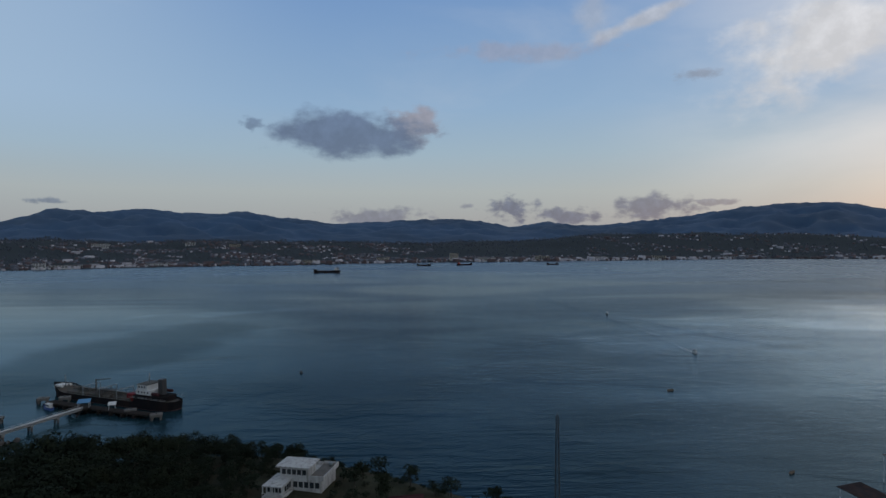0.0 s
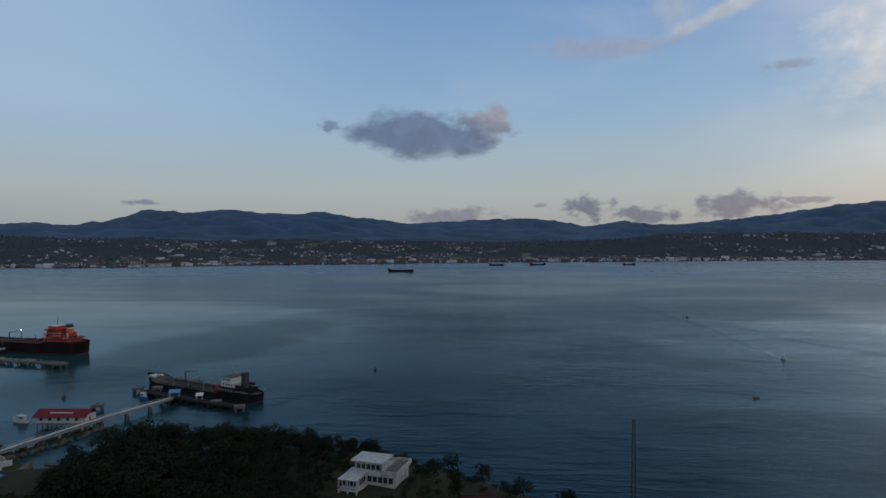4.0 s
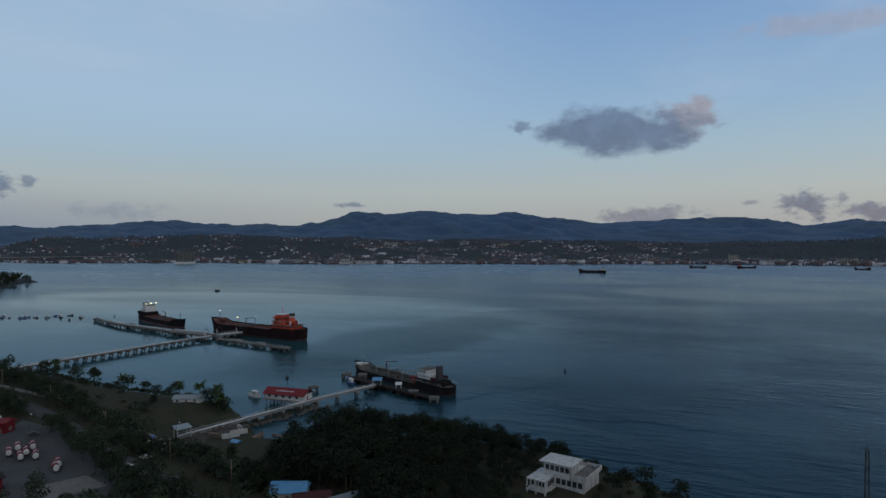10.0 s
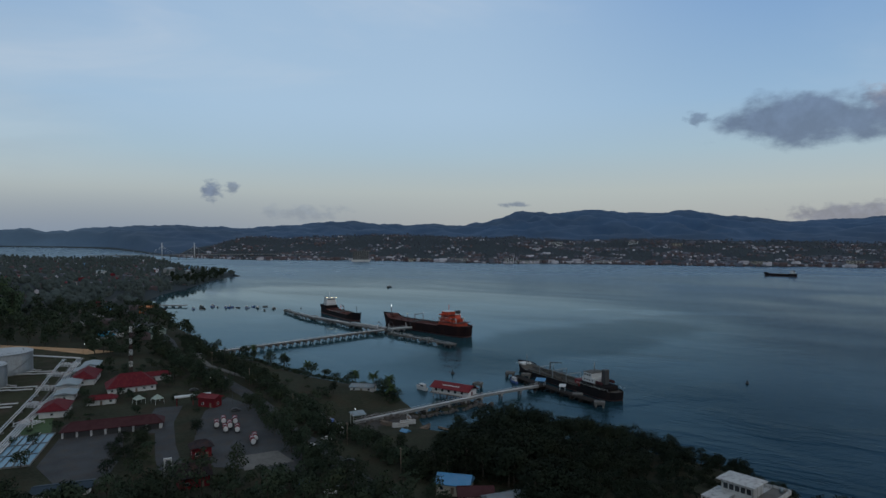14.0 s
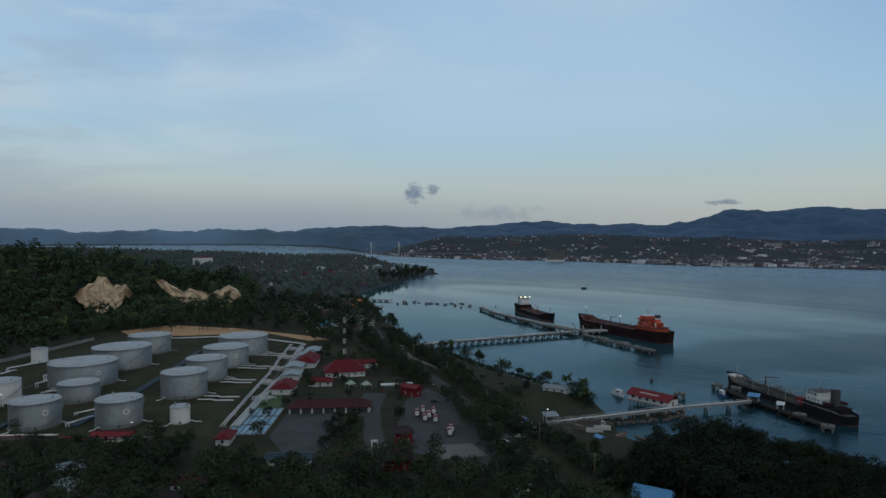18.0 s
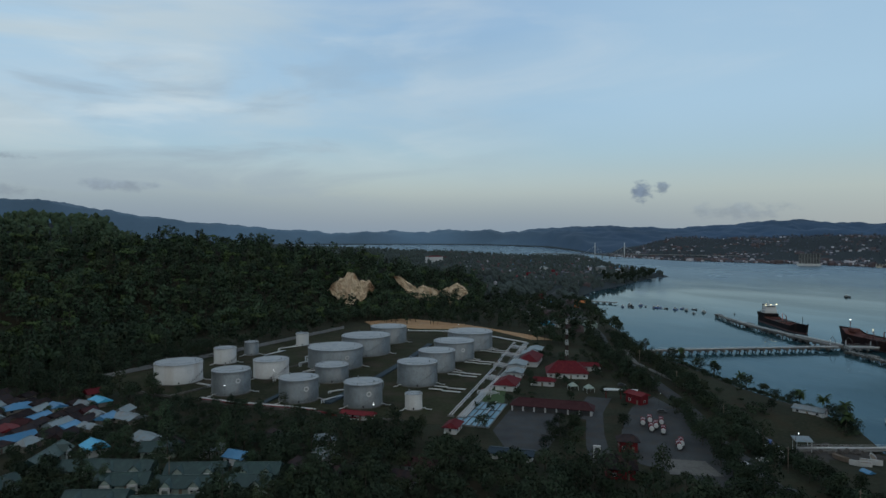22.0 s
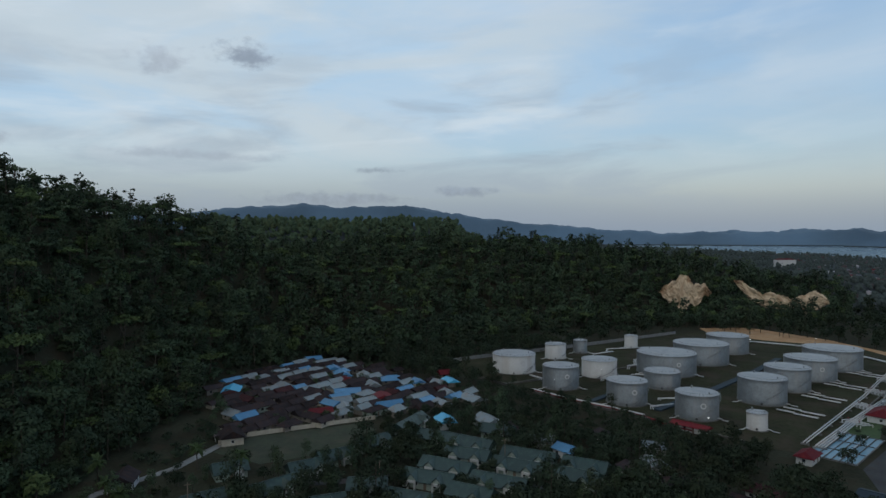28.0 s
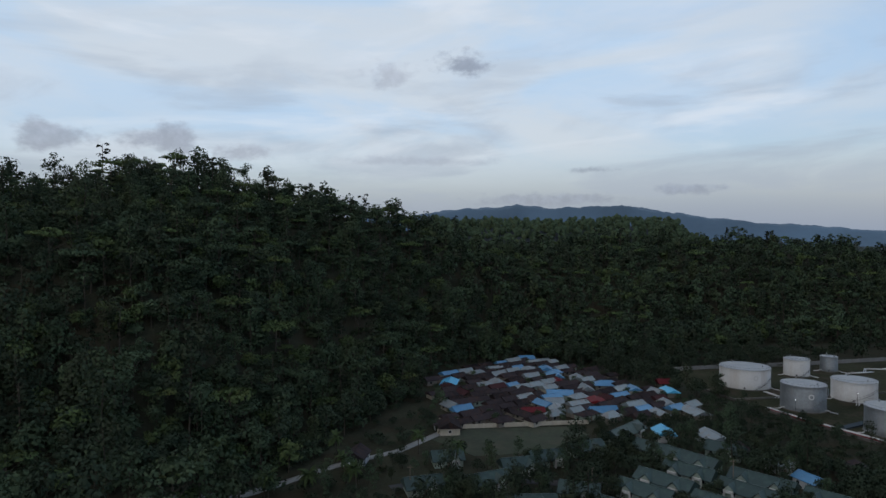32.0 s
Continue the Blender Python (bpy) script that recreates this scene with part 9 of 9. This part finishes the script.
ok &= ~((gx_ > -282) & (gx_ < -256) & (gy_ > 158))
plant(gx_[ok], gy_[ok], [("round", .8), ("tall", .2)], NEAR, .55, .85, "road_trees", "dark trees between the truck yard and the coast road", [M_LEAF_MID])
# undergrowth and trees of the near flat land
x, y = sample(0, 40, 128, 120, 470, 6.7)
ok, r, az = hill_zone(x, y)
ok = free(x, y) & ~(ok & (az > 118))
coast_strip = line_distance(COAST, x, y, True)
ok &= ~((x < -200) & (line_distance(COAST_ROAD, x, y) < 15) & (trng.random(len(x)) < .8))
open_grass = (x < -225) & (y > 205) & (coast_strip < 34)
ok &= ~(open_grass & (coast_strip > 9))
ok &= ~((x < -205) & (y > 178) & (coast_strip < 34) & (trng.random(len(x)) < .97))
bx, by = x[ok], y[ok]
near = np.hypot(bx, by) < 335
plant(bx[~near], by[~near], [("round", .6), ("tall", .15), ("shrub", .25)], NEAR, .65, 1.05, "shore_wood", "dark trees along the coast road", [M_LEAF_MID])
sx, sy = sample(0, 40, 140, 110, 420, 5.0)
ok = free(sx, sy, -1.0) & (trng.random(len(sx)) < .38)
cs = line_distance(COAST, sx, sy, True)
ok &= ~((sx < -200) & (line_distance(COAST_ROAD, sx, sy) < 8) & (trng.random(len(sx)) < .7))
ok &= ~((sx < -225) & (sy > 205) & (cs < 34) & (cs > 9) & (trng.random(len(sx)) < .85))
plant(sx[ok], sy[ok], [("shrub", 1.0)], NEAR, .5, 1.1, "undergrowth", "dark shrubs and undergrowth between the trees", [M_LEAF_MID])

# bushes along the edge of the beach
edge = np.array(densify([(-212, 232), (-234, 244), (-295, 241), (-371, 249), (-410, 236)], 3.2))
edge = np.concatenate([edge + trng.uniform(-1.6, 1.6, edge.shape) + np.array((0, -d_)) for d_ in (4.0, 7.5, 12.0)])
ok = (trng.random(len(edge)) < .8) & (line_distance(COAST_ROAD, edge[:, 0], edge[:, 1]) > 5) & (np.hypot(edge[:, 0] + 236, edge[:, 1] - 226) > 9) & inside(COAST, edge[:, 0], edge[:, 1])
plant(edge[ok, 0], edge[ok, 1], [("shrub", .92), ("round", .08)], NEAR, .55, 1.0, "beach_bushes", "dark bushes along the edge of the beach", [M_LEAF_MID])

# single trees near the camera: things of their own
TREE_ME = {}


CANOPY = np.array([(-20, 9), (8, 8), (12, 9.5), (17, 13), (23, 15.5), (28, 17), (33, 21), (37, 20), (40, 16), (50, 14)], float)


def tree_thing(x, y, kind, s, label, group):
    k = int(trng.integers(0, 4))
    if (kind, k) not in TREE_ME:
        (tv, tf), (cv, cf, cn) = FINE[kind][k]
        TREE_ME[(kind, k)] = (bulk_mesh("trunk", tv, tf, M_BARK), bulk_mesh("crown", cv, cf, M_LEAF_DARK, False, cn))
    a, b = TREE_ME[(kind, k)]
    root = thing("tree", Matrix.LocRotScale((x, y, gz(x, y)), Euler((0, 0, float(trng.uniform(0, 6.28)))), (s * 1.15, s * 1.15, s * float(trng.uniform(.88, 1.06)))), label, "tree", group)
    part("trunk", a, None, root)
    part("crown", b, None, root)


kx, ky = sample(0, -20, 40, 150, 300, 6.4)
ok = free(kx, ky) & (ky > 150) & (kx > -142) & (np.hypot(kx + 45, ky - 183) > 12.5)
tx, ty = np.concatenate([kx[ok], bx[near]]), np.concatenate([ky[ok], by[near]])
on_point = (ty > 150) & (np.degrees(np.arctan2(-tx, ty)) < 41)
keep_ = ~(on_point & (np.degrees(np.arctan2(-tx, ty)) < 9.5))
tx, ty, on_point = tx[keep_], ty[keep_], on_point[keep_]
order = np.argsort(np.hypot(tx, ty) + np.where(on_point, 0, 500))
count = 0
WORDS = {"round": "broad dark-leaved tree near the shore", "tall": "tall dark tree near the shore", "umbrella": "wide flat-topped tree near the shore"}
rest = []
for i in order:
    kind = ("round", "round", "round", "tall", "umbrella")[int(trng.integers(0, 5))]
    if count < 290:
        bearing = math.degrees(math.atan2(-tx[i], ty[i]))
        if ty[i] > 150 and bearing < 41:
            # the wood on the point rises to a rounded crown
            room = max(3.0, float(np.interp(bearing, CANOPY[:, 0], CANOPY[:, 1])) - gz(float(tx[i]), float(ty[i])))
            rim = min(1.0, .45 + .03 * float(line_distance(COAST, tx[i:i + 1], ty[i:i + 1], True)[0]))
            tree_thing(float(tx[i]), float(ty[i]), "round", room / 10.4 * float(trng.uniform(.82, 1.08)) * rim, "broad dark-leaved tree on the wooded point", "trees on the point")
            count += 1
            continue
        tree_thing(float(tx[i]), float(ty[i]), kind, float(trng.uniform(.45, .74)) * min(1.0, .45 + .022 * float(line_distance(COAST, tx[i:i + 1], ty[i:i + 1], True)[0])), WORDS[kind], "trees near the shore")
        count += 1
    else:
        rest.append(i)
rest = np.array(rest, int)
seaward = ty[rest] > 150
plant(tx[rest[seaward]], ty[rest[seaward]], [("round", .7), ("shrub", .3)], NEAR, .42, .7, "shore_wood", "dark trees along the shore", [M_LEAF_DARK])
low = (np.hypot(tx[rest], ty[rest]) > 245) & ~seaward
flat = ~low & ~seaward
plant(tx[rest[low]], ty[rest[low]], [("round", .75), ("tall", .05), ("shrub", .20)], NEAR, .40, .62, "shore_wood", "low dark trees before the depot fence", [M_LEAF_MID])
plant(tx[rest[flat]], ty[rest[flat]], [("round", .80), ("tall", .15), ("shrub", .05)], NEAR, .60, 1.0, "shore_wood", "dark trees on the flat land before the depot", [M_LEAF_MID])
# trees close in front of the houses that stand among them
fx, fy = [], []
for hx, hy, hr in HOUSES:
    if -252 < hx < -180 and -60 < hy < 44:
        d_ = math.hypot(hx, hy)
        for k_ in (-1, 0, 1):
            off_ = hr * 1.1 + float(trng.uniform(1.5, 4.0))
            fx.append(hx - hx / d_ * off_ - hy / d_ * k_ * hr * .9)
            fy.append(hy - hy / d_ * off_ + hx / d_ * k_ * hr * .9)
fx, fy = np.array(fx), np.array(fy)
ok = trng.random(len(fx)) < .75
for hx, hy, hr in HP:
    ok &= np.hypot(fx - hx, fy - hy) > hr * .8 + 1.0
plant(fx[ok], fy[ok], [("round", .85), ("tall", .15)], NEAR, .42, .66, "garden_trees", "dark trees close before the scattered houses", [M_LEAF_MID])

# shrubs under the wood on the point
ux, uy = sample(0, -20, 41, 140, 300, 6.6)
ok = free(ux, uy, -1.0) & (uy > 138) & (np.hypot(ux + 45, uy - 183) > 12)
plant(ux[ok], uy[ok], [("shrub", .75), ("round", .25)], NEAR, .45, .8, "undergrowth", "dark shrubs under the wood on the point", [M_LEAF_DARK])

# garden trees squeezed between village and estate houses
gx_, gy_ = sample(0, 74, 140, 150, 400, 5.2)
ok = inside(np.array([(-130, -20), (-130, -150), (-205, -150), (-262, -206), (-365, -195), (-346, -131), (-290, -50), (-230, 10), (-180, 20)], float), gx_, gy_)
for e in ESTATE_ROADS + [TRACK]:
    ok &= line_distance(e, gx_, gy_) > 2.6
for hx, hy, hr in HP:
    ok &= np.hypot(gx_ - hx, gy_ - hy) > hr * .62 + .4
ok &= ~inside(CLEAR[0], gx_, gy_) & ~inside(CLEAR[3], gx_, gy_) & ~(inside(CLEAR[4], gx_, gy_) & (trng.random(len(gx_)) < .85))
vil = inside(CLEAR[2], gx_, gy_)
ok &= trng.random(len(gx_)) < np.where(vil, .26, .68)
plant(gx_[ok & ~vil], gy_[ok & ~vil], [("round", .75), ("tall", .25)], NEAR, .36, .62, "garden_trees", "dark garden trees between the bungalows", [M_LEAF_MID, M_LEAF])
plant(gx_[ok & vil], gy_[ok & vil], [("round", .8), ("tall", .2)], NEAR, .32, .5, "garden_trees", "small dark trees between the village roofs", [M_LEAF])

# trees between the offices of the depot yard
yx, yy = sample(0, 50, 76, 190, 430, 7.5)
PAVED = [np.array(p, float) for p in ([(-276, 172), (-262, 152), (-240, 135), (-212, 118), (-196, 116), (-164, 134), (-176, 142), (-205, 153), (-250, 170)],
                                      [(-243, 78), (-272, 96), (-262, 116), (-232, 102), (-210, 86), (-222, 76)], [(-284, 140), (-262, 124), (-230, 112), (-200, 100), (-197, 107), (-228, 120), (-256, 134), (-278, 150)])]
ok = inside(CLEAR[1], yx, yy) & (trng.random(len(yx)) < .62)
for p in PAVED:
    ok &= ~(inside(p, yx, yy) | (line_distance(p, yx, yy, True) < 2.0))
ok &= line_distance([(-262, 70), (-300, 92), (-347, 121), (-390, 142), (-436, 166)], yx, yy) > 6
ok &= line_distance(MAIN_ROAD, yx, yy) > 7
for hx, hy, hr in HP:
    ok &= np.hypot(yx - hx, yy - hy) > hr * .9 + 1.0
plant(yx[ok], yy[ok], [("round", .7), ("shrub", .3)], NEAR, .4, .75, "yard_trees", "dark trees between the depot offices", [M_LEAF_MID])

yard_tree_spots = ((-240, 106, .62), (-234, 109, .55), (-238, 101, .5), (-228, 101, .6), (-233, 131, .72), (-247, 118, .45), (-312, 124, .4), (-286, 150, .45), (-224, 96, .6), (-216, 90, .6))
for x, y, s in yard_tree_spots:
    tree_thing(x, y, "round", s, "round dark-leaved tree on the yard lawn", "yard trees")

PALMS = []
for k in range(4):
    (tv, tf), (cv, cf) = palm_geo(trng, (7.0, 8.5, 10.0, 6.0)[k])
    PALMS.append((bulk_mesh("trunk", tv, tf, M_BARK), bulk_mesh("fronds", cv, cf, M_PALM)))
for i, (x, y) in enumerate(((-258, 241), (-232, 230), (-224, 232), (-219, 228), (-300, 240), (-330, 246), (-362, 246),
                            (-150, -148), (-143, -136), (-158, -160), (-172, -118), (-132, -146), (-180, -140), (-120, -150), (-118, -172), (-105, -182), (-95, -196), (-128, -188), (-588, 300), (-610, 312), (-570, 290))):
    root = thing("palm_tree", pose(x, y, gz(x, y), 0, 0, (i * 67) % 360), "coconut palm with drooping fronds", "palm", "palms")
    part("trunk", PALMS[i % 4][0], None, root)
    part("fronds", PALMS[i % 4][1], None, root)
